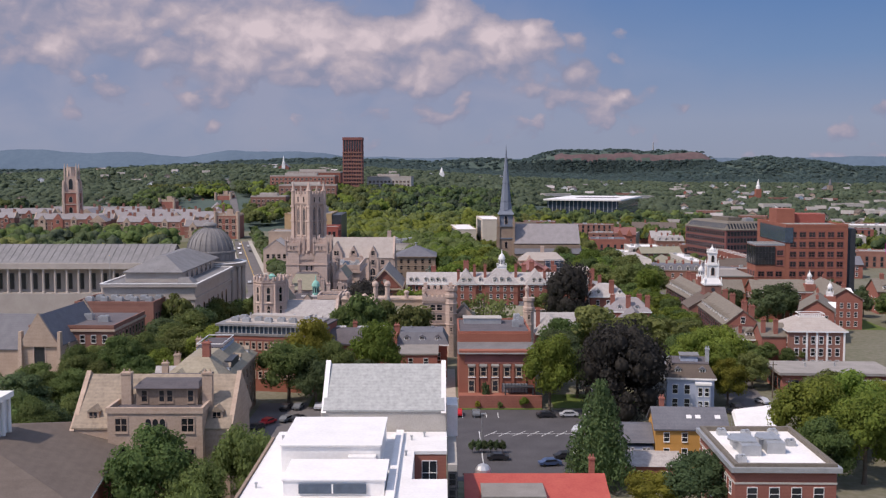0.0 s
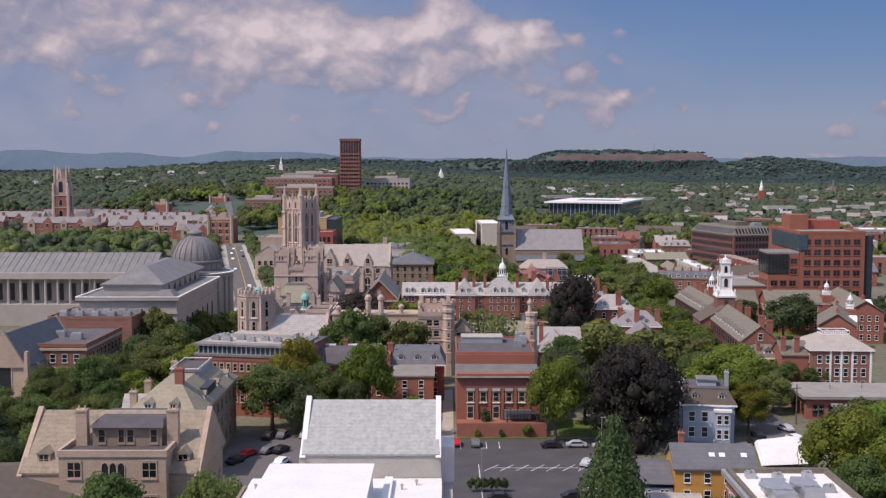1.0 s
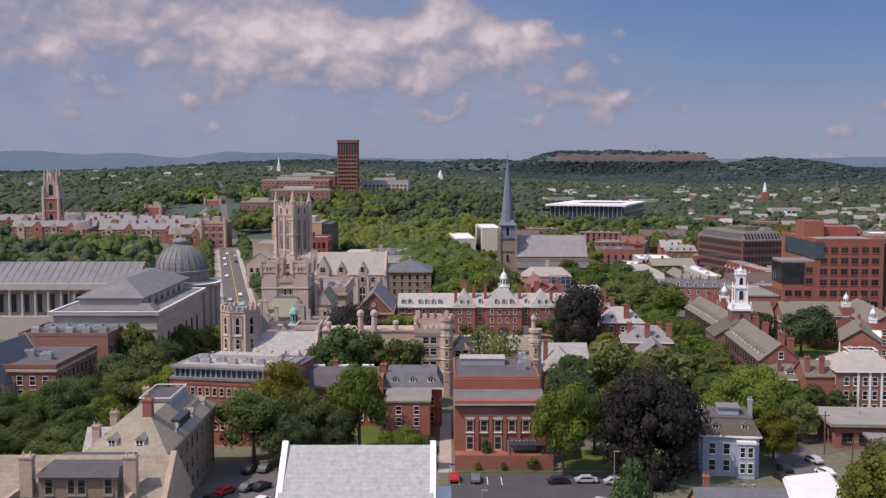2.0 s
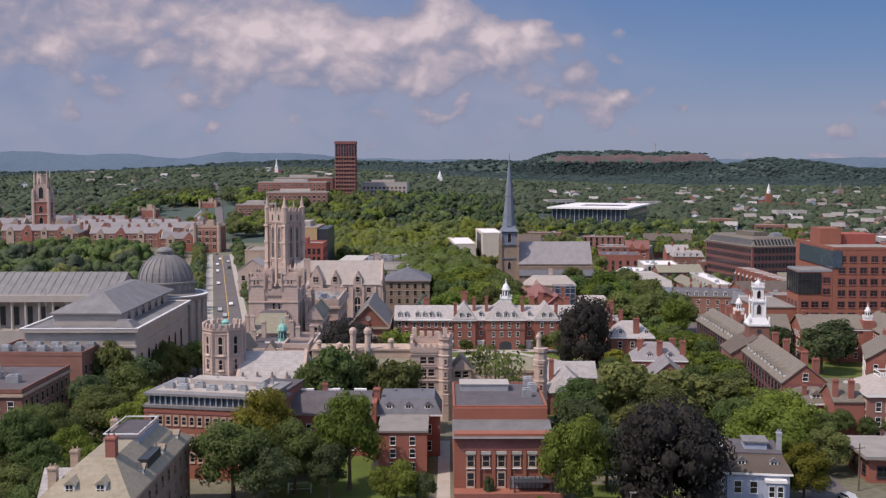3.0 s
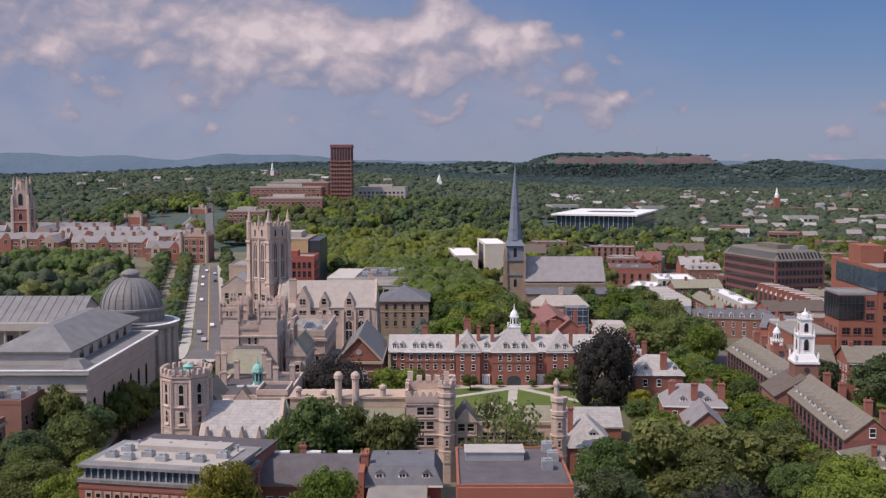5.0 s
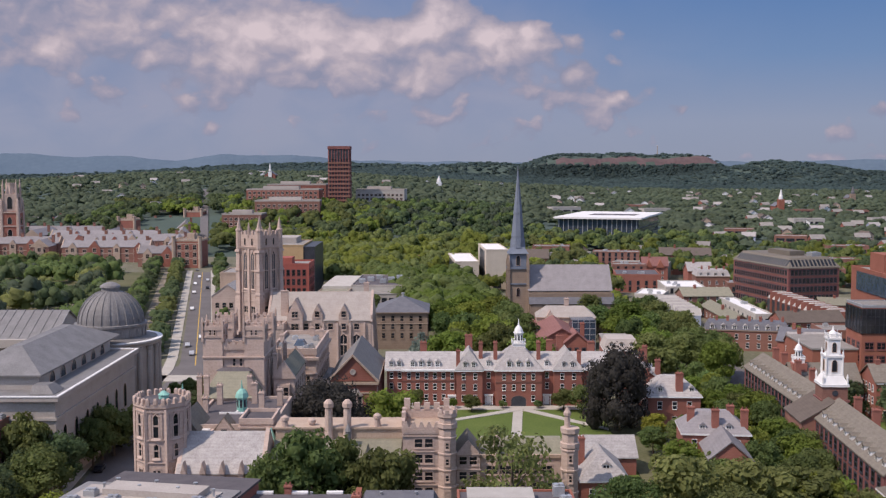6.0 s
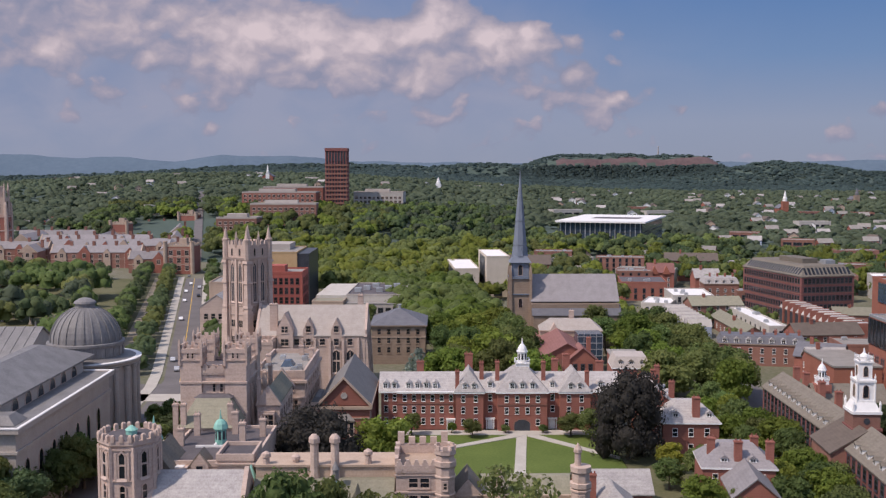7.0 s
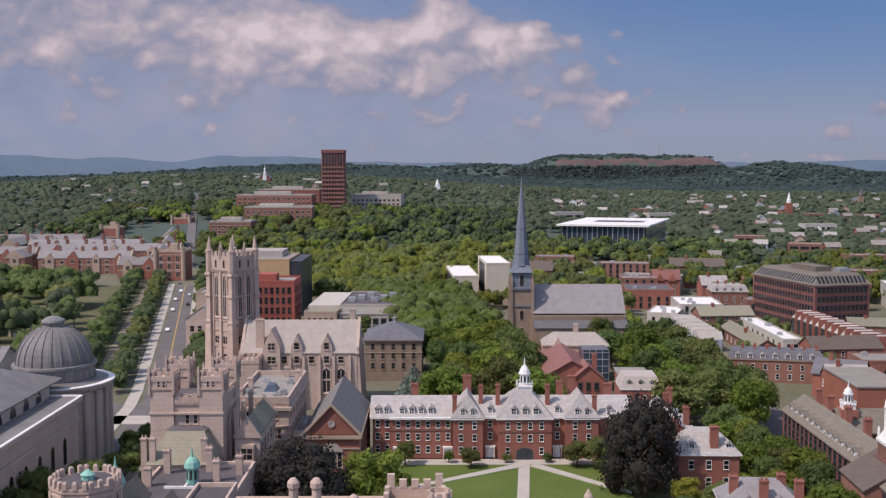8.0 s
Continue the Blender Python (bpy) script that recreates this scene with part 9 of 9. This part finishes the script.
def clump_mesh(name, r, x, y, z, rad, tall, mt, sides=6, quads=None):
    """Many uneven leafy domes in one mesh, with loose leaves if given."""
    m = len(x)
    ang = np.arange(sides) * 2 * np.pi / sides
    V = np.zeros((m, 2 * sides + 1, 3))
    for i, (rr, zz) in enumerate(((1.0, -0.5), (0.84, 0.42))):
        jit = 0.62 + 0.7 * r.random((m, sides))
        V[:, i * sides:(i + 1) * sides, 0] = np.cos(ang + i * 0.5) * rr * jit
        V[:, i * sides:(i + 1) * sides, 1] = np.sin(ang + i * 0.5) * rr * jit
        V[:, i * sides:(i + 1) * sides, 2] = zz + r.uniform(-0.25, 0.25, (m, sides))
    V[:, -1] = np.stack((r.uniform(-0.3, 0.3, m), r.uniform(-0.3, 0.3, m), r.uniform(0.8, 1.15, m)), -1)
    V = (V * np.stack((rad, rad, tall), -1)[:, None, :] + np.stack((x, y, z), -1)[:, None, :]).reshape(-1, 3)
    j = np.arange(sides)
    k = (j + 1) % sides
    base = (np.arange(m) * (2 * sides + 1))[:, None, None]
    Q = (base + np.stack((j, k, k + sides, j + sides), -1)[None]).reshape(-1, 4).tolist()
    T = (base + np.stack((j + sides, k + sides, np.full(sides, 2 * sides)), -1)[None]).reshape(-1, 3).tolist()
    smooth = [True] * (len(Q) + len(T))
    verts = V.tolist()
    if quads is not None:
        n0 = len(verts)
        verts += quads.tolist()
        L4 = (np.arange(len(quads)).reshape(-1, 4) + n0).tolist()
        T += L4
        smooth += [False] * len(L4)
    me = bpy.data.meshes.new(name)
    me.from_pydata(verts, [], Q + T)
    me.materials.append(mt)
    me.polygons.foreach_set("use_smooth", smooth)
    me.update()
    return me


def thicket(name, corners, n, kinds, h0, h1, words, seed, per=150, wide=1.0, gap=0.5, sheet=False):
    """Many trees over a quadrilateral, joined by kind."""
    r = np.random.default_rng(seed)
    C = np.array(corners, float)
    got, tries = [], 0
    while len(got) < n and tries < n * 25:
        tries += 1
        u, v = r.random(2)
        x, y = (C[0] * (1 - u) + C[1] * u) * (1 - v) + (C[3] * (1 - u) + C[2] * u) * v
        h = r.uniform(h0, h1)
        if y > 480 and abs(x - float(street_x(y))) < 8:
            continue
        if any((x - a) ** 2 + (y - c) ** 2 < (gap * (h + k)) ** 2 * 0.5 for a, c, k in got):
            continue
        got.append((x, y, h))
    for ki, kind in enumerate(dict.fromkeys(kinds)):
        share = [g for i, g in enumerate(got) if kinds[i % len(kinds)] == kind]
        V, clumps = [], []
        for x, y, h in share:
            w = h * wide * r.uniform(0.85, 1.15)
            blobs = [(0, 0, h * 0.6, w * 0.34)]
            for i in range(9):
                a, zz = i * 2.4 + r.uniform(-0.4, 0.4), r.uniform(-0.7, 0.9)
                rr = math.sqrt(max(0.05, 1 - zz * zz)) * 0.30 * w
                blobs.append((math.cos(a) * rr, math.sin(a) * rr, h * (0.58 + 0.26 * zz), w * r.uniform(0.19, 0.27)))
            foot = np.array((x, y, float(land(x, y))))
            V.append(leaves(r, blobs, per, w * 0.62 / math.sqrt(per), 0.35, 0.18) + foot)
            for bx, by, bz, br in blobs:
                clumps.append((x + bx, y + by, foot[2] + bz, br * 0.84))
        if V:
            C2 = np.array(clumps)
            tagged(new(name, clump_mesh(name, r, C2[:, 0], C2[:, 1], C2[:, 2], C2[:, 3], C2[:, 3] * 0.9, LEAF[kind], 6, np.concatenate(V))), words, "trees", kind="stuff")


thicket("avenue_trees", ((-103.5, 492), (-101, 492), (-184, 872), (-187, 872)), 62, ("dark", "green"), 7, 9.5, "close row of dark street trees along the avenue", 31, 220)
thicket("avenue_trees", ((-77, 500), (-75, 500), (-152, 850), (-156, 850)), 34, ("dark", "green"), 8, 11, "close row of dark street trees along the avenue", 32, 220)
thicket("promenade_trees", ((-119, 500), (-116, 500), (-197, 860), (-201, 860)), 46, ("dark", "green"), 8, 11, "row of dark trees along a gravel promenade", 49, 220)
thicket("burial_ground_trees", ((-330, 490), (-128, 490), (-210, 800), (-430, 810)), 215, ("green", "dark", "dark", "forest", "green", "willow"), 11, 18, "old broadleaved trees in a walled burial ground", 33, 300, 1.05, 0.44)
thicket("leafy_avenue_trees", ((-4, 552), (26, 545), (14, 700), (-36, 720)), 80, ("lime", "green", "green"), 13, 17, "bright green trees along a leafy avenue", 34, 420, 1.1, 0.42)
thicket("slope_trees", ((-60, 700), (22, 735), (34, 930), (-130, 960)), 170, ("lime", "green", "green", "lime"), 12, 18, "broadleaved trees on the northern slope", 35, 200, 1.0, 0.42)
thicket("street_trees_east", ((74, 552), (90, 552), (74, 660), (60, 660)), 22, ("green", "lime"), 11, 14, "green trees along an eastern street", 36, 220)
thicket("town_trees_north", ((40, 690), (96, 660), (110, 980), (40, 980)), 150, ("green", "dark", "lime", "green"), 10, 15, "broadleaved trees among town houses", 37, 150, 1.0, 0.42)
thicket("town_trees_east", ((152, 700), (300, 640), (430, 900), (120, 980)), 320, ("green", "dark", "green", "lime"), 9, 14, "broadleaved trees among town houses", 38, 130, 1.0, 0.4)
thicket("town_trees_inner", ((96, 480), (160, 480), (150, 640), (96, 640)), 22, ("green", "dark"), 6, 9, "small trees between town houses", 41, 150)
thicket("school_trees", ((-30, 940), (220, 930), (260, 1004), (-40, 1004)), 130, ("green", "dark"), 10, 15, "broadleaved trees before the glass school", 39, 130, 1.0, 0.4)
thicket("science_trees", ((-230, 900), (-60, 930), (-40, 1160), (-180, 1160)), 210, ("green", "lime", "dark", "green"), 11, 16, "broadleaved trees on the science hill", 40, 130, 1.0, 0.4)
thicket("science_trees", ((-72, 1010), (60, 1010), (80, 1260), (-66, 1260)), 170, ("green", "dark", "forest"), 11, 16, "broadleaved trees on the science hill", 44, 110, 1.0, 0.4)
thicket("college_trees", ((-330, 1150), (-238, 1120), (-262, 1300), (-360, 1300)), 90, ("green", "dark", "forest"), 10, 15, "broadleaved trees behind the brick colleges", 45, 100, 1.0, 0.4)
thicket("college_trees", ((-255, 930), (-215, 930), (-236, 1000), (-262, 1000)), 10, ("dark", "green"), 7, 10, "small trees in a college court", 46, 100)
thicket("college_trees", ((-262, 1108), (-195, 1108), (-215, 1260), (-290, 1260)), 90, ("green", "dark", "lime"), 10, 15, "broadleaved trees beside the hill road", 48, 100, 1.0, 0.4)
thicket("lab_trees", ((2, 690), (46, 690), (44, 702), (2, 702)), 12, ("green", "lime"), 8, 11, "green trees before cream laboratories", 47, 160)
thicket("hill_trees", ((-330, 1040), (-270, 1000), (-250, 1160), (-330, 1200)), 60, ("green", "dark"), 10, 14, "broadleaved trees beside science halls", 42, 120)
thicket("west_trees", ((-720, 850), (-440, 850), (-420, 1110), (-760, 1110)), 200, ("green", "dark", "forest"), 10, 15, "broadleaved trees beyond the brick colleges", 43, 110)


# far woods and leafy suburbs, too many to count: each tree a few uneven clumps
def woods(name, x0, x1, y0, y1, n, size, words, seed, keep=None, lobes=1, kind="forest", sides=6, steep=0.5):
    r = np.random.default_rng(seed)
    y = y0 + (y1 - y0) * r.random(n) ** 0.8
    x = x0 + (x1 - x0) * r.random(n)
    ok = np.abs(x) < 0.52 * y + 60
    if keep:
        ok &= keep(x, y)
    x, y = x[ok], y[ok]
    rad = size * 1.2 * (0.65 + 0.7 * r.random(len(x)))
    z = rough_land(x, y) + rad * 0.5
    if lobes > 1:
        x, y, z, rad = (np.repeat(v, lobes) for v in (x, y, z, rad))
        a, k = r.random(len(x)) * 6.283, 0.25 + 0.5 * r.random(len(x))
        x, y, z = x + np.cos(a) * rad * k, y + np.sin(a) * rad * k, z + rad * r.uniform(-0.25, 0.45, len(x))
        rad = rad * r.uniform(0.45, 0.75, len(x))
    tall = rad * steep * (0.8 + 0.6 * r.random(len(x)))
    me = clump_mesh(name, r, x, y, z, rad, tall, LEAF[kind], sides)
    tagged(new(name, me), words, "woods", kind="stuff")




def off_houses(x, y):
    ok = np.ones(len(x), bool)
    for a, c in SPOTS:
        ok &= (np.abs(x - a) > 11) | (y - c > 10) | (y - c < -16)
    return ok & ~((np.abs(x - (street_x(y))) < 6) & (y < 1560)) & ~((x > -290) & (x < -20) & (y < 1170)) & ~((np.abs(x + 100) < 20) & (y < 1200)) & ~((x > 85) & (x < 215) & (y < 1110))


woods("suburb_woods", -700, 800, 880, 1500, 6200, 5.0, "leafy suburb of broadleaved trees", 2, off_houses, 4)
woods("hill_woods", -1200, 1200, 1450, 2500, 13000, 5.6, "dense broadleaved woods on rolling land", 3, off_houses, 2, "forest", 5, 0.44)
# from here out the leaf colour carries the distance haze
woods("plain_woods", -1900, 1900, 2450, 3600, 20000, 6.4, "dense broadleaved woods reaching to the hills", 4, None, 1, "hazed", 5, 0.34)


def not_cliff(x, y):
    e = 4.0
    return ((rough_land(x, y + e) - rough_land(x, y - e)) / (2 * e) < 0.36) | (x < 300) | (rough_land(x, y) < 70)


woods("ridge_woods", -2300, 2300, 3400, 4600, 17000, 6.4, "woods over the cliffed ridge", 5, not_cliff, 1, "hazed", 5, 0.36)
woods("cliff_woods", 230, 1010, 3560, 3665, 3600, 5.4, "woods on the slope below the cliff", 6, not_cliff, 1, "hazed", 5)
b = thing("summit_monument", "slim pale stone monument column on the ridge summit", "monument", 770, 3860, 0, float(land(770, 3860)))
part("column", Geo().box(-6, 6, -6, 6, 0, 6).lathe(0, 0, ((2.2, 6), (1.6, 34), (2.4, 35), (0.3, 40)), 8), STONE_WHITE, b)


# ---- cars ----
def car(colour, x, y, rz, kind="car"):
    b = thing("car", f"{colour} parked car on asphalt", "car", x, y, rz, 0.06, "parked cars")
    g = Geo()
    prof = [(-2.2, 0.45), (-2.2, 0.85), (-1.5, 0.95), (-0.9, 1.42), (0.9, 1.45), (1.6, 1.0), (2.2, 0.9), (2.2, 0.4)]
    g.loft([[(x0, -0.88, z) for x0, z in prof], [(x0, 0.88, z) for x0, z in prof]], 0, True, True)
    part("body", g, CAR[colour], b)
    part("glasshouse", Geo().loft([[(-1.42, -0.9, 0.98), (-0.85, -0.9, 1.36), (0.85, -0.9, 1.38), (1.5, -0.9, 1.02)], [(-1.42, 0.9, 0.98), (-0.85, 0.9, 1.36), (0.85, 0.9, 1.38), (1.5, 0.9, 1.02)]], 0, True, True), GLASS, b)
    for wx in (-1.4, 1.4):
        for wy in (-0.8, 0.8):
            g = Geo()
            g.loft([[(wx + 0.33 * math.cos(a), wy - 0.11, 0.33 + 0.33 * math.sin(a)) for a in np.linspace(0, 6.283, 11)[:-1]], [(wx + 0.33 * math.cos(a), wy + 0.11, 0.33 + 0.33 * math.sin(a)) for a in np.linspace(0, 6.283, 11)[:-1]]], 0, True, True)
            part("wheel", g, TYRE, b)
    return b


for colour, x, y, rz in (("red", -39.9, 235, 60), ("grey", -36, 237.5, 60), ("black", -33.5, 238, 60), ("white", -32, 229, 70), ("black", -41.5, 230, 60), ("grey", -35, 250, 80), ("silver", -30, 250, 85), ("black", -38, 249, 80),
                         ("grey", 7.8, 243, 90), ("red", 3.6, 243.5, 90), ("black", 24, 241.5, 5), ("silver", 29.5, 242, 0), ("silver", 30, 228, 60), ("black", 11, 206, 0), ("black", 24.5, 207, 10), ("white", 28, 208.5, 40), ("blue", 21, 202, 10), ("silver", 44, 225, 5), ("black", 50, 226, 5), ("silver", 79.1, 255.9, 110), ("white", 78.3, 247, 115), ("black", 71, 249.8, 100), ("black", 68.5, 244, 100), ("red", 84, 284, 100), ("silver", 35, 241, 0), ("black", 40, 240.5, 0)):
    car(colour, x, y, rz)
proto = {c: car(c, 0, 0, 0) for c in ("white", "silver", "black", "grey")}
first = set()
rng = random.Random(9)
for i in range(26):
    y = 330 + i * 21 + rng.uniform(-3, 3)
    side = rng.choice((-3.6, 3.6, -1.6, 1.6))
    c = rng.choice(list(proto))
    m = pose(float(street_x(y)) + side, y, 0.07, 0, 0, 95 if y < 480 else 102)
    if 440 < y < 484 or rng.random() < 0.25:
        continue
    if c in first:
        copy_thing(proto[c], m)
    else:
        first.add(c)
        proto[c].matrix_world = m

# hedge and lamps in the car park
for i in range(6):
    b = tree("dark", 6.0 + i * 1.25, 211, 2.8, 1.7, "in a clipped hedge row", 1, group="clipped hedge")
for x, y in ((8.0, 212), (34, 236), (2.6, 226)):
    b = thing("lamp_post", "grey steel lamp post in a car park", "lamp post", x, y, group="car park lamps")
    part("pole", Geo().lathe(0, 0, ((0.1, 0), (0.07, 8)), 6), GREYMETAL, b)
    part("lamp_head", Geo().box(-0.2, 0.9, -0.15, 0.15, 7.9, 8.1), GREYMETAL, b)

# garden pavilion, shrubs along the brick block, crossing, poles, burial stones
b = thing("garden_gazebo", "small open timber gazebo with a grey hipped roof on a lawn", "gazebo", -26.4, 262.5, 6)
part("roof", Geo().taper((-2.6, 2.6, -2.2, 2.2), 2.6, (-0.9, 0.9, -0.3, 0.3), 4.0), SLATE_TAN, b)
for x in (-2.2, 2.2):
    for y in (-1.8, 1.8):
        part("post", Geo().box(x - 0.1, x + 0.1, y - 0.1, y + 0.1, 0.08, 2.6), WHITE, b)
part("rail", Geo().box(-2.2, 2.2, -1.85, -1.75, 0.9, 1.0).box(-2.2, 2.2, 1.75, 1.85, 0.9, 1.0), WHITE, b)
slab("verge_lot", [(4, 249.1), (24, 249.1), (24, 250.2), (4, 250.2)], 0.0, 0.18, LAWN, "narrow grass verge along a car park", "lawn")
for i, (x, h, w) in enumerate(((5.2, 2.4, 2.0), (8.4, 2.0, 1.6), (10.6, 2.6, 2.2), (13.8, 1.8, 1.6), (17.0, 2.4, 2.4), (19.6, 3.0, 2.6), (22.4, 2.2, 1.9))):
    tree(("green", "olive", "lime")[i % 3], x, 250.0 if i % 2 else 252.2, h, w, "in a brick planting bed", 1, group="planting bed shrubs")
tree("dark", 10.4, 252.4, 6.0, 2.6, "in a brick planting bed", 1, group="planting bed shrubs")
for i in range(6):
    part("crossing_bar", Geo().box(-0.3, 0.3, -1.6, 1.6, 0.068, 0.078), PAINT, bpy.data.objects["road_near"], m=pose(-82.5 + i * 1.3, 293.5 + i * 0.55, 0, 0, 0, 66))
for x, y, h in ((79.2, 236, 10.5), (83.5, 262, 9.5), (-62, 262, 9.0)):
    b = thing("utility_pole", "weathered wooden utility pole beside the street", "pole", x, y, 12, group="utility poles")
    part("shaft", Geo().lathe(0, 0, ((0.18, 0), (0.12, h)), 8), BARK, b)
    part("crossarm", Geo().box(-1.1, 1.1, -0.07, 0.07, h - 1.0, h - 0.85), BARK, b)
    for k in (-1.0, -0.4, 0.4, 1.0):
        part("insulator", Geo().lathe(k, 0, ((0.06, h - 0.85), (0.08, h - 0.7), (0.03, h - 0.62)), 6), GREYMETAL, b)


def gravestone(kind):
    b = thing("gravestone", "pale weathered stone grave marker in rough grass", "gravestone", 0, 0, group="burial ground stones")
    if kind == "obelisk":
        part("plinth", Geo().box(-0.7, 0.7, -0.7, 0.7, 0, 0.9), STONE_WHITE, b)
        part("shaft", Geo().taper((-0.42, 0.42, -0.42, 0.42), 0.9, (-0.26, 0.26, -0.26, 0.26), 4.4).taper((-0.26, 0.26, -0.26, 0.26), 4.4, (-0.02, 0.02, -0.02, 0.02), 4.9), STONE_WHITE, b)
    else:
        arc = [(-0.5, 0), (0.5, 0), (0.5, 1.1), (0.3, 1.4), (0, 1.5), (-0.3, 1.4), (-0.5, 1.1)]
        part("slab", Geo().loft([[(x, -0.12, z) for x, z in arc], [(x, 0.12, z) for x, z in arc]], 0, True, True), STONE_WHITE, b)
        part("base", Geo().box(-0.65, 0.65, -0.25, 0.25, 0, 0.2), STONE_WHITE, b)
    return b


rng = random.Random(17)
stones = {k: gravestone(k) for k in ("obelisk", "slab")}
set_down = set()
for i in range(70):
    y = rng.uniform(505, 640)
    x = -128 - (y - 500) * 0.22 - rng.uniform(0, 70)
    k = "obelisk" if i % 4 == 0 else "slab"
    m = pose(x, y, 0.05, 0, 0, rng.uniform(-12, 12))
    if k in set_down:
        copy_thing(stones[k], m)
    else:
        set_down.add(k)
        stones[k].matrix_world = m
